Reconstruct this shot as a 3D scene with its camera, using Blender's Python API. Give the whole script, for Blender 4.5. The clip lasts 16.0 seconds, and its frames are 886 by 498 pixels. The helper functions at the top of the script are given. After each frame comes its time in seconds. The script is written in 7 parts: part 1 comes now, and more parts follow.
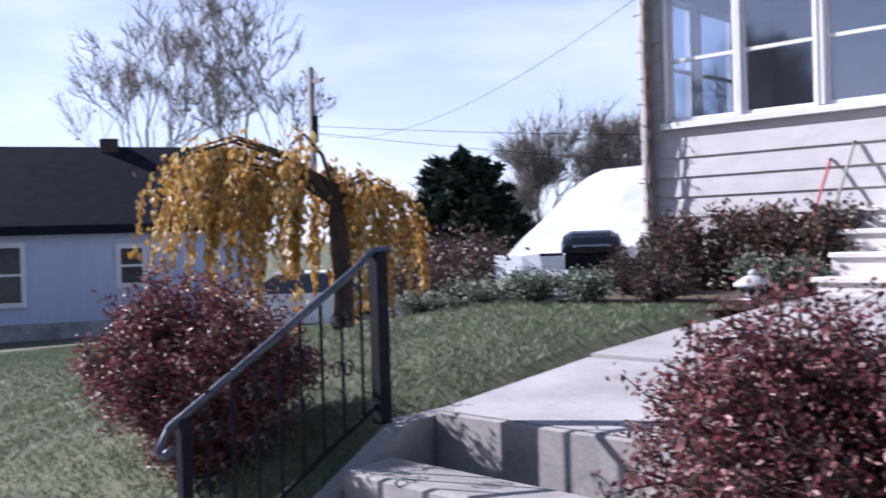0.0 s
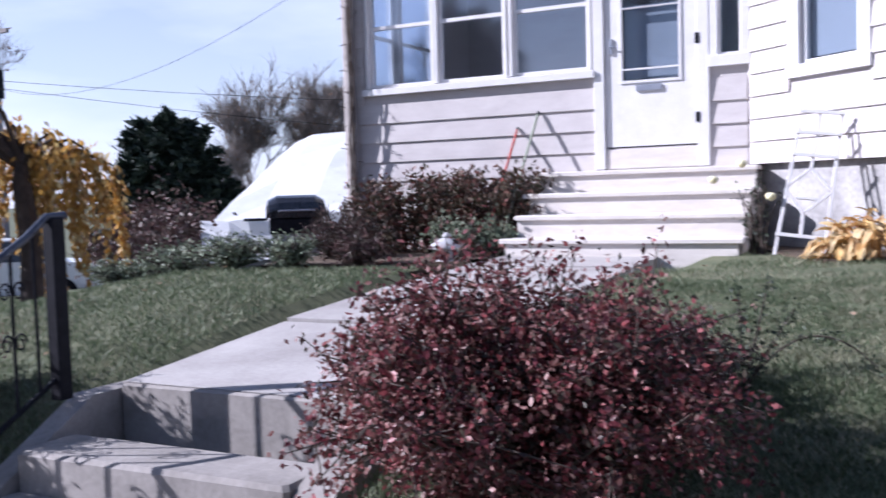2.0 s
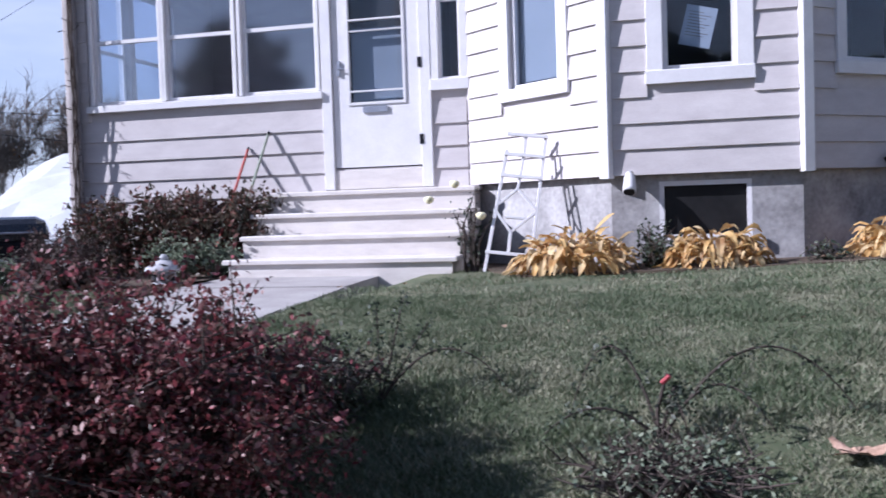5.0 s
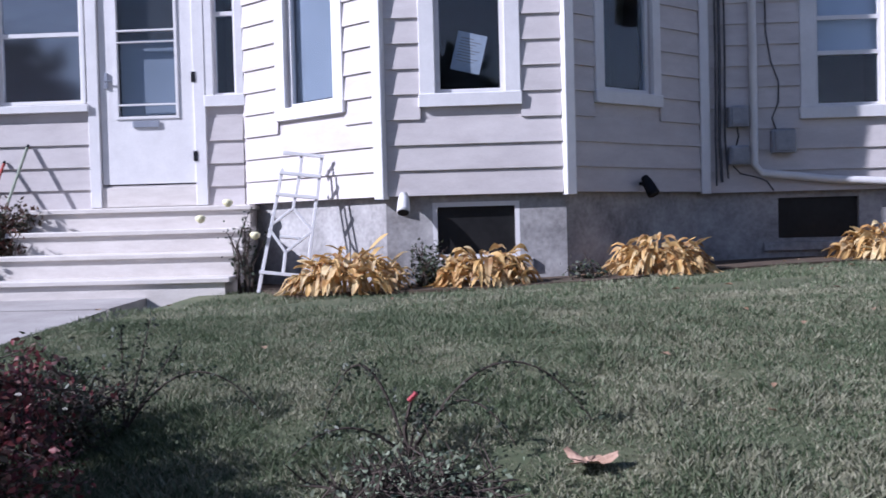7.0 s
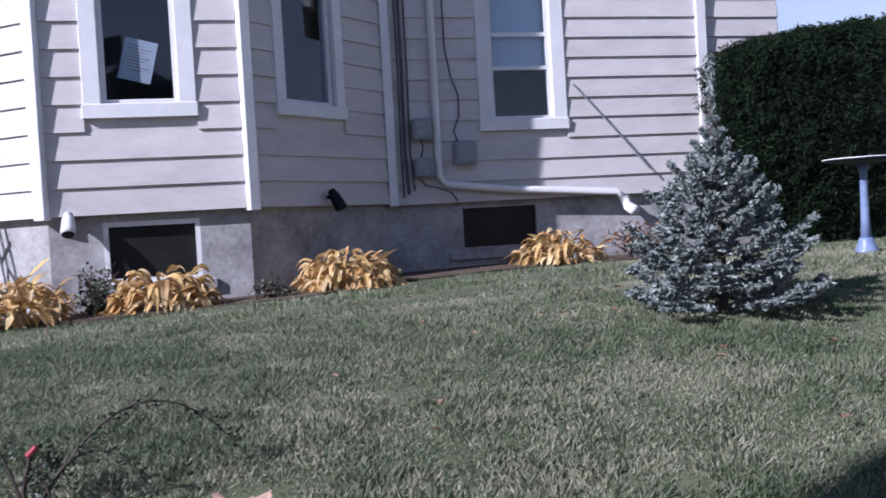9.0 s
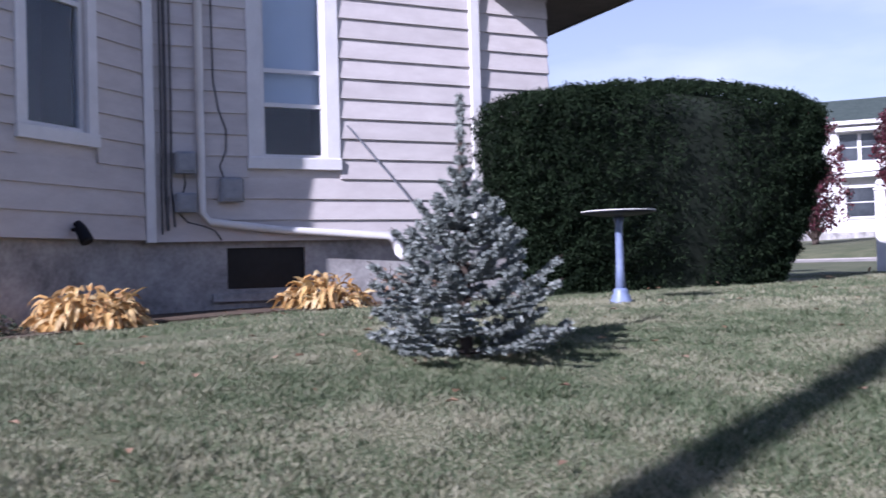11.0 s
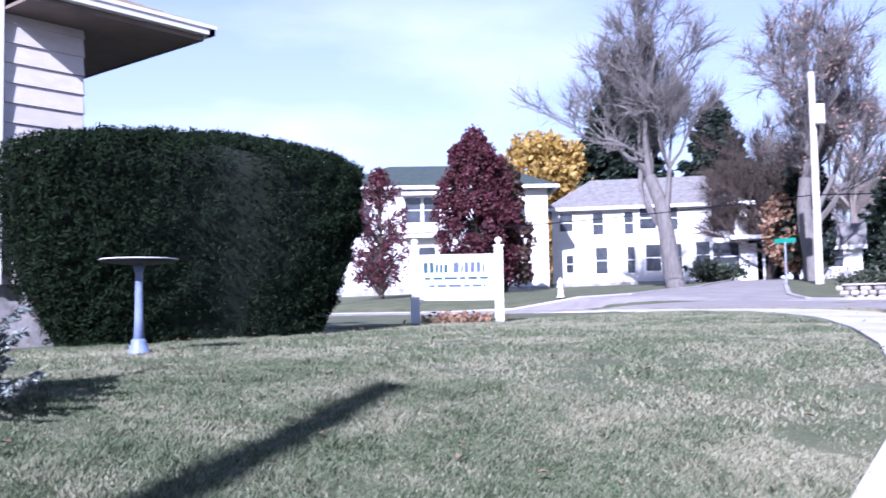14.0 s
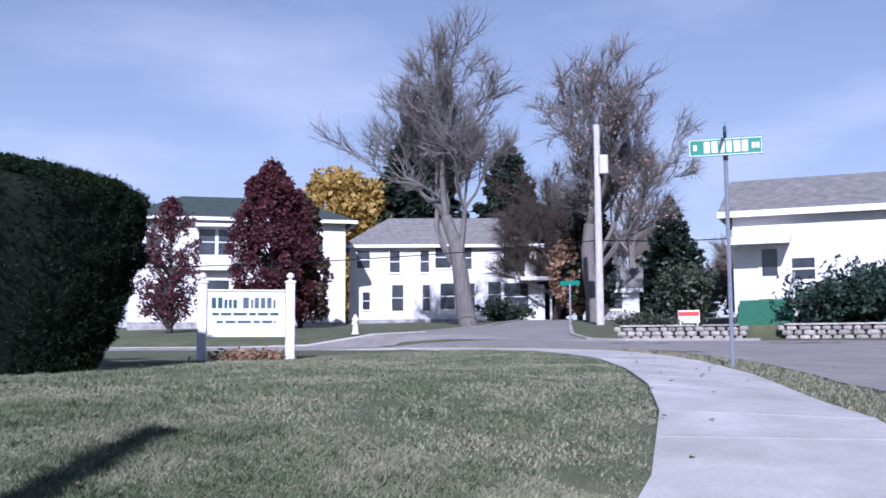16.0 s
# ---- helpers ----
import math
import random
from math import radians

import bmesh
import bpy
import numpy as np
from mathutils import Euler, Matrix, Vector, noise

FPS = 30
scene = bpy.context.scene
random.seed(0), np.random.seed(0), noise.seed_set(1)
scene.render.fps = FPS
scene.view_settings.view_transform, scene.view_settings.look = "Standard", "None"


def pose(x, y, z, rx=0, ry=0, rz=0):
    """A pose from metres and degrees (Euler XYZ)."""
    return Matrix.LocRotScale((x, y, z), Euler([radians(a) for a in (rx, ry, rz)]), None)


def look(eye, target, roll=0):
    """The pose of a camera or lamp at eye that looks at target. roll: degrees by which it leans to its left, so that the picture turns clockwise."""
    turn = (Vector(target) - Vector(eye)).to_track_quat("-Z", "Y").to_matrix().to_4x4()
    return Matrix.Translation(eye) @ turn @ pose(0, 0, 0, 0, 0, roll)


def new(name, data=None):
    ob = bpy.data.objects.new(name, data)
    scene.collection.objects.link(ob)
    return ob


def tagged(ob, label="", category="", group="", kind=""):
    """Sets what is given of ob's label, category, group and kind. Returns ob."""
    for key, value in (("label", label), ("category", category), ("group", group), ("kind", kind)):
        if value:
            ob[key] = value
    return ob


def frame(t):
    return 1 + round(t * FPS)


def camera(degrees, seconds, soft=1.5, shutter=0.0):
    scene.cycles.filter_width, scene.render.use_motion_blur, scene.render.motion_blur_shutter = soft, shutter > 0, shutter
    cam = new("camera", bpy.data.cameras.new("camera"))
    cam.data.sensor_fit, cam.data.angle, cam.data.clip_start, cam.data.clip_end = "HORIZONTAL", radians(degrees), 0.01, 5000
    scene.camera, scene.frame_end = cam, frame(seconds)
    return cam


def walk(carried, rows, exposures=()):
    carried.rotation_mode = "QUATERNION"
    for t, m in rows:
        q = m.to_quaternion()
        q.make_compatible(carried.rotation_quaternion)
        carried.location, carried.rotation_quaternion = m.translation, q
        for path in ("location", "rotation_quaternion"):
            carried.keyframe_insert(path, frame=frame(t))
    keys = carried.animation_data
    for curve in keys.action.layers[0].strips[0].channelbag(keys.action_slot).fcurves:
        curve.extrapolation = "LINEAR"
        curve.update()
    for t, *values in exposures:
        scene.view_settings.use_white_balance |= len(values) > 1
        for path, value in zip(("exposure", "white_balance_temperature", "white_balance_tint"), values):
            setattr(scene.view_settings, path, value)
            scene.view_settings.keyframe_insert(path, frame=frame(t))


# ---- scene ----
cam = camera(49.3, 16.0, 1.6, 0.4)
EXPOSURES = ((0.0, 0.98, 5700, 22), (3.0, 0.8, 5600, 22), (5.5, 0.62, 5500, 22), (7.0, 0.5, 5500, 22), (8.5, 0.52, 5500, 22), (10.5, 0.76, 5600, 26), (11.2, 0.9, 5600, 29),
             (12.0, 1.3, 5250, 33), (13.0, 1.55, 5250, 33), (14.0, 1.27, 5250, 31), (15.0, 0.82, 5400, 24), (16.0, 0.40, 5350, 24))
PATH = [
    (0, (2.694, -8.848, 1.689), (1.303, -7.411, 1.663), -1.7),
    (0.5, (2.764, -8.836, 1.699), (1.53, -7.264, 1.642), -1.7),
    (1, (2.775, -8.841, 1.676), (1.65, -7.188, 1.619), -1.7),
    (1.5, (2.784, -8.823, 1.677), (1.725, -7.127, 1.607), -1.8),
    (2, (2.801, -8.796, 1.684), (1.882, -7.023, 1.568), -1.7),
    (2.5, (2.852, -8.764, 1.688), (2.105, -6.912, 1.579), -3.0),
    (3, (2.945, -8.766, 1.707), (2.236, -6.898, 1.613), -4.3),
    (3.2, (2.987, -8.762, 1.706), (2.262, -6.9, 1.638), -4.5),
    (5.3, (3.386, -8.535, 1.642), (2.933, -6.589, 1.557), -1.4),
    (5.5, (3.406, -8.522, 1.638), (3.002, -6.565, 1.555), -1.2),
    (6, (3.442, -8.509, 1.634), (3.117, -6.537, 1.558), -1.4),
    (6.5, (3.477, -8.505, 1.636), (3.266, -6.517, 1.572), -1.2),
    (7, (3.489, -8.503, 1.635), (3.383, -6.506, 1.583), -1.5),
    (7.5, (3.571, -8.502, 1.631), (3.595, -6.504, 1.555), -1.2),
    (8, (3.668, -8.471, 1.651), (3.979, -6.496, 1.602), -0.7),
    (8.2, (3.681, -8.443, 1.65), (4.027, -6.474, 1.594), -1.6),
    (10.3, (3.72, -8.038, 1.597), (4.488, -6.192, 1.614), -0.6),
    (10.5, (3.733, -8.032, 1.592), (4.543, -6.203, 1.614), -0.0),
    (11, (4.04, -8.128, 1.566), (4.912, -6.329, 1.605), -1.6),
    (11.5, (4.238, -8.195, 1.509), (5.207, -6.445, 1.554), -2.2),
    (12, (4.308, -8.264, 1.509), (5.402, -6.591, 1.585), -0.6),
    (12.5, (4.398, -8.339, 1.515), (5.672, -6.8, 1.606), -0.8),
    (13, (4.408, -8.382, 1.532), (5.815, -6.965, 1.644), -1.3),
    (13.5, (4.423, -8.393, 1.538), (5.885, -7.034, 1.657), -1.6),
    (14, (4.414, -8.408, 1.543), (5.946, -7.129, 1.67), -1.0),
    (14.5, (4.41, -8.429, 1.549), (6.022, -7.256, 1.707), -0.4),
    (15, (4.451, -8.427, 1.554), (6.126, -7.345, 1.711), -0.6),
    (15.5, (4.496, -8.418, 1.558), (6.218, -7.417, 1.738), -1.1),
    (16, (4.511, -8.427, 1.57), (6.27, -7.497, 1.766), -0.3),
]
walk(cam, [(t, look(eye, target, roll)) for t, eye, target, roll in PATH], exposures=EXPOSURES)

# ---- world and sun ----
SUN_AZ, SUN_EL = math.atan2(0.398, 0.917), radians(31)
LIGHT = Vector((math.cos(SUN_AZ) * math.cos(SUN_EL), math.sin(SUN_AZ) * math.cos(SUN_EL), -math.sin(SUN_EL)))
world = bpy.data.worlds.new("world")
scene.world = world
world.use_nodes = True
wn = world.node_tree
sky = wn.nodes.new("ShaderNodeTexSky")
sky.sky_type = "NISHITA"
sky.sun_disc = False
sky.sun_elevation = SUN_EL
sky.sun_rotation = math.atan2(-LIGHT.x, -LIGHT.y)
sky.dust_density = 0.35
sky.air_density = 1.0
sky.ozone_density = 2.5
# thin cloud and haze over the clear sky, thickest towards the horizon
tc = wn.nodes.new("ShaderNodeTexCoord")
mp = wn.nodes.new("ShaderNodeMapping")
mp.inputs["Scale"].default_value = (1.2, 2.6, 7.0)
cn = wn.nodes.new("ShaderNodeTexNoise")
cn.inputs["Scale"].default_value = 1.6
cn.inputs["Detail"].default_value = 6
cr = wn.nodes.new("ShaderNodeMapRange")
cr.inputs["From Min"].default_value = 0.47
cr.inputs["From Max"].default_value = 0.8
cr.inputs["To Min"].default_value = 0.3
cr.inputs["To Max"].default_value = 0.62
cm = wn.nodes.new("ShaderNodeMix")
cm.data_type = "RGBA"
cm.inputs[7].default_value = (10.5, 11.0, 12.4, 1)
wn.links.new(tc.outputs["Generated"], mp.inputs["Vector"])
wn.links.new(mp.outputs["Vector"], cn.inputs["Vector"])
wn.links.new(cn.outputs["Fac"], cr.inputs["Value"])
sep = wn.nodes.new("ShaderNodeSeparateXYZ")
hz = wn.nodes.new("ShaderNodeMapRange")
hz.inputs["From Min"].default_value = 0.0
hz.inputs["From Max"].default_value = 0.6
hz.inputs["To Min"].default_value = 1.7
hz.inputs["To Max"].default_value = 0.1
veil = wn.nodes.new("ShaderNodeMath")
veil.operation = "MULTIPLY"
wn.links.new(tc.outputs["Generated"], sep.inputs["Vector"])
wn.links.new(sep.outputs["Z"], hz.inputs["Value"])
wn.links.new(cr.outputs["Result"], veil.inputs[0])
wn.links.new(hz.outputs["Result"], veil.inputs[1])
wn.links.new(veil.outputs[0], cm.inputs[0])
wn.links.new(sky.outputs["Color"], cm.inputs[6])
wn.links.new(cm.outputs[2], wn.nodes["Background"].inputs["Color"])
wn.nodes["Background"].inputs["Strength"].default_value = 0.060

sun_data = bpy.data.lights.new("sun", "SUN")
sun_data.energy = 5.0
sun_data.angle = radians(0.55)
sun_data.color = (1.0, 0.96, 0.9)
sun = new("sun", sun_data)
sun.matrix_world = look((-30, -12, 25), Vector((-30, -12, 25)) + LIGHT)


# ---- materials ----
def mat(name, a, b=None, rough=0.8, scale=8.0, fine=60.0, bump=0.15, metal=0.0, stretch=(1, 1, 1), rand=0.0, spec=0.4, trans=0.0, island=False):
    """Two tones mixed by coarse and fine noise, with fine relief; rand varies the pieces' lightness."""
    m = bpy.data.materials.new(name)
    m.use_nodes = True
    t = m.node_tree
    n, ln = t.nodes, t.links.new
    p = n["Principled BSDF"]
    p.inputs["Roughness"].default_value = rough
    p.inputs["Metallic"].default_value = metal
    p.inputs["Specular IOR Level"].default_value = spec
    b = b or tuple(min(1, c * 1.25 + 0.01) for c in a)
    co = n.new("ShaderNodeTexCoord")
    mapping = n.new("ShaderNodeMapping")
    mapping.inputs["Scale"].default_value = stretch
    geo = n.new("ShaderNodeNewGeometry")
    ln(geo.outputs["Position"], mapping.inputs["Vector"])
    n1 = n.new("ShaderNodeTexNoise")
    n1.inputs["Scale"].default_value = scale
    n1.inputs["Detail"].default_value = 5
    n1.inputs["Roughness"].default_value = 0.65
    n2 = n.new("ShaderNodeTexNoise")
    n2.inputs["Scale"].default_value = fine
    n2.inputs["Detail"].default_value = 4
    ln(mapping.outputs["Vector"], n1.inputs["Vector"])
    ln(mapping.outputs["Vector"], n2.inputs["Vector"])
    add = n.new("ShaderNodeMath")
    add.operation = "MULTIPLY_ADD"
    add.inputs[1].default_value = 0.35
    ln(n2.outputs["Fac"], add.inputs[0])
    ln(n1.outputs["Fac"], add.inputs[2])
    mr = n.new("ShaderNodeMapRange")
    mr.inputs["From Min"].default_value = 0.45
    mr.inputs["From Max"].default_value = 0.9
    ln(add.outputs[0], mr.inputs["Value"])
    mix = n.new("ShaderNodeMix")
    mix.data_type = "RGBA"
    mix.inputs[6].default_value = (*a, 1)
    mix.inputs[7].default_value = (*b, 1)
    ln(mr.outputs["Result"], mix.inputs[0])
    out = mix.outputs[2]
    if rand or island:
        hsv = n.new("ShaderNodeHueSaturation")
        rr = n.new("ShaderNodeMapRange")
        rr.inputs["To Min"].default_value = 1 - (rand or 0.3)
        rr.inputs["To Max"].default_value = 1 + (rand or 0.3)
        if island:
            ln(geo.outputs["Random Per Island"], rr.inputs["Value"])
        else:
            oi = n.new("ShaderNodeObjectInfo")
            ln(oi.outputs["Random"], rr.inputs["Value"])
        ln(rr.outputs["Result"], hsv.inputs["Value"])
        ln(out, hsv.inputs["Color"])
        out = hsv.outputs["Color"]
    ln(out, p.inputs["Base Color"])
    if bump:
        bp = n.new("ShaderNodeBump")
        bp.inputs["Strength"].default_value = bump
        bp.inputs["Distance"].default_value = 0.02
        ln(add.outputs[0], bp.inputs["Height"])
        ln(bp.outputs["Normal"], p.inputs["Normal"])
    if trans:
        tr = n.new("ShaderNodeBsdfTranslucent")
        ln(out, tr.inputs["Color"])
        ms = n.new("ShaderNodeMixShader")
        ms.inputs[0].default_value = trans
        ln(p.outputs[0], ms.inputs[1])
        ln(tr.outputs[0], ms.inputs[2])
        ln(ms.outputs[0], n["Material Output"].inputs["Surface"])
    return m


def leafy(name, tones, rough=0.55, trans=0.25, spec=0.35):
    """Leaf colour picked leaf by leaf from several tones."""
    m = mat(name, tones[0], tones[1], rough=rough, scale=30, fine=120, bump=0, spec=spec)
    t = m.node_tree
    n, ln = t.nodes, t.links.new
    p = n["Principled BSDF"]
    geo = n.new("ShaderNodeNewGeometry")
    ramp = n.new("ShaderNodeValToRGB")
    e = ramp.color_ramp.elements
    e[0].color = (*tones[0], 1)
    e[1].color = (*tones[-1], 1)
    for k, c in enumerate(tones[1:-1]):
        q = e.new((k + 1) / (len(tones) - 1))
        q.color = (*c, 1)
    patch = n.new("ShaderNodeTexNoise")
    patch.inputs["Scale"].default_value = 7.0
    ln(geo.outputs["Position"], patch.inputs["Vector"])
    drift = n.new("ShaderNodeMath")
    drift.operation = "MULTIPLY_ADD"
    drift.inputs[1].default_value = 0.9
    drift.inputs[2].default_value = -0.45
    ln(patch.outputs["Fac"], drift.inputs[0])
    pick = n.new("ShaderNodeMath")
    pick.operation = "ADD"
    ln(geo.outputs["Random Per Island"], pick.inputs[0])
    ln(drift.outputs[0], pick.inputs[1])
    wrap = n.new("ShaderNodeMath")
    wrap.operation = "PINGPONG"
    wrap.inputs[1].default_value = 1.0
    ln(pick.outputs[0], wrap.inputs[0])
    ln(wrap.outputs[0], ramp.inputs[0])
    ln(ramp.outputs[0], p.inputs["Base Color"])
    tr = n.new("ShaderNodeBsdfTranslucent")
    ln(ramp.outputs[0], tr.inputs["Color"])
    ms = n.new("ShaderNodeMixShader")
    ms.inputs[0].default_value = trans
    ln(p.outputs[0], ms.inputs[1])
    ln(tr.outputs[0], ms.inputs[2])
    ln(ms.outputs[0], n["Material Output"].inputs["Surface"])
    return m


def glass_mat(name, tint=(0.9, 0.95, 1.0), rough=0.02, mixing=0.6, base=0.035):
    """Window glass: clear with a Fresnel gloss."""
    m = bpy.data.materials.new(name)
    m.use_nodes = True
    t = m.node_tree
    n, ln = t.nodes, t.links.new
    n.remove(n["Principled BSDF"])
    tr = n.new("ShaderNodeBsdfTransparent")
    tr.inputs["Color"].default_value = (*tint, 1)
    gl = n.new("ShaderNodeBsdfGlossy")
    gl.inputs["Roughness"].default_value = rough
    lw = n.new("ShaderNodeLayerWeight")
    lw.inputs["Blend"].default_value = 0.5
    fr = n.new("ShaderNodeMath")
    fr.operation = "POWER"
    fr.inputs[1].default_value = 4
    ln(lw.outputs["Facing"], fr.inputs[0])
    ma = n.new("ShaderNodeMath")
    ma.operation = "MULTIPLY_ADD"
    ma.inputs[1].default_value = mixing
    ma.inputs[2].default_value = base
    ln(fr.outputs[0], ma.inputs[0])
    ms = n.new("ShaderNodeMixShader")
    ln(ma.outputs[0], ms.inputs[0])
    ln(tr.outputs[0], ms.inputs[1])
    ln(gl.outputs[0], ms.inputs[2])
    ln(ms.outputs[0], n["Material Output"].inputs["Surface"])
    return m


M_SIDING = mat("painted_siding", (0.46, 0.425, 0.425), (0.58, 0.545, 0.54), 0.7, 3, 55, 0.12, stretch=(1, 1, 3), rand=0.05)
M_TRIM = mat("white_trim", (0.62, 0.61, 0.62), (0.72, 0.71, 0.72), 0.55, 5, 70, 0.06)
M_STEP = mat("step_paint", (0.54, 0.50, 0.47), (0.68, 0.64, 0.61), 0.6, 4, 60, 0.1, stretch=(1, 4, 4))
M_CONC = mat("foundation_concrete", (0.15, 0.145, 0.15), (0.46, 0.45, 0.45), 0.9, 2.2, 30, 0.25)
M_WALK = mat("walk_concrete", (0.33, 0.315, 0.31), (0.54, 0.52, 0.51), 0.9, 1.1, 45, 0.2)
M_PATH = mat("path_concrete", (0.27, 0.25, 0.245), (0.42, 0.40, 0.39), 0.9, 1.8, 45, 0.25)
M_STEPC = mat("step_concrete", (0.20, 0.185, 0.175), (0.36, 0.335, 0.32), 0.9, 3, 40, 0.3)
M_ROAD = mat("asphalt", (0.19, 0.175, 0.17), (0.29, 0.27, 0.26), 0.9, 1.2, 60, 0.2)
M_GROUND = mat("turf", (0.05, 0.068, 0.032), (0.135, 0.135, 0.08), 0.95, 1.4, 28, 0.5)
M_GRASS = leafy("grass_blades", [(0.065, 0.092, 0.048), (0.09, 0.125, 0.065), (0.125, 0.16, 0.088), (0.17, 0.195, 0.12), (0.23, 0.24, 0.165)], 0.6, 0.25, 0.3)
M_SOIL = mat("bed_soil", (0.05, 0.035, 0.025), (0.12, 0.085, 0.06), 0.95, 9, 50, 0.6)
# near-black: the gloom of unlit insides put into the colour
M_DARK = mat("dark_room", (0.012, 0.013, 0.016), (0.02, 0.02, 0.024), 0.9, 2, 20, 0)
M_ROOM = mat("porch_plaster", (0.52, 0.52, 0.56), (0.62, 0.62, 0.65), 0.8, 2, 30, 0.05)
M_GLASS = glass_mat("window_glass")
M_STORM = glass_mat("dusty_storm_glass", (0.85, 0.9, 0.97), 0.06, 0.6, 0.17)
M_GREYBLIND = mat("grey_blind", (0.15, 0.17, 0.20), (0.20, 0.22, 0.26), 0.8, 2, 40, 0.05)
M_CURTAIN = mat("pale_blind", (0.46, 0.48, 0.52), (0.56, 0.58, 0.62), 0.8, 2, 40, 0.05)
M_IRON = mat("black_iron", (0.006, 0.007, 0.010), (0.016, 0.016, 0.022), 0.6, 12, 80, 0.1, spec=0.12)
M_STEEL = mat("worn_steel", (0.30, 0.32, 0.38), (0.42, 0.44, 0.50), 0.35, 12, 60, 0.05, metal=0.6)
M_BARK = mat("grey_bark", (0.12, 0.10, 0.09), (0.26, 0.23, 0.21), 0.9, 6, 40, 0.5, stretch=(3, 3, 0.6))
M_DBARK = mat("dark_bark", (0.035, 0.026, 0.022), (0.08, 0.06, 0.05), 0.9, 8, 40, 0.4)
M_PBARK = mat("pale_trunk", (0.33, 0.31, 0.30), (0.52, 0.49, 0.48), 0.9, 4, 30, 0.4, stretch=(2, 2, 0.5))
M_SHINGLE = mat("tan_shingle", (0.24, 0.19, 0.15), (0.42, 0.34, 0.28), 0.9, 6, 40, 0.4, stretch=(1, 1, 3))
M_GSHINGLE = mat("grey_shingle", (0.12, 0.115, 0.115), (0.26, 0.25, 0.245), 0.9, 3, 30, 0.4)
M_DSHINGLE = mat("dark_shingle", (0.008, 0.009, 0.015), (0.018, 0.02, 0.03), 0.95, 3, 30, 0.3, spec=0.08)
M_GREENROOF = mat("green_shingle", (0.03, 0.045, 0.042), (0.06, 0.08, 0.075), 0.85, 3, 30, 0.3)
M_WHITEWALL = mat("far_white_siding", (0.58, 0.57, 0.58), (0.70, 0.69, 0.70), 0.7, 0.8, 25, 0.1, stretch=(1, 1, 8))
M_BLUEWALL = mat("pale_blue_siding", (0.40, 0.46, 0.62), (0.48, 0.54, 0.69), 0.7, 1, 25, 0.1, stretch=(8, 8, 1))
# opaque pane; the dark of the unlit cellar is put into its colour
M_CELLARGLASS = mat("unlit_cellar_pane", (0.008, 0.008, 0.009), (0.02, 0.02, 0.021), 0.35, 3, 20, 0, spec=0.25)
M_FARGLASS = mat("far_pane", (0.02, 0.024, 0.03), (0.06, 0.07, 0.085), 0.12, 0.7, 3, 0, spec=0.6)
M_SOFFIT = mat("brown_soffit", (0.13, 0.10, 0.085), (0.19, 0.15, 0.13), 0.7, 4, 40, 0.1)
M_WOODPOLE = mat("weathered_pole", (0.20, 0.18, 0.17), (0.36, 0.33, 0.32), 0.9, 5, 40, 0.3, stretch=(4, 4, 0.5))
M_STONE = mat("field_stone", (0.20, 0.18, 0.17), (0.42, 0.39, 0.36), 0.9, 5, 30, 0.5, rand=0.3)


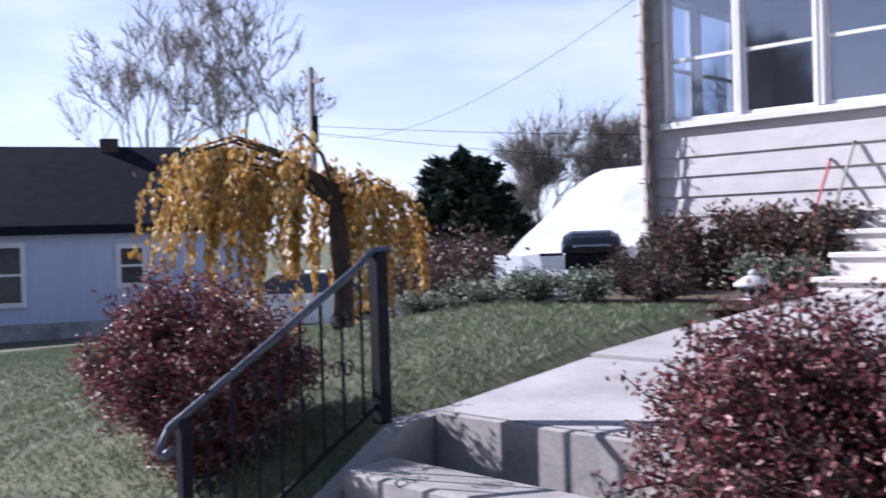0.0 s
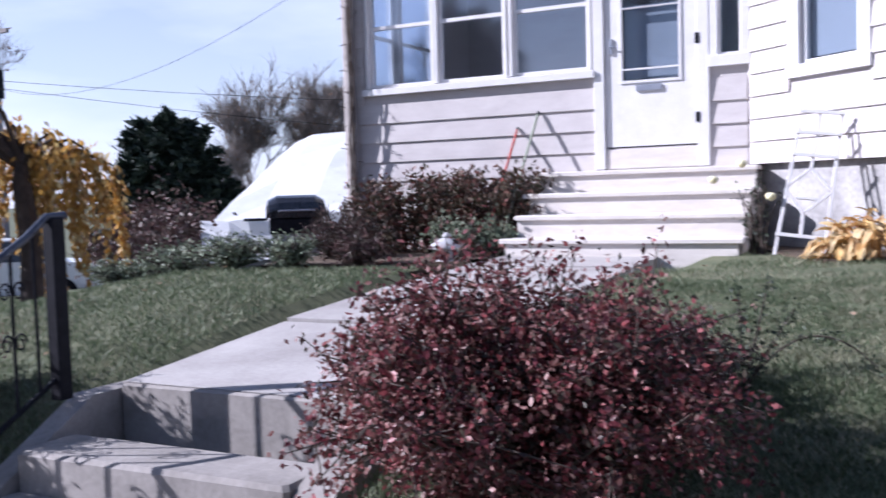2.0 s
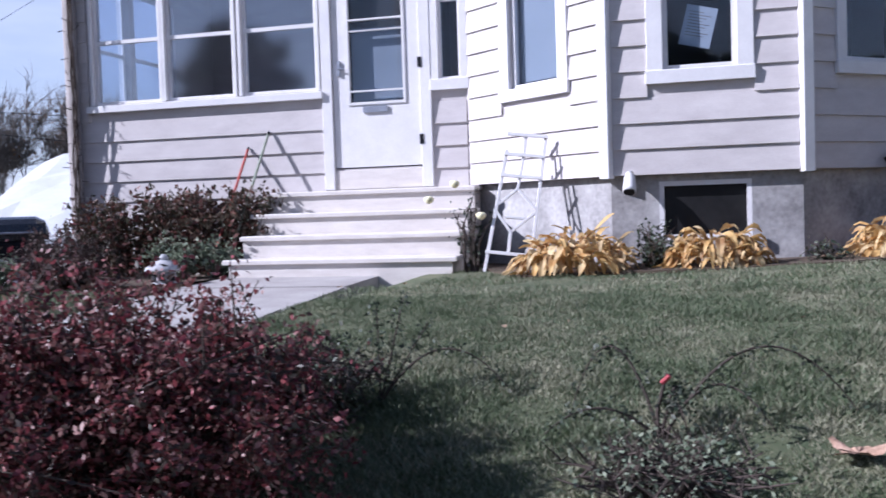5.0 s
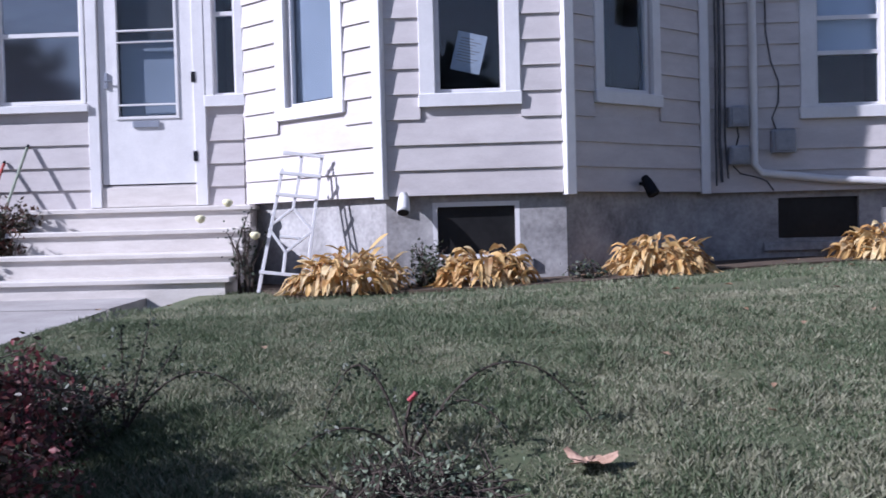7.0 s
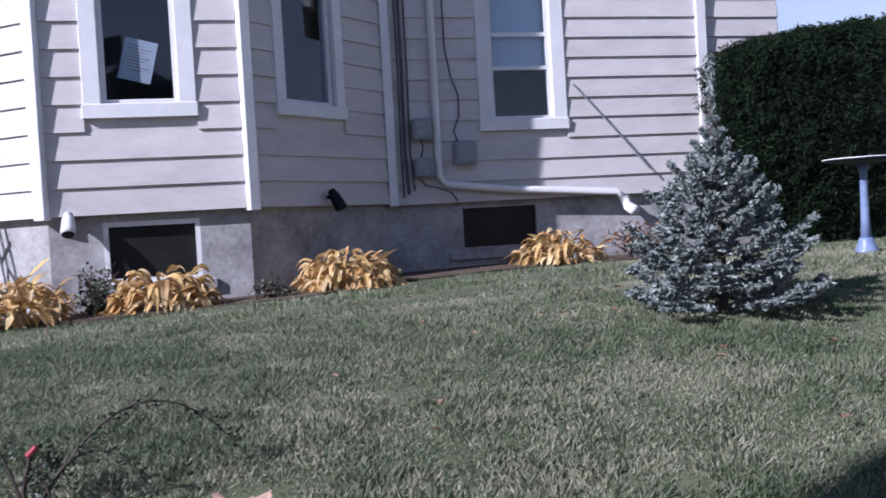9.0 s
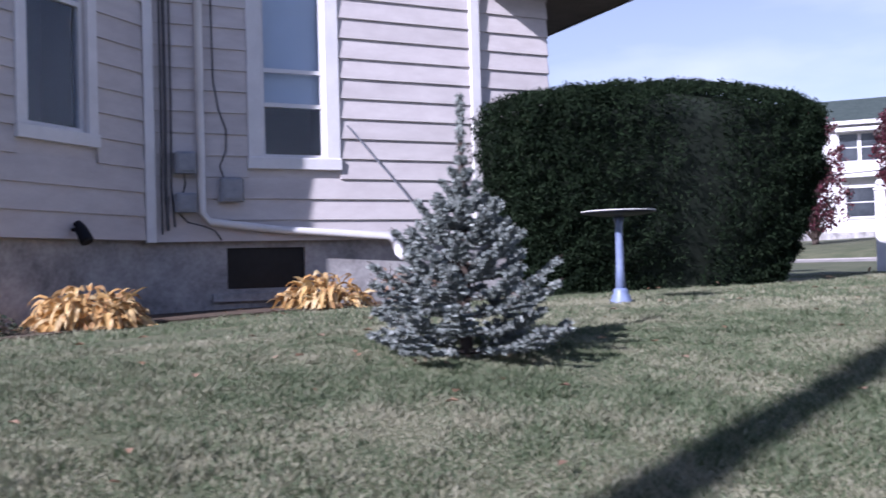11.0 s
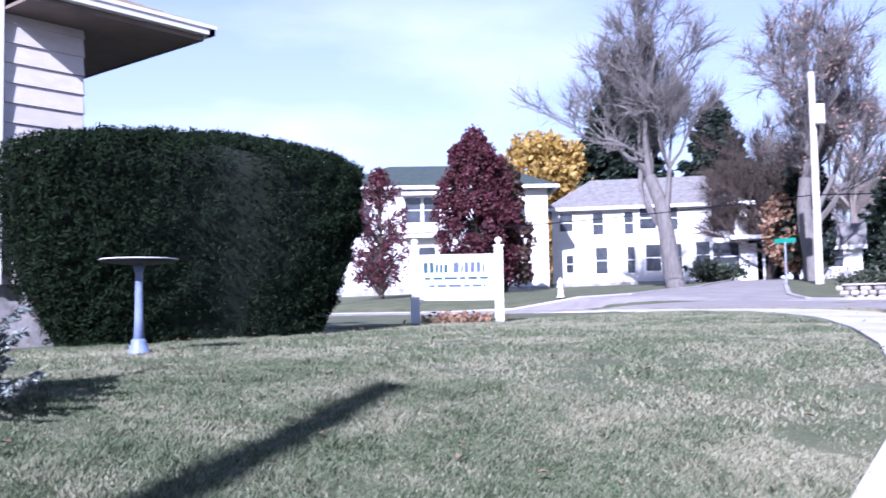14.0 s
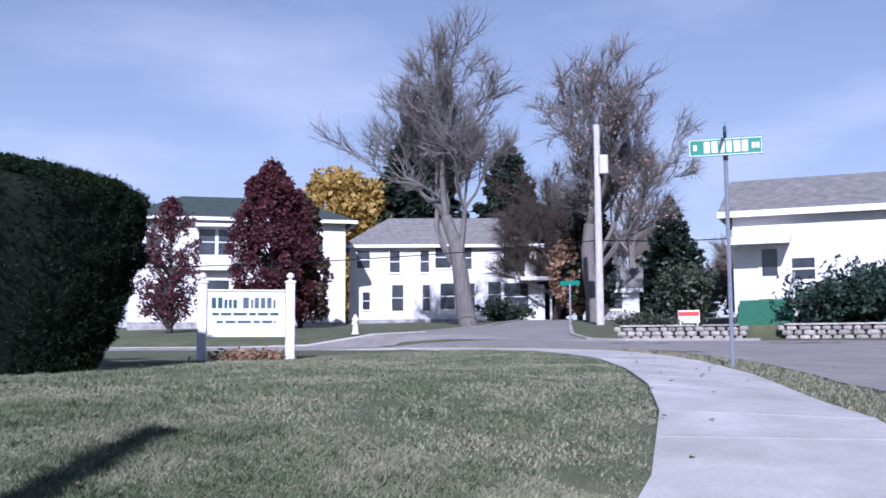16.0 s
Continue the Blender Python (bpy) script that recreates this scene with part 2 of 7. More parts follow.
# ---- builders ----
class Shape:
    """Collects boxes, tubes and quads into one mesh."""

    def __init__(self):
        self.v, self.f = [], []

    def add(self, vs, fs):
        k = len(self.v)
        self.v += [tuple(p) for p in vs]
        self.f += [tuple(i + k for i in q) for q in fs]
        return self

    def box(self, x0, y0, z0, x1, y1, z1, m=None):
        c = [Vector((x, y, z)) for z in (z0, z1) for y in (y0, y1) for x in (x0, x1)]
        if m is not None:
            c = [m @ p for p in c]
        return self.add(c, [(0, 2, 3, 1), (4, 5, 7, 6), (0, 1, 5, 4), (2, 6, 7, 3), (0, 4, 6, 2), (1, 3, 7, 5)])

    def bevel_box(self, x0, y0, z0, x1, y1, z1, r=0.01, m=None):
        """A box with chamfered edges all round its top and its uprights."""
        ring = []
        for z, d in ((z0, 0), (z1 - r, 0), (z1, r)):
            q = r + d
            ring.append([Vector(p) for p in ((x0 + q, y0 + d, z), (x1 - q, y0 + d, z), (x1 - d, y0 + q, z), (x1 - d, y1 - q, z), (x1 - q, y1 - d, z), (x0 + q, y1 - d, z), (x0 + d, y1 - q, z), (x0 + d, y0 + q, z))])
        vs = [m @ p if m is not None else p for a in ring for p in a]
        fs = [tuple(range(7, -1, -1)), tuple(range(16, 24))]
        for a in range(2):
            for k in range(8):
                fs.append((a * 8 + k, a * 8 + (k + 1) % 8, a * 8 + 8 + (k + 1) % 8, a * 8 + 8 + k))
        return self.add(vs, fs)

    def tube(self, pts, radii, n=6, cap=True):
        pts = [Vector(p) for p in pts]
        if not hasattr(radii, "__len__"):
            radii = [radii] * len(pts)
        vs, fs = [], []
        for i, p in enumerate(pts):
            d = (pts[min(i + 1, len(pts) - 1)] - pts[max(i - 1, 0)]).normalized()
            a = d.cross(Vector((0, 0, 1)) if abs(d.z) < 0.9 else Vector((1, 0, 0))).normalized()
            b = d.cross(a)
            vs += [p + radii[i] * (math.cos(2 * math.pi * k / n) * a + math.sin(2 * math.pi * k / n) * b) for k in range(n)]
        for i in range(len(pts) - 1):
            fs += [(i * n + k, i * n + (k + 1) % n, (i + 1) * n + (k + 1) % n, (i + 1) * n + k) for k in range(n)]
        if cap:
            fs += [tuple(range(n)), tuple(range((len(pts) - 1) * n, len(pts) * n))]
        return self.add(vs, fs)

    def lathe(self, prof, n=20, at=(0, 0, 0)):
        vs = [(at[0] + r * math.cos(2 * math.pi * k / n), at[1] + r * math.sin(2 * math.pi * k / n), at[2] + z) for r, z in prof for k in range(n)]
        fs = [(i * n + k, i * n + (k + 1) % n, (i + 1) * n + (k + 1) % n, (i + 1) * n + k) for i in range(len(prof) - 1) for k in range(n)]
        return self.add(vs, fs + [tuple(range(n - 1, -1, -1)), tuple(range((len(prof) - 1) * n, len(prof) * n))])

    def mesh(self, name, smooth=False):
        me = bpy.data.meshes.new(name)
        me.from_pydata(self.v, [], self.f)
        if smooth:
            me.polygons.foreach_set("use_smooth", [True] * len(me.polygons))
        me.update()
        return me


def part(name, shape, material, parent=None, label="", smooth=False):
    me = shape.mesh(name, smooth) if isinstance(shape, Shape) else shape
    if material and not me.materials:
        me.materials.append(material)
    ob = new(name, me)
    ob.parent = parent
    if label:
        tagged(ob, label)
    return ob


def thing(name, label, category, at=(0, 0, 0), group="", kind=""):
    ob = new(name)
    ob.empty_display_size = 0.1
    ob.location = at
    return tagged(ob, label, category, group, kind)


def quads(name, pos, right, up, material, parent=None, bend=0.0):
    """Many small leaves: pos, right, up as arrays; each leaf a rhomb of two triangles, folded along its rib by bend."""
    k = len(pos)
    side = np.cross(right, up)
    ln_ = np.linalg.norm(side, axis=1, keepdims=True) + 1e-9
    lift = side / ln_ * np.linalg.norm(right, axis=1, keepdims=True) * bend
    v = np.empty((k, 4, 3), np.float32)
    v[:, 0] = pos - up
    v[:, 1] = pos + right + lift
    v[:, 2] = pos + up
    v[:, 3] = pos - right + lift
    me = bpy.data.meshes.new(name)
    me.vertices.add(4 * k)
    me.vertices.foreach_set("co", v.ravel())
    base = np.arange(k)[:, None] * 4
    idx = (base + np.array([0, 1, 2, 0, 2, 3])).ravel()
    me.loops.add(6 * k)
    me.loops.foreach_set("vertex_index", idx.astype(np.int32))
    me.polygons.add(2 * k)
    me.polygons.foreach_set("loop_start", np.arange(0, 6 * k, 3, dtype=np.int32))
    me.update(calc_edges=True)
    me.materials.append(material)
    ob = new(name, me)
    ob.parent = parent
    return ob


def rand_dirs(rng, k):
    d = rng.normal(size=(k, 3))
    return d / np.linalg.norm(d, axis=1, keepdims=True)


def leaf_cloud(name, pos, size, rng, material, parent=None, aspect=0.55, hang=0.0, bend=0.3):
    """Leaves of about the given size at the given points, turned at random; hang turns them to point down."""
    k = len(pos)
    up = rand_dirs(rng, k)
    up[:, 2] -= hang
    up /= np.linalg.norm(up, axis=1, keepdims=True)
    right = np.cross(up, rand_dirs(rng, k))
    right /= np.linalg.norm(right, axis=1, keepdims=True) + 1e-9
    s = size * rng.uniform(0.6, 1.35, (k, 1))
    return quads(name, np.asarray(pos), right * s * aspect * 0.5, up * s * 0.5, material, parent, bend)


# ---- lie of the land ----
SX = [-60, -20, -8, 0, 2.7, 4.5, 8.7, 11.5, 18, 22, 25, 29, 35, 45, 60, 90, 200, 900]
SZ = [-1.4, -0.9, -0.35, 0.0, 0.15, 0.32, 0.76, 0.97, 1.14, 1.25, 1.42, 1.6, 1.9, 2.4, 3.0, 3.4, 4.0, 4.0]
HX = [-60, -25, -18, -11, -6, -2.8, 2, 6, 8.5, 12, 16, 20, 25, 29, 35, 45, 60, 90, 200, 900]
HZ = [-1.2, -0.6, -0.45, 0.1, 0.5, 1.08, 1.13, 1.25, 1.27, 1.3, 1.36, 1.4, 1.45, 1.6, 1.9, 2.4, 3.0, 3.4, 4.0, 4.0]


def land(x, y):
    x, y = np.asarray(x, float), np.asarray(y, float)
    s, h = np.interp(x, SX, SZ), np.interp(x, HX, HZ)
    t = np.clip((y + 7.25) / 5.9, 0, 1)
    p = np.interp(x, [-2, 4.2, 7.0], [3.4, 3.4, 2.3])
    dip = np.interp(x, [23.8, 26, 32.8, 34.6], [0, 0.6, 0.6, 0]) * np.interp(y, [4, 9], [0, 1])
    low = np.interp(x, [28, 33, 36, 44], [0, 0.2, 0.24, 0]) * np.interp(y, [2, 7], [1, 0])
    return s + (h - s) * (1 - (1 - t) ** p) - dip - low


def lz(x, y):
    return float(land(x, y))


def strip(name, left, right, lift, material, thick=0.1, cuts=1):
    """A paved band between two edge lines, laid on the land, with a real edge."""
    sh = Shape()
    rows = []
    for (ax, ay), (bx, by) in zip(left, right):
        rows.append([(ax + (bx - ax) * k / cuts, ay + (by - ay) * k / cuts) for k in range(cuts + 1)])
    w = cuts + 1
    top = [(x, y, lz(x, y) + lift) for r in rows for x, y in r]
    low = [(x, y, z - thick) for x, y, z in top]
    fs = []
    n = len(rows)
    for i in range(n - 1):
        for k in range(cuts):
            a = i * w + k
            fs.append((a, a + 1, a + w + 1, a + w))
        fs.append((i * w, (i + 1) * w, (i + 1) * w + n * w, i * w + n * w))
        fs.append((i * w + cuts, i * w + cuts + n * w, (i + 1) * w + cuts + n * w, (i + 1) * w + cuts))
    fs.append(tuple(range(w)) + tuple(range(n * w + w - 1, n * w - 1, -1)))
    sh.add(top + low, fs)
    return part(name, sh, material)


def ground_sheet():
    xs = np.unique(np.r_[-900, -400, -200, -120, -80, np.arange(-60, -10, 4), np.arange(-10, 34, 0.4), np.arange(34, 70, 3), 80, 100, 140, 200, 400, 900])
    ys = np.unique(np.r_[-900, -300, -120, -60, -40, np.arange(-30, -10, 2), np.arange(-10, 4, 0.3), np.arange(4, 40, 3), 50, 70, 100, 200, 400, 900])
    X, Y = np.meshgrid(xs, ys)
    Z = land(X, Y)
    rng = np.random.default_rng(3)
    near = (np.abs(X - 8) < 24) & (np.abs(Y) < 12)
    Z = Z + near * rng.normal(size=Z.shape) * 0.007
    # the cut for the concrete steps
    cut = (X > -0.85) & (X < 0.95) & (Y > -7.3) & (Y < -1.2)
    Z = Z - cut * 0.35
    sh = Shape()
    w = len(xs)
    sh.v = [tuple(p) for p in np.stack([X, Y, Z], -1).reshape(-1, 3)]
    sh.f = [(j * w + i, j * w + i + 1, (j + 1) * w + i + 1, (j + 1) * w + i) for j in range(len(ys) - 1) for i in range(w - 1)]
    g = part("ground", sh, M_GROUND, smooth=True)
    return tagged(g, "uneven autumn lawn, green with dry straw patches", "lawn", kind="structure")


ground_sheet()

# sidewalk with its bend round the corner of the lawn
EDGE_L = [(-30, -7.3), (-10, -7.25), (-3, -7.22), (2, -7.22), (5, -7.3), (7.5, -7.28), (9.5, -7.0), (11.5, -6.5), (13.5, -5.85), (15.5, -5.0), (17.5, -4.0), (19.5, -2.7), (21.5, -1.2), (23, 0.4), (24, 2.5), (24.3, 6), (24.3, 12), (24.3, 40)]
EDGE_R = [(-30, -8.75), (-10, -8.75), (-3, -8.75), (2, -8.75), (5, -8.78), (8, -8.75), (10.1, -8.45), (12.2, -7.9), (14.2, -7.15), (16.2, -6.3), (18.2, -5.25), (20.3, -3.95), (22.4, -2.3), (24.2, -0.4), (25.4, 2.1), (25.8, 6), (25.8, 12), (25.8, 40)]


def along(line, k):
    """k points between each two of a line."""
    out = []
    for (ax, ay), (bx, by) in zip(line, line[1:]):
        out += [(ax + (bx - ax) * q / k, ay + (by - ay) * q / k) for q in range(k)]
    return out + [line[-1]]


sidewalk = tagged(new("sidewalk"), "pale concrete sidewalk with worn joints", "sidewalk", kind="structure")
EL, ER = along(EDGE_L, 2), along(EDGE_R, 2)
for i in range(0, len(EL) - 1):
    (ax, ay), (bx, by), (cx, cy), (dx, dy) = EL[i], EL[i + 1], ER[i], ER[i + 1]
    g = 0.005
    strip("slab", [(ax + g * (bx - ax), ay + g * (by - ay)), (bx, by)], [(cx + g * (dx - cx), cy + g * (dy - cy)), (dx, dy)], 0.025 + 0.002 * ((i * 7) % 3), M_WALK, 0.12).parent = sidewalk

ROAD_NEAR = [(-60, -10.1), (-20, -10.1), (5, -10.0), (9, -9.7), (12.6, -8.75), (14.7, -7.95), (16.9, -7.0), (18.9, -5.95), (21.1, -4.5), (23.2, -2.8), (25.0, -0.7), (26.2, 2.0), (26.7, 6), (26.7, 12), (26.7, 45)]
ROAD_FAR = [(-60, -17), (-20, -17), (5, -17), (12, -16.5), (18, -15.5), (22, -14), (26, -12), (29, -9.5), (31.5, -6.5), (33, -3.5), (33.6, -1), (33.6, 2.0), (33.6, 6), (33.6, 12), (33.6, 45)]
tagged(strip("road", along(ROAD_NEAR, 4), along(ROAD_FAR, 4), 0.02, M_ROAD, 0.1, 4), "grey worn asphalt street", "road", kind="structure")
AVE_L = [(33.6, 12.6), (34.6, 10.4), (36.8, 9.4), (44, 10.0), (60, 15.5), (100, 34)]
AVE_R = [(33.6, 0.6), (34.6, 2.2), (36.8, 3.6), (44, 6.4), (60, 12.2), (100, 29)]
tagged(strip("road", along(AVE_L, 3), along(AVE_R, 3), 0.026, M_ROAD, 0.1, 3), "asphalt avenue leading away between houses", "road", kind="structure")


def kerb(line, side):
    sh = Shape()
    for (ax, ay), (bx, by) in zip(line, line[1:]):
        a, b = Vector((ax, ay, lz(ax, ay))), Vector((bx, by, lz(bx, by)))
        d = (b - a).normalized()
        s = Vector((-d.y, d.x, 0)) * side * 0.16
        up = Vector((0, 0, 0.09))
        lo = Vector((0, 0, -0.1))
        sh.add([a + lo, b + lo, b + up, a + up, a + s + lo, b + s + lo, b + s + up, a + s + up], [(0, 1, 2, 3), (3, 2, 6, 7), (4, 7, 6, 5), (0, 3, 7, 4), (1, 5, 6, 2)])
    return tagged(part("kerb", sh, M_PATH), "pale concrete kerb along the street", "kerb", kind="structure")


kerb(along([(33.4, 40), (33.4, 16), *AVE_L[:5]], 3), 1)
kerb(along([(33.0, -3.5), *AVE_R[:5]], 3), -1)

# ---- the house ----
house = thing("house", "pale pink-white clapboard house with an angled bay", "house")


def frame_of(p0, p1):
    """Wall frame: u along the wall, w outwards to its right-hand side (towards the street), z up."""
    d = Vector((p1[0] - p0[0], p1[1] - p0[1], 0))
    u = d.normalized()
    w = Vector((u.y, -u.x, 0))
    m = Matrix(((u.x, w.x, 0, p0[0]), (u.y, w.y, 0, p0[1]), (0, 0, 1, 0), (0, 0, 0, 1)))
    return m, d.length


def wall(p0, p1, z0, z1, holes, material, thick=0.14, siding=None, exposure=0.193, trim=0.0, start=None, label=""):
    """A wall with openings right through it; holes are (u0, u1, z0, z1). Clapboards are pieces of their own."""
    m, length = frame_of(p0, p1)
    us = sorted({0, length, *[h for q in holes for h in q[:2]]})
    zs = sorted({z0, z1, *[h for q in holes for h in q[2:4]]})
    solid = {(i, k) for i in range(len(us) - 1) for k in range(len(zs) - 1) if not any(q[0] < us[i] + 1e-4 < q[1] and q[2] < zs[k] + 1e-4 < q[3] for q in holes)}
    core, index = Shape(), {}

    def vert(i, w, k):
        if (i, w, k) not in index:
            index[i, w, k] = len(core.v)
            core.v.append(tuple(m @ Vector((us[i], -thick * w, zs[k]))))
        return index[i, w, k]

    for i, k in sorted(solid):
        core.f.append((vert(i, 0, k), vert(i + 1, 0, k), vert(i + 1, 0, k + 1), vert(i, 0, k + 1)))
        core.f.append((vert(i, 1, k), vert(i, 1, k + 1), vert(i + 1, 1, k + 1), vert(i + 1, 1, k)))
        for near, a, b in (((i - 1, k), (i, k), (i, k + 1)), ((i + 1, k), (i + 1, k), (i + 1, k + 1)), ((i, k - 1), (i, k), (i + 1, k)), ((i, k + 1), (i, k + 1), (i + 1, k + 1))):
            if near not in solid:
                core.f.append((vert(a[0], 0, a[1]), vert(b[0], 0, b[1]), vert(b[0], 1, b[1]), vert(a[0], 1, a[1])))
    ob = part("wall", core, material, house, label)
    if siding:
        z = start if start is not None else z0
        while z < z1 - 0.02:
            top = min(z + exposure, z1)
            cuts = [(0.0 + trim, length - trim)]
            for q in holes:
                grow = q[4] if len(q) > 4 else 0.1
                if min(top, q[3] + grow) - max(z, q[2] - grow) > 0.25 * exposure:
                    nxt = []
                    for a, b in cuts:
                        if q[0] - grow > a:
                            nxt.append((a, min(b, q[0] - grow)))
                        if q[1] + grow < b:
                            nxt.append((max(a, q[1] + grow), b))
                    cuts = nxt
            for a, b in cuts:
                if b - a > 0.03:
                    sh = Shape()
                    vs = [(a, 0.002, z), (b, 0.002, z), (b, 0.026, z), (a, 0.026, z), (a, 0.002, top), (b, 0.002, top), (b, 0.007, top), (a, 0.007, top)]
                    sh.add([m @ Vector(v) for v in vs], [(0, 1, 2, 3), (3, 2, 6, 7), (0, 3, 7, 4), (1, 5, 6, 2), (4, 7, 6, 5)])
                    part("clapboard", sh, siding, ob)
            z = top
    return ob, m


def trim_board(m, u0, u1, z0, z1, w0=0.0, w1=0.03, name="trim", material=None, parent=None, label=""):
    return part(name, Shape().bevel_box(u0, w0, z0, u1, w1, z1, 0.004, m), material or M_TRIM, parent or house, label)


def sash_window(m, u0, u1, z0, z1, grow=0.1, rail=None, blind=None, fr=0.045, sill=True, depth=0.05, label="", room=True, cloth=None, glass=None):
    """A window in an opening: casing, sill, sash bars and a pane."""
    win = new("window")
    win.parent = house
    tagged(win, label or "white-framed sash window with dark glass")
    fx = Shape()
    c = 0.035
    fx.bevel_box(u0 - grow, 0.0, z0 - 0.0, u0, c, z1 + grow, 0.004, m)
    fx.bevel_box(u1, 0.0, z0 - 0.0, u1 + grow, c, z1 + grow, 0.004, m)
    fx.bevel_box(u0, 0.0, z1, u1, c, z1 + grow, 0.004, m)
    part("casing", fx, M_TRIM, win)
    if sill:
        part("sill", Shape().bevel_box(u0 - grow - 0.01, -0.05, z0 - 0.10, u1 + grow + 0.01, 0.048, z0, 0.006, m), M_TRIM, win)
    sa = Shape()
    sa.box(u0, -depth, z0, u0 + fr, -depth + 0.04, z1, m)
    sa.box(u1 - fr, -depth, z0, u1, -depth + 0.04, z1, m)
    sa.box(u0 + fr, -depth, z0, u1 - fr, -depth + 0.04, z0 + fr, m)
    sa.box(u0 + fr, -depth, z1 - fr, u1 - fr, -depth + 0.04, z1, m)
    for r in rail or ():
        sa.box(u0 + fr, -depth, r - 0.018, u1 - fr, -depth + 0.042, r + 0.018, m)
    part("sash", sa, M_TRIM, win)
    pane = part("pane", Shape().box(u0 + fr, -depth + 0.012, z0 + fr, u1 - fr, -depth + 0.018, z1 - fr, m), glass or M_GLASS, win)
    pane.visible_shadow = False
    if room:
        # shallow near-black box standing in for the unlit room behind the pane
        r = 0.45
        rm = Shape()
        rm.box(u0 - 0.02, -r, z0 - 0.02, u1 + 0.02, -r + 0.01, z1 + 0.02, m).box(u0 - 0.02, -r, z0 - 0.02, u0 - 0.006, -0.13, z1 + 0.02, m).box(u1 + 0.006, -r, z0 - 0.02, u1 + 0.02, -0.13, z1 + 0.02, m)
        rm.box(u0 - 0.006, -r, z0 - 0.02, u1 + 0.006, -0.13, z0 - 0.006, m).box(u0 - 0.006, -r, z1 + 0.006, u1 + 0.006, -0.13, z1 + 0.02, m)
        part("unlit_box", rm, M_DARK, win)
    if blind:
        part("blind", Shape().box(u0, -depth - 0.05, blind[0], u1, -depth - 0.04, blind[1], m), cloth or M_CURTAIN, win, "pale roller blind behind the glass")
    return win


TOP = 5.0
Z_SID = 1.855
# porch front with door, from its corner post to the bay
DOOR_X = 2.81
porch_holes = [(0.25, 1.0, 2.80, 4.15, 0.07), (1.07, 1.8, 2.80, 4.15, 0.07), (1.89, 2.66, 2.80, 4.15, 0.07), (DOOR_X, DOOR_X + 0.86, 2.05, 4.1, 0.1), (DOOR_X + 1.04, DOOR_X + 1.24, 2.83, 4.15, 0.07)]
_, mp_front = wall((-2.81, 0), (1.29, 0), 1.0, TOP, porch_holes, M_SIDING, 0.12, M_SIDING, 0.2025, 0.0, 1.415, "clapboard porch front")
for q in porch_holes[:3]:
    sash_window(mp_front, q[0], q[1], q[2], q[3], 0.035, (3.42,), None, 0.03, False, 0.05, "white aluminium storm window of the porch", False, glass=M_STORM)
trim_board(mp_front, 0.18, 2.72, 2.72, 2.785, 0.0, 0.07, "sill")
sash_window(mp_front, DOOR_X + 1.04, DOOR_X + 1.24, 2.83, 4.15, 0.075, (3.55,), None, 0.02, True, 0.04)
trim_board(mp_front, DOOR_X - 0.1, DOOR_X, 1.86, 4.2, 0, 0.04)
trim_board(mp_front, DOOR_X + 0.86, DOOR_X + 0.965, 1.86, 4.2, 0, 0.04)
trim_board(mp_front, DOOR_X, DOOR_X + 0.86, 1.86, 2.035, 0, 0.02, "threshold_panel", M_STEP)
door = new("storm_door")
door.parent = house
tagged(door, "closed white storm door with a half glass")
ds = Shape()
d0, d1 = DOOR_X + 0.008, DOOR_X + 0.852
ds.box(d0, -0.045, 2.062, d0 + 0.15, 0.01, 4.09, mp_front)
ds.box(d1 - 0.14, -0.045, 2.062, d1, 0.01, 4.09, mp_front)
ds.box(d0 + 0.15, -0.045, 2.062, d1 - 0.14, 0.01, 2.66, mp_front)
ds.box(d0 + 0.15, -0.045, 3.95, d1 - 0.14, 0.01, 4.09, mp_front)
part("panel", ds, M_TRIM, door)
gf = Shape()
for b in ((0.14, 0.165, 2.64, 3.96), (0.685, 0.71, 2.64, 3.96), (0.165, 0.685, 2.64, 2.665), (0.165, 0.685, 3.935, 3.96), (0.165, 0.685, 3.42, 3.435), (0.165, 0.685, 3.32, 3.33), (0.165, 0.685, 2.76, 2.775)):
    gf.box(d0 + b[0], -0.02, b[2], d0 + b[1], 0.022, b[3], mp_front)
part("glazing_bead", gf, M_TRIM, door)
pn = part("pane", Shape().box(d0 + 0.15, -0.02, 2.66, d1 - 0.14, -0.014, 3.95, mp_front), M_GLASS, door)
pn.visible_shadow = False
part("mail_slot", Shape().bevel_box(d0 + 0.29, 0.011, 2.565, d0 + 0.53, 0.03, 2.62, 0.004, mp_front), M_STEEL, door, "steel mail slot")
part("handle", Shape().bevel_box(d0 + 0.045, 0.011, 2.92, d0 + 0.075, 0.03, 3.06, 0.004, mp_front).tube([mp_front @ Vector((d0 + 0.06, 0.02, 2.98)), mp_front @ Vector((d0 + 0.06, 0.055, 2.985)), mp_front @ Vector((d0 + 0.13, 0.055, 2.975))], 0.008), M_STEEL, door, "steel lever handle")
for hz in (2.25, 2.95, 3.75):
    part("hinge", Shape().box(d1 - 0.006, 0.011, hz, d1 + 0.03, 0.046, hz + 0.09, mp_front), M_IRON, door, "dark hinge")
part("curtain", Shape().box(d0 + 0.165, -0.075, 2.68, d1 - 0.155, -0.07, 3.36, mp_front), M_GREYBLIND, door, "dim blue-grey curtain behind the glass")
# inner front door seen through the storm glass, near-black for the unlit gap
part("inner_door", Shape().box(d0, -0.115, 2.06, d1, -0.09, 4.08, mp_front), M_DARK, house)

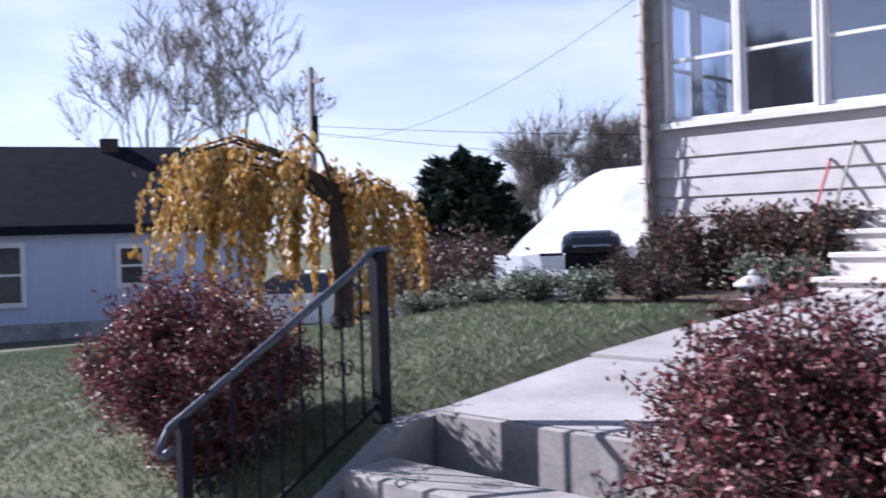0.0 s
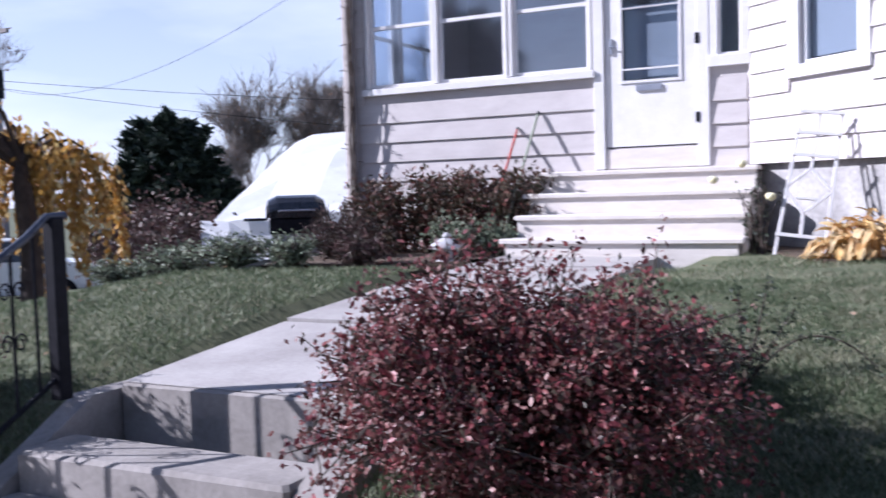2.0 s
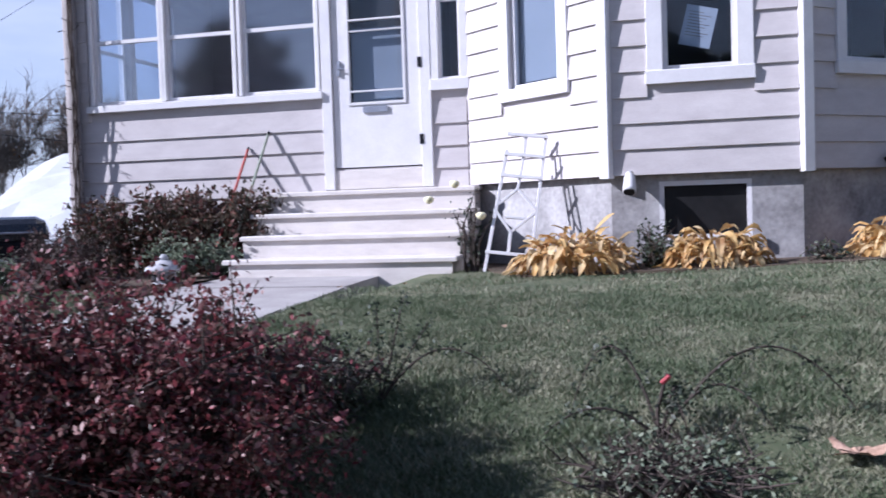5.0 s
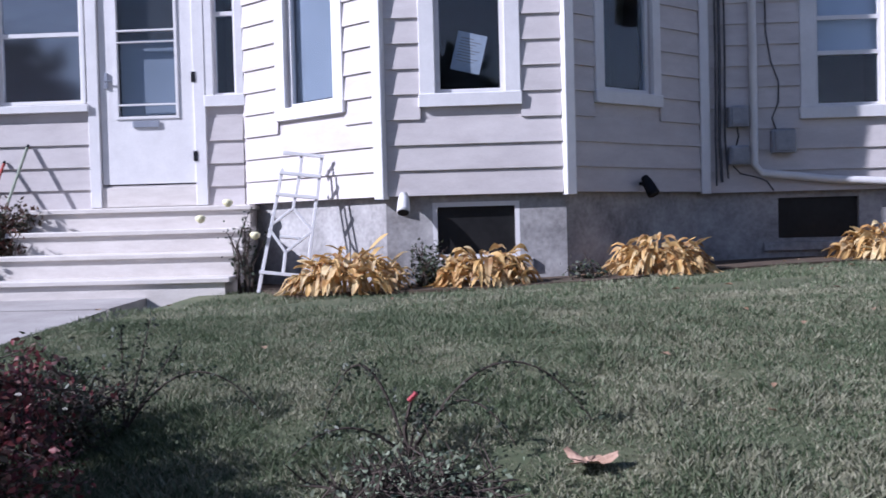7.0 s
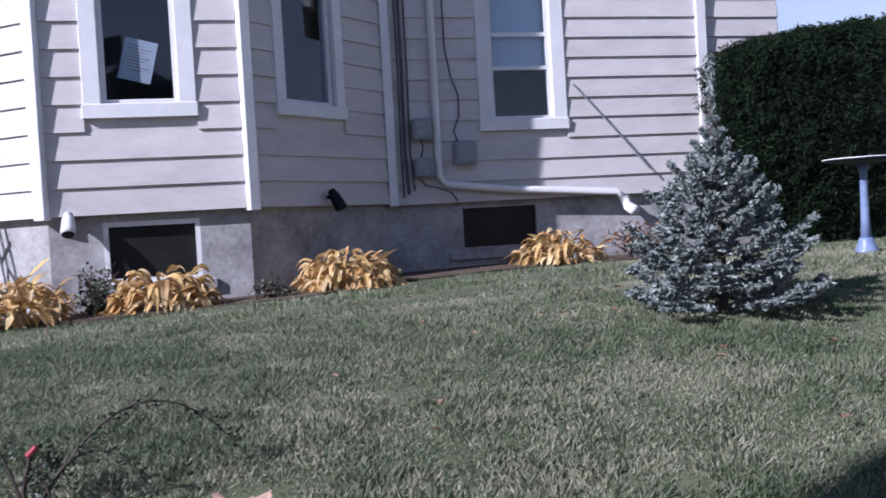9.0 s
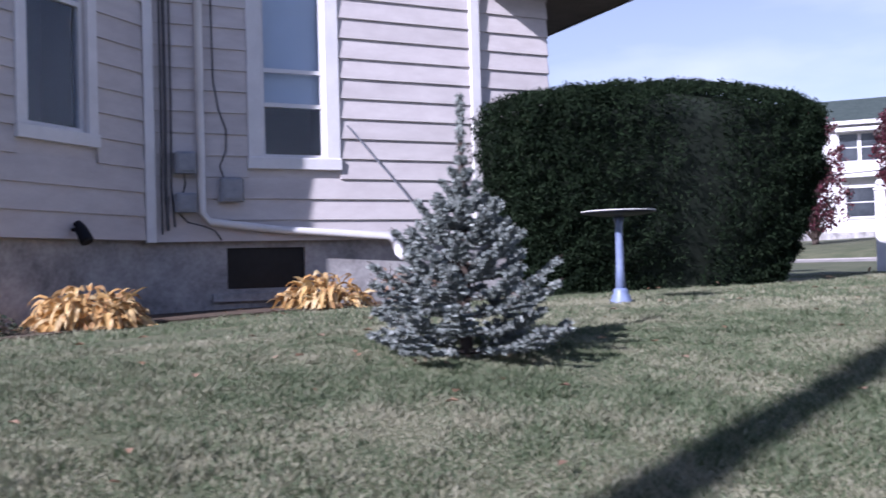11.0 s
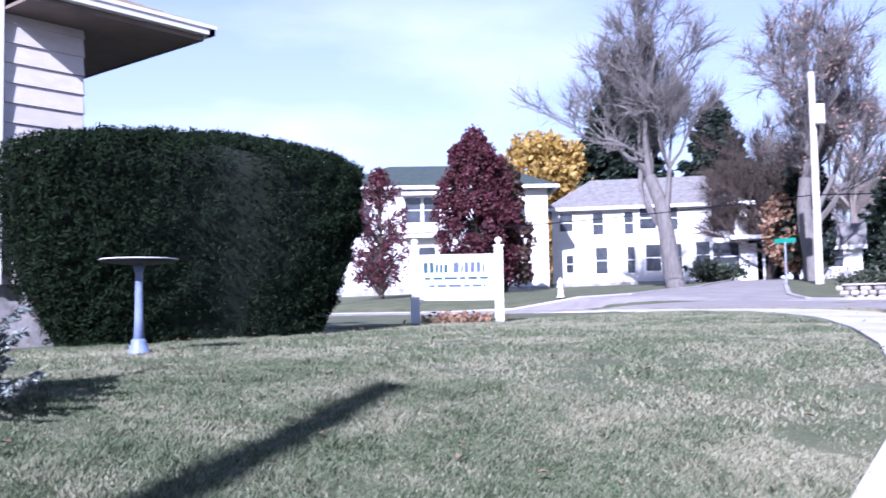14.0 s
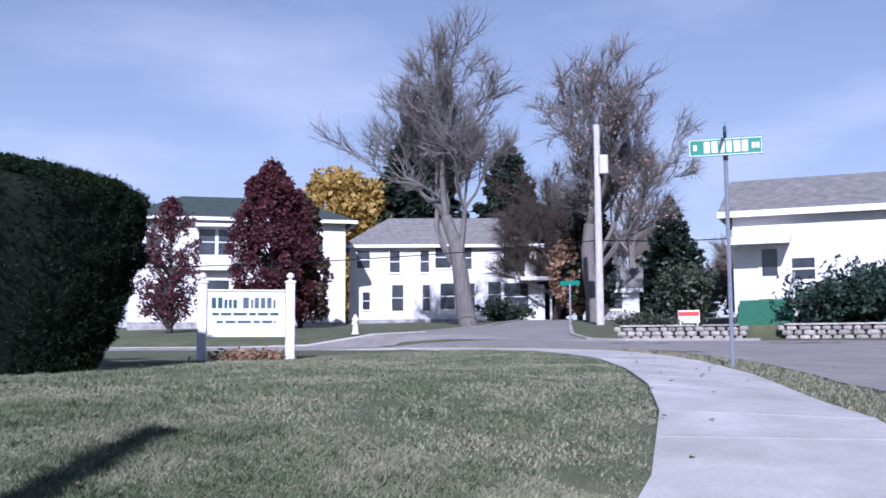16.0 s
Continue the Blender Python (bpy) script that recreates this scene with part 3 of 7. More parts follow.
# corner of the porch: a round post, a drop of wire, and the glazed side
part("corner_post", Shape().tube([(-2.775, -0.075, 0.9), (-2.775, -0.075, 5.0)], 0.065, 14), M_WOODPOLE, house, "weathered round post with a climbing vine", True)
vine = Shape()
rv = random.Random(5)
for k in range(3):
    pts = [(-2.71 + 0.03 * math.sin(z * 5 + k * 2), -0.15 + 0.02 * math.cos(z * 4 + k), z) for z in np.arange(1.2, 4.9, 0.15)]
    vine.tube(pts, 0.010, 5)
for k in range(90):
    z = rv.uniform(1.3, 4.9)
    a = Vector((-2.71 + rv.uniform(-0.06, 0.06), -0.155 + rv.uniform(-0.05, 0.03), z))
    vine.tube([a, a + Vector((rv.uniform(-0.07, 0.07), rv.uniform(-0.06, 0.02), rv.uniform(-0.03, 0.06)))], 0.004, 4)
part("vine", vine, M_DBARK, house, "dry climbing vine stems")
side_holes = [(0.9, 1.75, 2.8, 4.15, 0.07), (0.0 + 1.85, 2.55, 2.8, 4.15, 0.07)]
_, mside = wall((-2.81, 2.7), (-2.81, 0.0), 1.0, TOP, side_holes, M_SIDING, 0.12, M_SIDING, 0.196, 0, 1.47)
for q in side_holes:
    sash_window(mside, q[0], q[1], q[2], q[3], 0.04, (3.42,), None, 0.03, False, 0.05, "white aluminium storm window of the porch", False, glass=M_STORM)
part("porch_floor", Shape().box(-2.7, 0.12, 1.95, 1.3, 2.7, 2.04), M_ROOM, house)
part("porch_ceiling", Shape().box(-2.69, 0.121, 4.45, 1.3, 2.7, 4.52), M_ROOM, house)
part("porch_back_wall", Shape().box(-2.7, 2.7, 1.0, 1.3, 2.85, TOP), M_SIDING, house)
part("porch_end_wall", Shape().box(-0.02, 0.12, 2.04, 0.0, 2.7, 4.45), M_ROOM, house)
# things stored in the porch
sofa = thing("covered_sofa", "dim bundle of cushions heaped on a porch bench", "sofa", (-1.5, 1.2, 2.04))
part("bench", Shape().bevel_box(-0.75, -0.3, 0, 0.75, 0.35, 0.62, 0.05), mat("grey_cover", (0.30, 0.29, 0.29), (0.40, 0.38, 0.38), 0.9, 5, 40, 0.3), sofa)
cu = Shape()
rq = random.Random(8)
for k in range(7):
    cu.lathe([(0.02, 0), (0.16, 0.03), (0.2, 0.1), (0.15, 0.19), (0.02, 0.22)], 10, (-0.6 + 0.2 * k, rq.uniform(-0.15, 0.1), 0.6 + rq.uniform(0, 0.12)))
part("cushion_heap", cu, mat("tan_cushion", (0.35, 0.30, 0.27), (0.5, 0.45, 0.4), 0.9, 6, 40, 0.3), sofa, "", True)
# porch roof over the front, out of sight above
part("porch_roof", Shape().box(-3.2, -0.3, TOP, 1.4, 2.9, TOP + 0.12), M_SHINGLE, house)

# the bay
BAY = [(1.29, 0.0), (2.64, -1.1), (4.07, -1.1), (5.31, 0.0)]
w1 = (0.632, 1.238, 2.64, 4.3, 0.12)
w2 = (0.43, 0.96, 2.63, 4.3, 0.12)
w3 = (0.395, 0.985, 2.65, 4.3, 0.10)
for (a, b), hole, rl, bl in ((BAY[0:2], w1, None, (2.7, 4.3)), (BAY[1:3], w2, None, None), (BAY[2:4], w3, (3.62,), (3.62, 4.3))):
    _, mb = wall(a, b, Z_SID, TOP + 1.2, [hole], M_SIDING, 0.12, M_SIDING, 0.194, 0.045, Z_SID)
    sash_window(mb, hole[0], hole[1], hole[2], hole[3], hole[4], rl, bl, 0.035, True, 0.06, cloth=M_GREYBLIND)
    if hole is w2:
        paper = thing("paper_notice", "white paper notice hung askew behind glass", "notice")
        pm = mb @ Matrix.Translation((0.69, -0.085, 2.95)) @ Matrix.Rotation(radians(14), 4, "Y")
        sheet = Shape().box(-0.115, -0.002, -0.15, 0.115, 0.0, 0.15, pm)
        part("sheet", sheet, mat("dim_paper", (0.26, 0.28, 0.32), (0.34, 0.36, 0.40), 0.8, 6, 40, 0.05), paper)
        bars = Shape()
        for k in range(9):
            bars.box(-0.085, 0.0005, 0.1 - k * 0.022, 0.02 + 0.06 * ((k * 5) % 3) / 2, 0.001, 0.108 - k * 0.022, pm)
        part("print", bars, M_GSHINGLE, paper)
for (x, y), (dx, dy) in zip(BAY[1:3], ((-0.35, -0.94), (0.35, -0.94))):
    cb = Shape().bevel_box(-0.045, -0.045, Z_SID - 0.02, 0.045, 0.045, TOP + 1.2, 0.01, Matrix.Translation((x + dx * 0.012, y + dy * 0.012, 0)) @ Matrix.Rotation(radians(45 * (1 if dx > 0 else -1)) * 0.45, 4, "Z"))
    part("corner_board", cb, M_TRIM, house)
part("corner_board", Shape().bevel_box(5.29, -0.06, Z_SID - 0.02, 5.37, 0.0, TOP + 1.2, 0.006), M_TRIM, house)
# interior of the bay and main rooms, their darkness put into a near-black colour
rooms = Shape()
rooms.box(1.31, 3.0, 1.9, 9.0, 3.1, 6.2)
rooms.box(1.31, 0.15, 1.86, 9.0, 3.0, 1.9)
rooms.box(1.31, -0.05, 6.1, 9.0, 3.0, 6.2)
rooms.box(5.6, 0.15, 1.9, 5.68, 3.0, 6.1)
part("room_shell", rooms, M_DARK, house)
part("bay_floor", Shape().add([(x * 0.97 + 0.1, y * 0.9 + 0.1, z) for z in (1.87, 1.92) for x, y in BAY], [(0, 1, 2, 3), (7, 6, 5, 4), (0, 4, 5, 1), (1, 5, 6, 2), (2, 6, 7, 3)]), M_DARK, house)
part("bay_roof", Shape().add([(x, y, z) for z in (TOP + 1.2, TOP + 1.3) for x, y in BAY], [(0, 1, 2, 3), (7, 6, 5, 4), (0, 4, 5, 1), (1, 5, 6, 2), (2, 6, 7, 3), (0, 3, 7, 4)]), M_SHINGLE, house)

# main wall right of the bay, and the low wing behind its corner board
mwin = (6.28 - 5.31, 6.85 - 5.31, 2.56, 4.55, 0.13)
_, mm = wall((5.31, 0), (8.40, 0), Z_SID, TOP + 1.2, [mwin], M_SIDING, 0.14, M_SIDING, 0.181, 0.0, 1.84)
sash_window(mm, mwin[0], mwin[1], mwin[2], mwin[3], 0.13, (3.02, 3.32), (3.02, 4.55), 0.03, True, 0.05)
trim_board(mm, 3.0, 3.1, Z_SID - 0.02, TOP + 1.2, 0.0, 0.045, "corner_board")
_, mw2 = wall((8.44, 0.03), (9.2, 0.03), Z_SID, 4.275, [], M_SIDING, 0.14, M_SIDING, 0.181, 0.0, 1.84)
wall((9.2, 0.03), (9.2, 6.0), Z_SID, 4.275, [], M_SIDING, 0.14, M_SIDING, 0.181, 0.0, 1.84)
wall((8.41, 0.14), (8.41, 6.0), 4.3, TOP + 1.2, [], M_SIDING, 0.1)
part("main_roof", Shape().box(1.0, -0.1, TOP + 1.31, 8.6, 6.5, TOP + 1.4), M_SHINGLE, house)
part("back_wall", Shape().box(-2.7, 6.0, 1.0, 9.1, 6.15, TOP + 1.2), M_SIDING, house)
# wing eave: soffit, fascia, gutter and hipped shingles
X1, Y1, ZS = 10.17, -0.49, 4.28
part("soffit", Shape().box(8.41, Y1, ZS, X1, 6.6, ZS + 0.03), M_SOFFIT, house, "brown boarded soffit")
part("fascia", Shape().box(8.41, Y1 - 0.025, ZS - 0.01, X1 + 0.025, Y1 - 0.001, ZS + 0.13).box(X1 + 0.001, Y1 - 0.001, ZS - 0.01, X1 + 0.025, 6.6, ZS + 0.13), M_SOFFIT, house)
gut = Shape()
gut.box(8.41, Y1 - 0.11, ZS + 0.04, X1 + 0.1, Y1 - 0.03, ZS + 0.12)
gut.box(8.41, Y1 - 0.125, ZS + 0.10, X1 + 0.11, Y1 - 0.095, ZS + 0.135)
gut.box(X1 + 0.03, Y1 - 0.11, ZS + 0.04, X1 + 0.1, 6.6, ZS + 0.12)
part("gutter", gut, M_TRIM, house, "white eave gutter")
slope = math.tan(radians(24))
for k in range(9):
    d0_, d1_ = 0.15 * k, 0.15 * (k + 1) + 0.02
    zz0, zz1 = ZS + 0.14 + d0_ * slope, ZS + 0.14 + d1_ * slope
    e = 0.018
    row = Shape().add([(8.41, Y1 - 0.05 + d0_, zz0 + e), (X1 + 0.05 - d0_, Y1 - 0.05 + d0_, zz0 + e), (X1 + 0.05 - d1_, Y1 - 0.05 + d1_, zz1), (8.41, Y1 - 0.05 + d1_, zz1), (8.41, Y1 - 0.05 + d0_, zz0), (X1 + 0.05 - d0_, Y1 - 0.05 + d0_, zz0)], [(0, 1, 2, 3), (4, 5, 1, 0)])
    part("shingle_course", row, M_SHINGLE, house)
    row = Shape().add([(X1 + 0.05 - d0_, Y1 - 0.05 + d0_, zz0 + e), (X1 + 0.05 - d0_, 6.6, zz0 + e), (X1 + 0.05 - d1_, 6.6, zz1), (X1 + 0.05 - d1_, Y1 - 0.05 + d1_, zz1), (X1 + 0.05 - d0_, Y1 - 0.05 + d0_, zz0), (X1 + 0.05 - d0_, 6.6, zz0)], [(0, 1, 2, 3), (4, 5, 1, 0)])
    part("shingle_course", row, M_SHINGLE, house)

# foundation with cellar windows
FB = [(1.33, 0.05), (2.66, -1.05), (4.05, -1.05), (5.27, 0.05)]
bw = (0.36, 1.03, 1.36, 1.80)
wall(FB[0], FB[1], 0.7, Z_SID, [], M_CONC, 0.2)
_, mbw = wall(FB[1], FB[2], 0.7, Z_SID, [bw], M_CONC, 0.2)
wall(FB[2], FB[3], 0.7, Z_SID, [], M_CONC, 0.2)
bw2 = (0.66, 1.42, 1.40, 1.82)
_, mbw2 = wall((5.27, 0.05), (9.15, 0.05), 0.7, Z_SID, [bw2], M_CONC, 0.2)
wall((9.15, 0.05), (9.15, 6.0), 0.7, Z_SID, [], M_CONC, 0.2)
for m_, q in ((mbw, bw), (mbw2, bw2)):
    w_ = new("cellar_window")
    w_.parent = house
    s_ = Shape()
    f_ = 0.035
    s_.box(q[0], -0.06, q[2], q[0] + f_, -0.0, q[3], m_).box(q[1] - f_, -0.06, q[2], q[1], -0.0, q[3], m_).box(q[0] + f_, -0.06, q[2], q[1] - f_, -0.0, q[2] + f_, m_).box(q[0] + f_, -0.06, q[3] - f_, q[1] - f_, -0.0, q[3], m_)
    part("frame", s_, M_CONC if q is bw2 else M_TRIM, w_)
    g_ = part("pane", Shape().box(q[0] + f_, -0.045, q[2] + f_, q[1] - f_, -0.04, q[3] - f_, m_), M_CELLARGLASS, w_)
    g_.visible_shadow = False
    part("void", Shape().box(q[0] - 0.1, -0.6, q[2] - 0.2, q[1] + 0.1, -0.5, q[3] + 0.1, m_).box(q[0] - 0.1, -0.5, q[2] - 0.2, q[0] - 0.01, -0.201, q[3] + 0.1, m_).box(q[1] + 0.01, -0.5, q[2] - 0.2, q[1] + 0.1, -0.201, q[3] + 0.1, m_).box(q[0] - 0.01, -0.5, q[3] + 0.01, q[1] + 0.01, -0.201, q[3] + 0.1, m_).box(q[0] - 0.01, -0.5, q[2] - 0.2, q[1] + 0.01, -0.201, q[2] - 0.01, m_), M_DARK, w_)
    part("sill", Shape().bevel_box(q[0] - 0.1, 0.0, q[2] - 0.07, q[1] + 0.1, 0.04, q[2], 0.006, m_), M_CONC, w_)
part("porch_base", Shape().box(-2.75, 0.03, 0.5, 1.3, 0.1, 1.0), M_CONC, house)

# services on the wall beside the bay
M_BOXGREY = mat("grey_box_paint", (0.20, 0.21, 0.24), (0.30, 0.31, 0.34), 0.55, 10, 60, 0.08)
downpipe = thing("downpipe", "white downpipe running down the wall corner", "downpipe")
part("pipe", Shape().tube([(5.74, -0.06, 6.0), (5.74, -0.06, 2.08), (5.80, -0.07, 2.0), (6.4, -0.07, 1.93), (7.40, -0.07, 1.87), (7.46, -0.09, 1.80)], 0.034, 10), M_TRIM, downpipe, "", True)
part("elbow", Shape().tube([(7.46, -0.09, 1.81), (7.49, -0.12, 1.72), (7.49, -0.24, 1.68)], 0.05, 10), M_TRIM, downpipe, "", True)
for x_, z0_, z1_, w_, nm in ((5.52, 2.40, 2.58, 0.17, "meter box"), (5.52, 2.08, 2.24, 0.17, "cable box"), (5.88, 2.17, 2.37, 0.2, "telephone box")):
    bx = thing("utility_box", "grey metal %s mounted on the wall" % nm, "utility box")
    part("body", Shape().bevel_box(x_, -0.13, z0_, x_ + w_, -0.03, z1_, 0.012), M_BOXGREY, bx)
    part("cover", Shape().bevel_box(x_ + 0.02, -0.142, z0_ + 0.02, x_ + w_ - 0.02, -0.131, z1_ - 0.02, 0.004), M_BOXGREY, bx)
M_CABLE = mat("grey_cable", (0.04, 0.04, 0.05), (0.09, 0.09, 0.10), 0.6, 12, 60, 0.1)
for k, x_ in enumerate((5.42, 5.455, 5.50)):
    run = Shape().tube([(x_, -0.045, 6.0), (x_ + 0.006, -0.05, 3.0), (x_ - 0.004, -0.05, 2.3), (x_ + 0.01 * k, -0.05, 1.9 + 0.03 * k)], 0.009 + 0.005 * (k % 2), 6)
    tagged(part("service_cable", run, M_CABLE), "dark service cable clipped up the wall corner", "cable")
for pts in ([(5.83, -0.035, 6.0), (5.86, -0.035, 3.2), (5.90, -0.035, 2.95), (5.96, -0.04, 2.78), (5.955, -0.04, 2.6), (5.90, -0.04, 2.47), (5.93, -0.05, 2.37)], [(5.56, -0.05, 2.07), (5.62, -0.06, 2.0), (5.74, -0.11, 1.965), (5.84, -0.07, 1.93), (5.9, -0.05, 1.85)], [(5.60, -0.05, 2.40), (5.61, -0.06, 2.32), (5.59, -0.05, 2.24)]):
    tagged(part("service_cable", Shape().tube(pts, 0.007, 6), M_CABLE, None, "", True), "thin dark cable looping between the wall boxes", "cable")
stay = part("guy_wire", Shape().tube([(7.05, -0.03, 2.86), (7.5, -0.06, 2.35), (7.75, -0.08, 2.05)], 0.008, 6), M_STEEL)
tagged(stay, "thin cable slanting down the clapboards", "cable")


def flood_lamp(x, y, z, turn, dark):
    l = thing("flood_lamp", "dark outdoor flood lamp under the bay" if dark else "white outdoor flood lamp under the bay", "lamp", (x, y, z))
    l.rotation_euler = (0, 0, turn)
    part("bracket", Shape().tube([(0, 0.06, 0.02), (0, 0, 0.02), (0, -0.03, 0)], 0.014, 8), M_IRON, l)
    part("head", Shape().tube([(0, -0.02, 0.07), (0, -0.05, 0.03), (0, -0.10, -0.05), (0, -0.115, -0.07)], [0.03, 0.042, 0.05, 0.05], 12), M_IRON if dark else M_TRIM, l, "", True)
    part("lens", Shape().tube([(0, -0.115, -0.071), (0, -0.118, -0.076)], [0.046, 0.044], 12), M_DARK, l)


flood_lamp(2.81, -1.12, 1.80, 0, False)
flood_lamp(4.70, -0.60, 1.90, radians(42), True)

# wooden front steps
steps = thing("front_steps", "cream-painted wooden porch steps, worn at the nosings", "steps")
SX0, SX1 = -0.56, 1.40
for k, (ys, zt) in enumerate(((-0.30, 1.845), (-0.58, 1.65), (-0.86, 1.46), (-1.14, 1.27))):
    part("tread", Shape().bevel_box(SX0 - 0.02 - 0.03 * (k % 2), ys - 0.03, zt - 0.04, SX1 + 0.02 + 0.03 * (k % 2), ys + 0.29 if k else 0.0, zt, 0.01), M_STEP, steps)
    part("riser", Shape().box(SX0, ys, zt - (0.235 if k < 3 else 0.26), SX1, ys + 0.02, zt - 0.041), M_STEP, steps)
for x_ in (SX0 + 0.01, SX1 - 0.05):
    sg = Shape()
    pr = [(0, 1.8), (-0.28, 1.8), (-0.28, 1.605), (-0.56, 1.605), (-0.56, 1.415), (-0.84, 1.415), (-0.84, 1.225), (-1.11, 1.225), (-1.11, 1.0), (-0.92, 1.0), (0, 1.5)]
    n_ = len(pr)
    sg.add([(x_, y, z) for y, z in pr] + [(x_ + 0.04, y, z) for y, z in pr], [tuple(range(n_)), tuple(range(2 * n_ - 1, n_ - 1, -1))] + [(i, i + n_, (i + 1) % n_ + n_, (i + 1) % n_) for i in range(n_)])
    part("stringer", sg, M_STEP, steps)

# ---- concrete walk and entry steps ----
WX0, WX1 = -0.60, 0.78
walkway = tagged(new("walkway"), "cracked concrete garden walk up to the porch", "walkway", kind="structure")
wy = [-5.53, -4.25, -3.0, -1.9, -1.05]
wz = [0.85, 0.965, 1.04, 1.09, 1.11]
for k in range(4):
    g = 0.015
    sh = Shape()
    z0, z1 = wz[k] + (0.0, 0.018, 0.006, 0.012)[k], wz[k + 1] + (0.0, 0.018, 0.006, 0.012)[k]
    a, b = wy[k] + g, wy[k + 1] - g
    sh.add([(WX0, a, z0), (WX1, a, z0), (WX1, b, z1), (WX0, b, z1), (WX0, a, z0 - 0.2), (WX1, a, z0 - 0.2), (WX1, b, z1 - 0.2), (WX0, b, z1 - 0.2)], [(0, 1, 2, 3), (4, 7, 6, 5), (0, 4, 5, 1), (1, 5, 6, 2), (2, 6, 7, 3), (3, 7, 4, 0)])
    part("slab", sh, M_PATH, walkway)
entry = thing("entry_steps", "worn concrete entry steps with cheek walls", "steps")
for k in range(5):
    y1, z1 = -5.53 - 0.30 * k, 0.85 - 0.17 * k
    part("step", Shape().bevel_box(WX0, y1 - (0.02 if k == 0 else 0.30), z1 - 0.30, WX1, y1 + 0.012 if k == 0 else y1 + 0.01, z1 - 0.003, 0.018) if k else Shape().bevel_box(WX0, -5.54, 0.55, WX1, -5.50, 0.846, 0.012), M_STEPC, entry)
for x0, x1, zz in ((WX0 - 0.13, WX0 - 0.004, -0.02), (WX1 + 0.004, WX1 + 0.17, 0.03)):
    pr = [(-5.35, 0.84 + zz), (-5.70, 0.84 + zz), (-7.12, 0.04 + zz), (-7.12, -0.4), (-5.35, -0.2)]
    n_ = len(pr)
    sh = Shape().add([(x0, y, z) for y, z in pr] + [(x1, y, z) for y, z in pr], [tuple(range(n_)), tuple(range(2 * n_ - 1, n_ - 1, -1))] + [(i, (i + 1) % n_, (i + 1) % n_ + n_, i + n_) for i in range(n_)])
    part("cheek_wall", sh, M_STEPC, entry)

rail = thing("iron_railing", "black wrought-iron stair railing with scrolls", "railing")
RX = WX0 - 0.08


def rail_z(y):
    return 1.60 + (y + 5.80) * 0.56


part("post", Shape().bevel_box(RX - 0.035, -5.84, 0.82, RX + 0.035, -5.77, 1.625, 0.006), M_IRON, rail)
part("post", Shape().bevel_box(RX - 0.025, -6.88, 0.0, RX + 0.025, -6.83, rail_z(-6.86), 0.005), M_IRON, rail)
hr = Shape()
hr.tube([(RX, -5.74, 1.635), (RX, -5.84, 1.63), (RX, -5.95, rail_z(-5.95) + 0.03), (RX, -6.92, rail_z(-6.92) + 0.0), (RX, -6.97, rail_z(-6.97) - 0.05), (RX, -6.95, rail_z(-6.95) - 0.09), (RX, -6.90, rail_z(-6.9) - 0.09)], 0.018, 10)
part("handrail", hr, mat("worn_rail_iron", (0.05, 0.055, 0.075), (0.13, 0.14, 0.17), 0.38, 14, 60, 0.05, metal=0.6), rail, "worn shiny iron handrail", True)
part("bottom_rail", Shape().tube([(RX, -5.8, 0.93), (RX, -6.86, 0.93 - 1.06 * 0.55)], 0.012, 6), M_IRON, rail)
for k in range(8):
    y = -5.92 - 0.118 * k
    part("baluster", Shape().tube([(RX, y, 0.93 + (y + 5.8) * 0.55), (RX, y, rail_z(y) + 0.03)], 0.008, 6), M_IRON, rail)
    if k % 2 == 1:
        for s_ in (-1, 1):
            for z_ in (0.30, 0.52):
                c_ = Vector((RX, y + 0.034 * s_, 0.93 + (y + 5.8) * 0.55 + z_))
                part("scroll", Shape().tube([c_ + Vector((0, 0.03 * math.cos(a) * (1 - a / 12), 0.045 * math.sin(a) * (1 - a / 12))) for a in np.arange(0, 8, 0.6)], 0.005, 5), M_IRON, rail)

# ---- plants ----
BUSH_RED = leafy("burgundy_leaves", [(0.03, 0.018, 0.016), (0.05, 0.042, 0.030), (0.09, 0.022, 0.028), (0.17, 0.034, 0.044), (0.10, 0.065, 0.05), (0.27, 0.06, 0.07), (0.22, 0.10, 0.09), (0.38, 0.22, 0.20)], 0.45, 0.25)
BUSH_DARK = leafy("dark_green_leaves", [(0.012, 0.02, 0.012), (0.03, 0.045, 0.025), (0.06, 0.08, 0.05), (0.09, 0.09, 0.07)], 0.5, 0.15)
YELLOW = leafy("yellow_leaves", [(0.36, 0.17, 0.04), (0.52, 0.29, 0.06), (0.60, 0.38, 0.10), (0.45, 0.23, 0.05), (0.55, 0.42, 0.16), (0.68, 0.56, 0.30)], 0.45, 0.35, 0.5)
HOSTA = leafy("withered_hosta_leaves", [(0.55, 0.34, 0.12), (0.66, 0.46, 0.20), (0.42, 0.22, 0.07), (0.74, 0.60, 0.34), (0.26, 0.13, 0.05), (0.70, 0.52, 0.26)], 0.6, 0.3)
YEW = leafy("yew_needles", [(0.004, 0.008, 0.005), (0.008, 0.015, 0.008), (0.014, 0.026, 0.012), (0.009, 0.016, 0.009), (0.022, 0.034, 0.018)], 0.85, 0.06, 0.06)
SPRUCE = leafy("blue_spruce_needles", [(0.13, 0.155, 0.15), (0.21, 0.24, 0.23), (0.34, 0.37, 0.355), (0.10, 0.125, 0.12)], 0.6, 0.1)
FIR = leafy("dark_conifer_needles", [(0.008, 0.016, 0.012), (0.016, 0.03, 0.02), (0.03, 0.045, 0.03)], 0.65, 0.1)
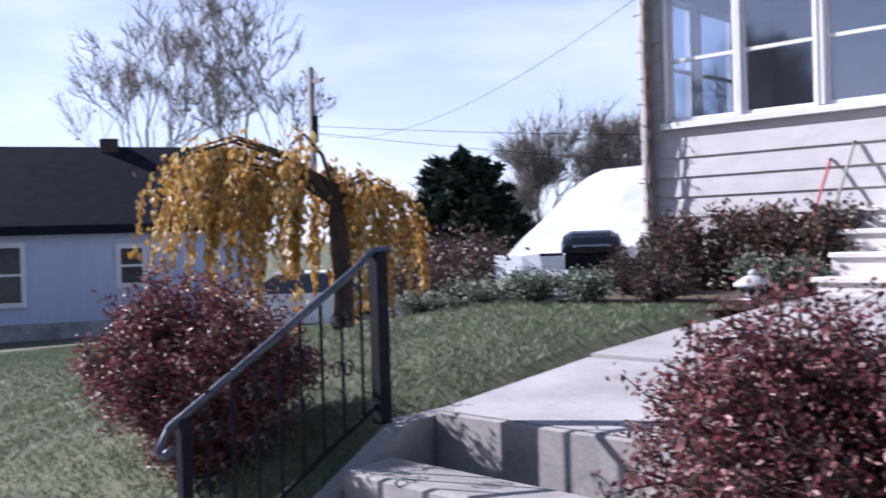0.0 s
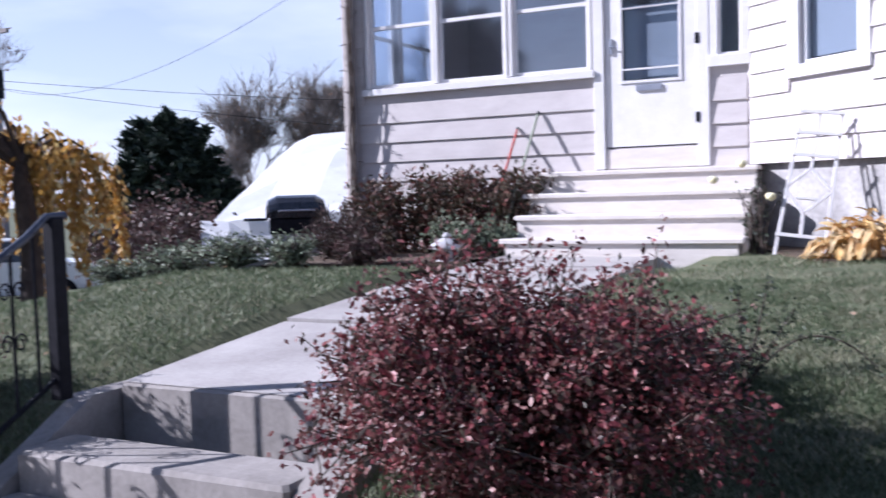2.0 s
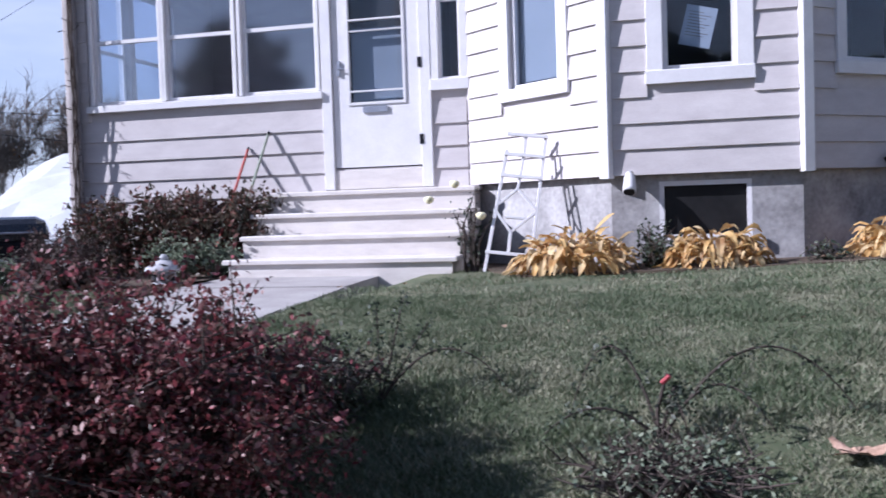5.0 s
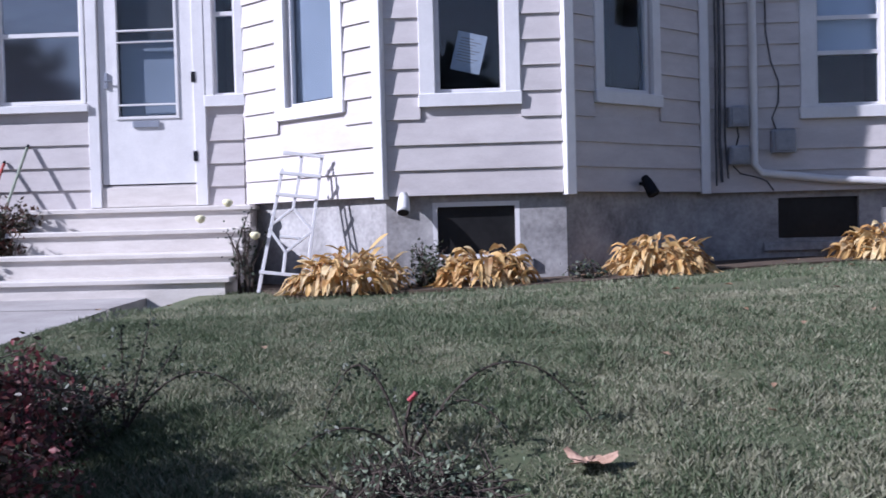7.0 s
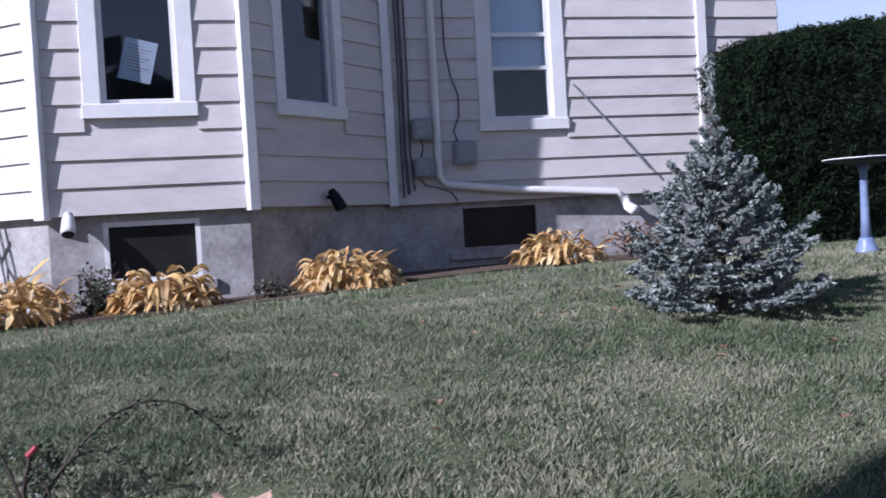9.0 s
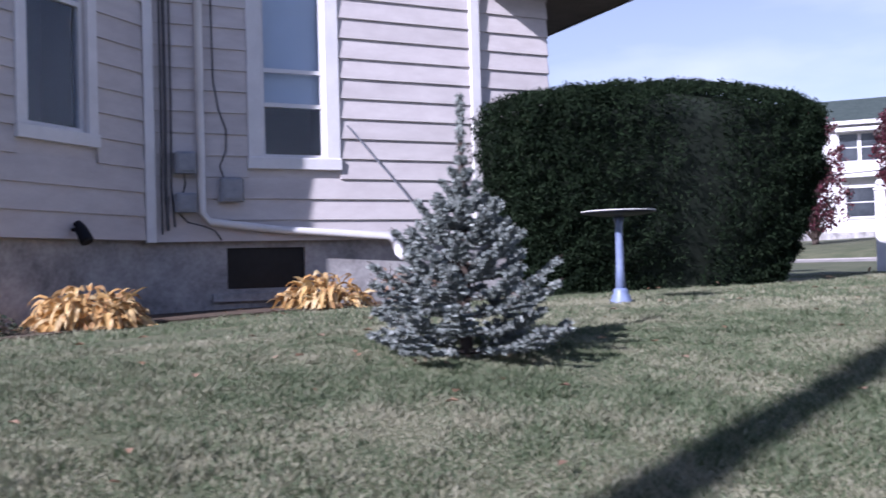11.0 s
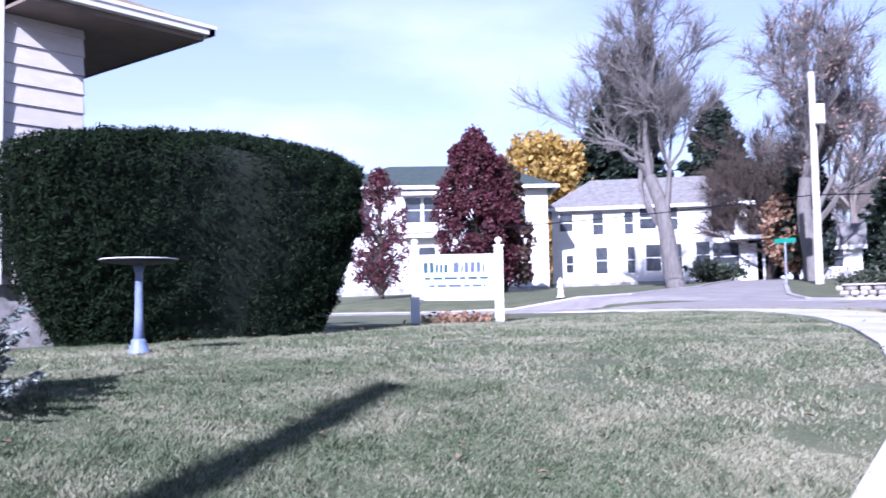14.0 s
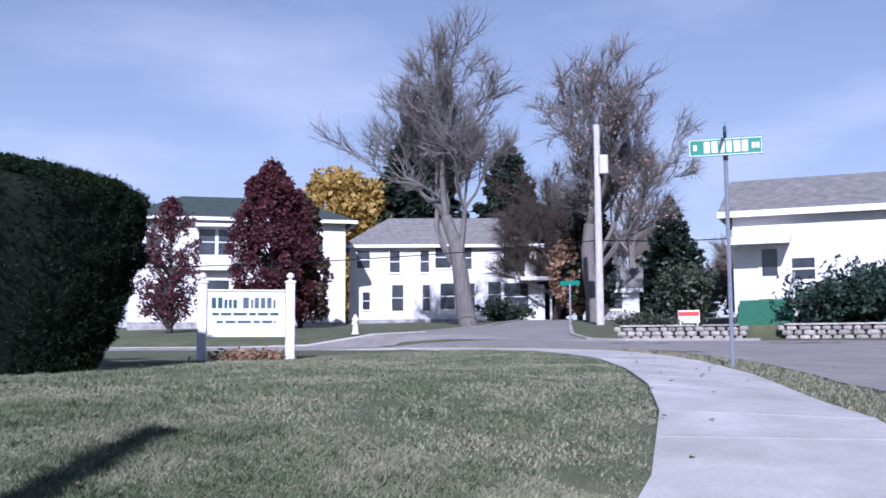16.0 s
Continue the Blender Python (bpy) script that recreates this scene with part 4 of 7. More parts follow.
REDTREE = leafy("crimson_leaves", [(0.035, 0.010, 0.018), (0.075, 0.016, 0.030), (0.13, 0.028, 0.042), (0.045, 0.022, 0.022), (0.17, 0.07, 0.075)], 0.55, 0.3)
GREYGREEN = leafy("grey_green_leaves", [(0.10, 0.14, 0.09), (0.17, 0.21, 0.14), (0.25, 0.28, 0.20), (0.07, 0.09, 0.06)], 0.6, 0.2)
BROWNLEAF = leafy("brown_leaves", [(0.16, 0.085, 0.05), (0.26, 0.15, 0.09), (0.36, 0.25, 0.17), (0.12, 0.06, 0.04)], 0.7, 0.2)
DARKRED = leafy("dull_russet_leaves", [(0.035, 0.022, 0.022), (0.07, 0.035, 0.035), (0.12, 0.06, 0.055), (0.05, 0.05, 0.035), (0.16, 0.10, 0.09)], 0.55, 0.2)


def branches(base, height, spread, count, rng, thick=0.012, twigs=3):
    """Stems that fan out from the base, with twigs; returns the shape and points along them for leaves."""
    sh, pts = Shape(), []
    for _ in range(count):
        a = rng.uniform(0, 2 * math.pi)
        r = spread * math.sqrt(rng.uniform(0.05, 1))
        h = height * (1 - 0.45 * (r / spread) ** 2) * rng.uniform(0.75, 1.05)
        tip = Vector((r * math.cos(a), r * math.sin(a), h))
        mid = Vector((tip.x * 0.35, tip.y * 0.35, h * 0.55)) + Vector(rng.normal(size=3)) * 0.03
        b = Vector((0.06 * math.cos(a), 0.06 * math.sin(a), 0))
        sh.tube([base + b, base + mid, base + tip], [thick, thick * 0.7, thick * 0.25], 5, False)
        for q in np.linspace(0.25, 1, 7):
            p = b.lerp(mid, q * 2) if q < 0.5 else mid.lerp(tip, q * 2 - 1)
            pts.append(p)
            for _ in range(twigs):
                e = p + Vector(rng.normal(size=3)) * spread * 0.13
                if e.z > 0.03:
                    sh.tube([base + p, base + e], [thick * 0.3, thick * 0.12], 4, False)
                    pts.append(p.lerp(e, 0.6))
                    pts.append(e)
    return sh, np.array([tuple(p) for p in pts])


def bush(name, label, at, height, spread, leaf, size, count, stems, seed, bark=None, fill=0.05, squash=(1, 1), category="bush"):
    rng = np.random.default_rng(seed)
    ob = thing(name, label, category, at)
    sh, pts = branches(Vector((0, 0, 0)), height, spread, stems, rng)
    sh.v = [(x * squash[0], y * squash[1], z) for x, y, z in sh.v]
    part("framework", sh, bark or M_DBARK, ob)
    p = pts[rng.integers(0, len(pts), count)] * np.array([squash[0], squash[1], 1]) + rng.normal(size=(count, 3)) * fill
    p[:, 2] = np.maximum(p[:, 2], 0.02)
    leaf_cloud("foliage", p, size, rng, leaf, ob)
    return ob


bush("barberry_bush", "burgundy-leaved bush beside the walk, sunlit from behind", (1.66, -6.08, lz(1.66, -6.08) - 0.02), 0.84, 0.65, BUSH_RED, 0.024, 85000, 130, 11, None, 0.026)
bush("barberry_bush", "burgundy-leaved bush behind the iron railing", (-1.72, -6.14, lz(-1.72, -6.14) - 0.02), 1.0, 0.60, BUSH_RED, 0.027, 90000, 120, 12, None, 0.03)
bush("low_shrub", "small dark-leaved shrub with straggling twigs", (1.98, -5.28, lz(1.98, -5.28) - 0.02), 0.36, 0.30, BUSH_DARK, 0.022, 2400, 34, 13, None, 0.04)


def clipped_shrub(name, label, at, size, leaf, leafsize, count, seed):
    """A squarish shrub: many upright stems with leaves gathered on their twigs, thinner towards the uneven top."""
    rng = np.random.default_rng(seed)
    ob = thing(name, label, "bush", at)
    a, b, h = size
    sh, pts = Shape(), []
    for _ in range(170):
        x, y = rng.uniform(-a, a), rng.uniform(-b, b)
        top = h * rng.uniform(0.72, 1.06) * (1 - 0.25 * max(0, abs(x) / a - 0.7))
        p0, p1 = Vector((x * 0.75, y * 0.6, 0)), Vector((x, y, top))
        sh.tube([p0, p0.lerp(p1, 0.5) + Vector(rng.normal(size=3)) * 0.03, p1], [0.008, 0.006, 0.002], 4, False)
        for q in rng.uniform(0.12, 1.0, 22):
            c = p0.lerp(p1, q) + Vector(rng.normal(size=3)) * 0.055
            pts += [tuple(c + Vector(rng.normal(size=3)) * 0.022) for _ in range(count // 3740)]
    part("framework", sh, M_DBARK, ob)
    P = np.array(pts)
    P[:, 2] = np.maximum(P[:, 2], 0.02)
    leaf_cloud("foliage", P, leafsize, rng, leaf, ob, 0.5, -0.3)
    return ob


AZALEA = leafy("bronze_green_leaves", [(0.03, 0.035, 0.022), (0.07, 0.065, 0.04), (0.12, 0.04, 0.035), (0.05, 0.045, 0.03), (0.15, 0.11, 0.08), (0.17, 0.06, 0.05)], 0.45, 0.2)
clipped_shrub("azalea_bush", "bronze-green square-topped shrub against the porch wall", (-1.5, -0.45, 1.05), (1.05, 0.30, 0.80), AZALEA, 0.055, 15000, 14)
bush("dark_shrub", "dark leafless shrub by the porch post", (-2.2, -1.2, 1.0), 0.58, 0.42, DARKRED, 0.028, 3500, 90, 15, None, 0.05)


def arching_stems(name, label, at, arcs, seed):
    """Thorny canes that arch over and touch the grass, with small dark leaves."""
    rng = np.random.default_rng(seed)
    ob = thing(name, label, "bramble", at)
    lp = []
    for (dx, dy, top, reach) in arcs:
        pts = []
        for q in np.linspace(0, 1, 14):
            z = top * q if reach < 0.2 else top * (4 * q * (1 - q * 0.92)) * 0.95
            pts.append(Vector((dx * reach * q, dy * reach * q, max(z, 0.0))))
        part("cane", Shape().tube(pts, [0.0055 - 0.00025 * k for k in range(14)], 5), M_DBARK, ob)
        for p in pts[3:]:
            for _ in range(13):
                lp.append(tuple(p + Vector(rng.normal(size=3)) * 0.017))
    leaf_cloud("foliage", np.array(lp), 0.019, rng, BUSH_DARK, ob)
    return ob


RB = (3.20, -5.45)
rose = arching_stems("rose_canes", "arching thorny rose canes with a red tie", (*RB, lz(*RB)), [(0.97, 0.2, 0.29, 0.62), (0.95, -0.2, 0.19, 0.36), (-0.92, 0.3, 0.29, 0.32), (-0.95, -0.2, 0.11, 0.38), (0.3, 0.5, 0.16, 0.3), (0.3, -0.5, 0.14, 0.3)], 21)
part("tie", Shape().tube([(0.005, 0.0, 0.19), (0.03, -0.005, 0.215)], 0.008, 8), mat("red_ribbon", (0.3, 0.03, 0.04), None, 0.6), rose, "red ribbon tie")
part("stem", Shape().tube([(0, 0, -0.05), (-0.01, 0.0, 0.1), (0.02, 0.0, 0.22)], [0.009, 0.008, 0.006], 6), M_DBARK, rose)
bush("low_shrub", "low grey-leaved shrub at the lawn's lower edge", (3.22, -5.75, lz(3.22, -5.75) - 0.02), 0.15, 0.34, GREYGREEN, 0.02, 1500, 40, 22, None, 0.035)
arching_stems("rose_canes", "arching thorny rose canes over the grass", (2.14, -5.1, lz(2.14, -5.1)), [(0.97, 0.1, 0.20, 0.50), (-0.2, 0.5, 0.36, 0.15), (0.5, 0.5, 0.40, 0.16), (0.9, 0.5, 0.30, 0.19)], 23)


def hosta(at, r, seed, label="clump of withered golden hosta leaves in the bed"):
    """Long drooping leaves in a clump: each leaf a folded strip."""
    rng = np.random.default_rng(seed)
    ob = thing("hosta_plant", label, "plant", at, group="hostas along the wall")
    crown, outer = Shape(), Shape()
    for _ in range(230):
        a = rng.uniform(0, 2 * math.pi)
        rho = r * math.sqrt(rng.uniform(0, 0.8))
        base = Vector((rho * math.cos(a), rho * math.sin(a), r * 0.72 * (1 - (rho / r) ** 2) * rng.uniform(0.3, 1.05) + 0.03))
        b = a + rng.normal() * 0.7
        d = Vector((math.cos(b), math.sin(b), 0))
        s = Vector((-d.y, d.x, rng.normal() * 0.5)).normalized()
        ln_, w = r * rng.uniform(0.3, 0.75), r * rng.uniform(0.025, 0.085)
        lift, fall = rng.uniform(-0.1, 1.0), rng.uniform(0.3, 1.7)
        vs = []
        for q in np.linspace(0, 1, 5):
            c = base + d * ln_ * q * (1 - 0.25 * q) + Vector((0, 0, ln_ * (lift * q - fall * q * q)))
            c.z = max(c.z, 0.015)
            ww = w * math.sin(math.pi * min(0.1 + q * 0.9, 0.985)) + 0.003
            vs += [c - s * ww + Vector((0, 0, ww * 0.5)), c, c + s * ww + Vector((0, 0, ww * 0.5))]
        (crown if rho < r * 0.45 else outer).add(vs, [f for k in range(4) for f in ((3 * k, 3 * k + 1, 3 * k + 4, 3 * k + 3), (3 * k + 1, 3 * k + 2, 3 * k + 5, 3 * k + 4))])
    part("crown_leaves", crown, HOSTA, ob)
    part("drooping_leaves", outer, HOSTA, ob)
    return ob


hosta((2.42, -1.48, lz(2.4, -1.5)), 0.40, 31)
hosta((3.42, -1.50, lz(3.4, -1.5)), 0.34, 32)
hosta((4.72, -1.15, lz(4.7, -1.2)), 0.36, 33)
hosta((6.62, -0.55, lz(6.6, -0.6)), 0.34, 34, "clump of yellow-green hosta leaves by the cellar window")
bush("small_bush", "little dark evergreen shrub in the bed", (2.98, -1.42, 1.1), 0.42, 0.24, BUSH_DARK, 0.04, 500, 14, 35, None, 0.03)
bush("small_bush", "little dark evergreen shrub in the bed", (4.15, -1.42, 1.12), 0.22, 0.2, BUSH_DARK, 0.035, 300, 12, 36, None, 0.03)
bush("small_bush", "dried grey seed heads near the pipe", (7.35, -0.6, 1.24), 0.34, 0.35, BROWNLEAF, 0.05, 350, 16, 37, None, 0.04)
BEDL = [(1.45, -0.4), (1.75, -1.2), (2.1, -1.75), (3.4, -1.82), (4.3, -1.72), (5.2, -1.1), (6.4, -0.8), (8.2, -0.75)]
BEDR = [(1.4, 0.0), (1.8, -0.35), (2.6, -1.02), (3.4, -1.04), (4.1, -1.04), (5.2, 0.02), (6.4, 0.03), (8.2, 0.03)]
tagged(strip("flower_bed", along(BEDL, 4), along(BEDR, 4), 0.02, M_SOIL, 0.08, 2), "dark mulched flower bed along the foundation", "flower bed", kind="structure")
BEDL = [(-6.2, -2.6), (-4.5, -2.45), (-3, -2.3), (-1.8, -2.0), (-0.65, -1.75)]
BEDR = [(-6.2, -0.2), (-4.5, -0.1), (-3, 0), (-1.8, 0.02), (-0.65, 0.02)]
tagged(strip("flower_bed", along(BEDL, 4), along(BEDR, 4), 0.02, M_SOIL, 0.08, 2), "dark flower bed before the porch", "flower bed", kind="structure")
# low grey-green perennials along the bed
for k, (x, y, r, h) in enumerate(((-2.1, -2.15, 0.30, 0.22), (-2.6, -2.3, 0.34, 0.24), (-3.2, -2.35, 0.36, 0.22), (-3.8, -2.4, 0.32, 0.2), (-1.55, -1.95, 0.25, 0.2), (-1.05, -1.15, 0.26, 0.3), (-0.75, -1.0, 0.2, 0.26))):
    bush("perennial_plant", "low grey-green perennial at the edge of the bed", (x, y, lz(x, y)), h * 1.25, r, GREYGREEN if k != 4 else DARKRED, 0.04, 1700, 26, 50 + k, None, 0.035, category="plant")
# rose with pale blooms beside the steps
rs = bush("rose_bush", "thin rose bush with a few pale yellow blooms", (1.52, -1.0, 1.12), 0.72, 0.22, BUSH_DARK, 0.04, 130, 8, 61, None, 0.04)
for k, (x, y, z) in enumerate(((0.12, -0.1, 0.46), (-0.1, -0.05, 0.72), (-0.32, -0.05, 0.60))):
    part("bloom", Shape().lathe([(0.01, -0.03), (0.035, -0.01), (0.042, 0.015), (0.025, 0.03), (0.008, 0.032)], 9, (x, y, z)), mat("pale_petals", (0.78, 0.72, 0.42), (0.85, 0.82, 0.6), 0.6), rs, "pale yellow bloom", True)

# ---- garden things ----
trellis = thing("trellis", "white wooden garden trellis leaning at the wall", "trellis", (1.86, -1.16, 1.12))
trellis.rotation_euler = (radians(-16), radians(7), radians(8))


def lath(name, a, b, half=0.013):
    """A flat painted lath from a to b in the trellis's own plane."""
    a, b = Vector((a[0], 0, a[1])), Vector((b[0], 0, b[1]))
    d = b - a
    m = Matrix.Translation(a) @ Matrix.Rotation(math.atan2(d.x, d.z), 4, "Y")
    part(name, Shape().bevel_box(-half, -0.008, 0, half, 0.008, d.length, 0.003, m), M_TRIM, trellis)


lath("upright", (-0.19, 0), (-0.12, 1.02))
lath("upright", (0.16, 0), (0.18, 1.16))
lath("upright", (0.02, 0.98), (0.02, 1.16))
lath("upright", (-0.02, 0.16), (-0.02, 0.36))
for z_, a_, b_ in ((0.16, -0.20, 0.18), (0.80, -0.15, 0.19), (0.98, -0.14, 0.19), (1.15, -0.13, 0.20)):
    part("crosspiece", Shape().bevel_box(a_, -0.024, z_ - 0.013, b_, -0.009, z_ + 0.013, 0.003), M_TRIM, trellis)
for a_, b_ in (((-0.17, 0.52), (-0.02, 0.34)), ((-0.02, 0.34), (0.16, 0.52)), ((-0.16, 0.54), (0.0, 0.70)), ((0.0, 0.70), (0.16, 0.54)), ((0.0, 0.70), (0.02, 0.98)), ((-0.08, 0.46), (0.08, 0.46))):
    lath("brace", a_, b_, 0.011)


def rod(name, label, a, b, material):
    ob = thing(name, label, "pole", a)
    d = Vector(b) - Vector(a)
    part("shaft", Shape().tube([(0, 0, 0), d * 0.5, d * 0.98], 0.013, 8), material, ob, "", True)
    part("tip", Shape().tube([d * 0.98, d], [0.015, 0.009], 8), M_IRON, ob)


rod("garden_stake", "red metal garden stake leaning on the wall", (-0.92, -0.85, 1.13), (-0.88, -0.03, 2.30), mat("red_paint", (0.36, 0.06, 0.05), (0.5, 0.12, 0.1), 0.45))
rod("garden_stake", "greenish metal garden stake leaning on the wall", (-0.78, -0.80, 1.13), (-0.66, -0.03, 2.44), mat("dull_green_paint", (0.22, 0.26, 0.2), (0.34, 0.36, 0.3), 0.5))

lan = thing("stone_lantern", "pale grey concrete garden lantern with a cap", "lantern", (-0.86, -1.66, 1.08))
lan.scale = (1.15, 1.15, 1.15)
M_LAN = mat("cast_stone", (0.34, 0.34, 0.36), (0.48, 0.48, 0.50), 0.85, 8, 50, 0.3)
part("base", Shape().lathe([(0.10, 0.0), (0.10, 0.03), (0.075, 0.045)], 16), M_LAN, lan, "", True)
part("lamp_house", Shape().lathe([(0.07, 0.045), (0.085, 0.06), (0.085, 0.10), (0.07, 0.12)], 8), M_LAN, lan)
# openings are not cut: near-black blocks paint the shade inside them
for a_ in (-2.1, -1.2, -0.3):
    part("opening", Shape().bevel_box(-0.02, -0.088, 0.055, 0.02, -0.07, 0.105, 0.004, Matrix.Rotation(a_ + 1.57, 4, "Z")), M_DARK, lan, "dark block standing for a shaded lantern opening")
part("roof", Shape().lathe([(0.075, 0.115), (0.135, 0.125), (0.13, 0.145), (0.06, 0.19), (0.03, 0.20)], 18), M_LAN, lan, "", True)
part("finial", Shape().lathe([(0.028, 0.2), (0.035, 0.215), (0.012, 0.24)], 12), M_LAN, lan, "", True)

grill = thing("barbecue_grill", "black lidded gas grill beside the house", "grill", (-3.36, -0.31, 1.02))
grill.rotation_euler = (0, 0, radians(38))
grill.scale = (0.92, 0.92, 0.94)
gl_ = Shape()
prof = [(-0.22, 0.0), (-0.22, 0.09), (-0.19, 0.17), (-0.12, 0.225), (0.0, 0.25), (0.12, 0.235), (0.2, 0.19), (0.22, 0.1), (0.22, 0.0)]
stn = ((-0.35, 0.45), (-0.32, 0.8), (-0.22, 1.0), (0.22, 1.0), (0.32, 0.8), (0.35, 0.45))
gl_.add([(x, y * (0.7 + 0.3 * s), 0.48 + z * s) for x, s in stn for y, z in prof], [(i * 9 + k, i * 9 + k + 1, (i + 1) * 9 + k + 1, (i + 1) * 9 + k) for i in range(5) for k in range(8)] + [tuple(range(9)), tuple(range(53, 44, -1))])
part("lid", gl_, mat("black_enamel", (0.012, 0.013, 0.018), (0.03, 0.032, 0.04), 0.16, 10, 60, 0.03, spec=0.8), grill)
part("firebox", Shape().bevel_box(-0.31, -0.21, 0.30, 0.31, 0.21, 0.478, 0.02), M_IRON, grill)
part("handle", Shape().tube([(-0.2, -0.23, 0.55), (-0.2, -0.27, 0.56), (0.2, -0.27, 0.56), (0.2, -0.23, 0.55)], 0.01, 8), M_STEEL, grill)
part("side_shelf", Shape().bevel_box(-0.60, -0.2, 0.455, -0.325, 0.2, 0.48, 0.006), M_IRON, grill)
part("cabinet", Shape().bevel_box(-0.26, -0.18, 0.06, 0.26, 0.18, 0.296, 0.01), M_STEEL, grill)
for x_ in (-0.26, 0.26):
    for y_ in (-0.17, 0.17):
        part("leg", Shape().tube([(x_, y_, 0), (x_, y_, 0.3)], 0.015, 6), M_IRON, grill)

feeder = thing("bird_bath", "blue-grey pedestal bird bath with a shallow dish", "bird bath", (8.44, -2.12, lz(8.44, -2.12) - 0.03))
M_BLUE = mat("blue_grey_glaze", (0.13, 0.17, 0.30), (0.22, 0.27, 0.42), 0.4, 8, 50, 0.08)
part("foot", Shape().lathe([(0.085, -0.04), (0.082, 0.055), (0.07, 0.065), (0.072, 0.085), (0.055, 0.10), (0.058, 0.12), (0.045, 0.14)], 16), M_BLUE, feeder, "", True)
part("column", Shape().lathe([(0.04, 0.115), (0.031, 0.3), (0.027, 0.62), (0.045, 0.684)], 16), M_BLUE, feeder, "", True)
part("dish", Shape().lathe([(0.06, 0.68), (0.20, 0.695), (0.275, 0.71), (0.28, 0.72), (0.265, 0.72), (0.18, 0.71), (0.02, 0.705)], 28), mat("dark_dish", (0.012, 0.013, 0.02), (0.03, 0.03, 0.04), 0.5, spec=0.2), feeder, "dark dish with a pale rim", True)
part("rim", Shape().lathe([(0.266, 0.721), (0.281, 0.721), (0.281, 0.727), (0.266, 0.727), (0.2661, 0.7212)], 28), M_TRIM, feeder)


def spruce(at, height, radius, seed, leaf, name, label, tiers=16, per=11, size=0.05, droop=0.1, count=26, category="tree", bark=None, rise=0.45, taper=0.85, span=0.89, foot=0.0, wide=0.55, side=0.32):
    rng = np.random.default_rng(seed)
    ob = thing(name, label, category, at)
    part("trunk", Shape().tube([(0, 0, -0.05), (0, 0, height * 0.5), (0, 0, height)], [radius * 0.06, radius * 0.04, 0.004 * height], 8), bark or M_DBARK, ob)
    br = Shape()
    P, U = [], []
    for k in range(tiers):
        q = k / (tiers - 1)
        z = height * (0.06 + span * q)
        r = (radius * (1 - q) ** taper + 0.012 * height) * (1 - foot * max(0, 1 - q * 4))
        for j in range(per if q < 0.7 else max(4, per - 4)):
            a = 2 * math.pi * (j + 0.5 * (k % 2)) / (per if q < 0.7 else max(4, per - 4)) + rng.uniform(-0.25, 0.25)
            ln_ = r * rng.uniform(0.72, 1.12)
            d = Vector((math.cos(a), math.sin(a), 0))
            base = Vector((0, 0, z))
            up_ = rise * (0.4 + q * 0.9)
            tip = base + d * ln_ + Vector((0, 0, ln_ * up_ - droop * ln_))
            mid = base + d * ln_ * 0.55 + Vector((0, 0, ln_ * (up_ * 0.3 - droop)))
            br.tube([base, mid, tip], [0.012 * radius, 0.008 * radius, 0.003 * radius], 4, False)
            ax = [base.lerp(mid, t) if t < 1 else mid.lerp(tip, t - 1) for t in np.linspace(0.3, 2, 14)]
            segs = [(ax[i], (ax[i + 1] - ax[i]).normalized(), 1.0) for i in range(13)]
            for i in range(3, 13, 2):
                for s_ in (-1, 1):
                    sd = (d * 0.75 + Vector((-d.y, d.x, 0)) * s_ * 0.75 + Vector((0, 0, up_ * 0.4))).normalized()
                    e_l = ln_ * side * (1.15 - i / 14)
                    for t in np.linspace(0.15, 1, 5):
                        segs.append((ax[i] + sd * e_l * t, sd, 0.8))
            for p, dr, w in segs:
                for _ in range(count // 6):
                    P.append(tuple(p + Vector(rng.normal(size=3)) * size * 0.12))
                    v = Vector(dr) + Vector(rng.normal(size=3)) * wide
                    v.normalize()
                    U.append(tuple(v * size * rng.uniform(0.6, 1.1) * 0.5))
    for z in np.linspace(height * 0.8, height, 16):
        for _ in range(count // 3):
            P.append((rng.normal() * 0.008, rng.normal() * 0.008, z))
            v = Vector(rng.normal(size=3)) * 0.6 + Vector((0, 0, 0.6))
            U.append(tuple(v.normalized() * size * 0.5))
    part("bough_frame", br, bark or M_DBARK, ob)
    P, U = np.array(P), np.array(U)
    R = np.cross(U, rand_dirs(rng, len(U)))
    R = R / (np.linalg.norm(R, axis=1, keepdims=True) + 1e-9) * size * 0.15
    quads("needles", P, R, U, leaf, ob, 0.0)
    return ob


spruce((6.10, -4.10, lz(6.10, -4.10) - 0.06), 1.28, 0.60, 71, SPRUCE, "blue_spruce", "young silver-blue spruce with upswept boughs on the lawn", 12, 8, 0.040, 0.05, 78, rise=0.75, taper=1.15, span=0.70, foot=0.04, wide=0.75, side=0.27)
lt = np.random.default_rng(72)
leaf_cloud("leaf_litter", np.c_[6.14 + lt.normal(size=26) * 0.25, -4.1 + lt.normal(size=26) * 0.2, np.zeros(26)] + np.array([0, 0, lz(6.14, -4.1) + 0.01]), 0.05, lt, BROWNLEAF)
tagged(bpy.data.objects["leaf_litter"], "brown leaves scattered under the spruce", "leaves", kind="stuff")


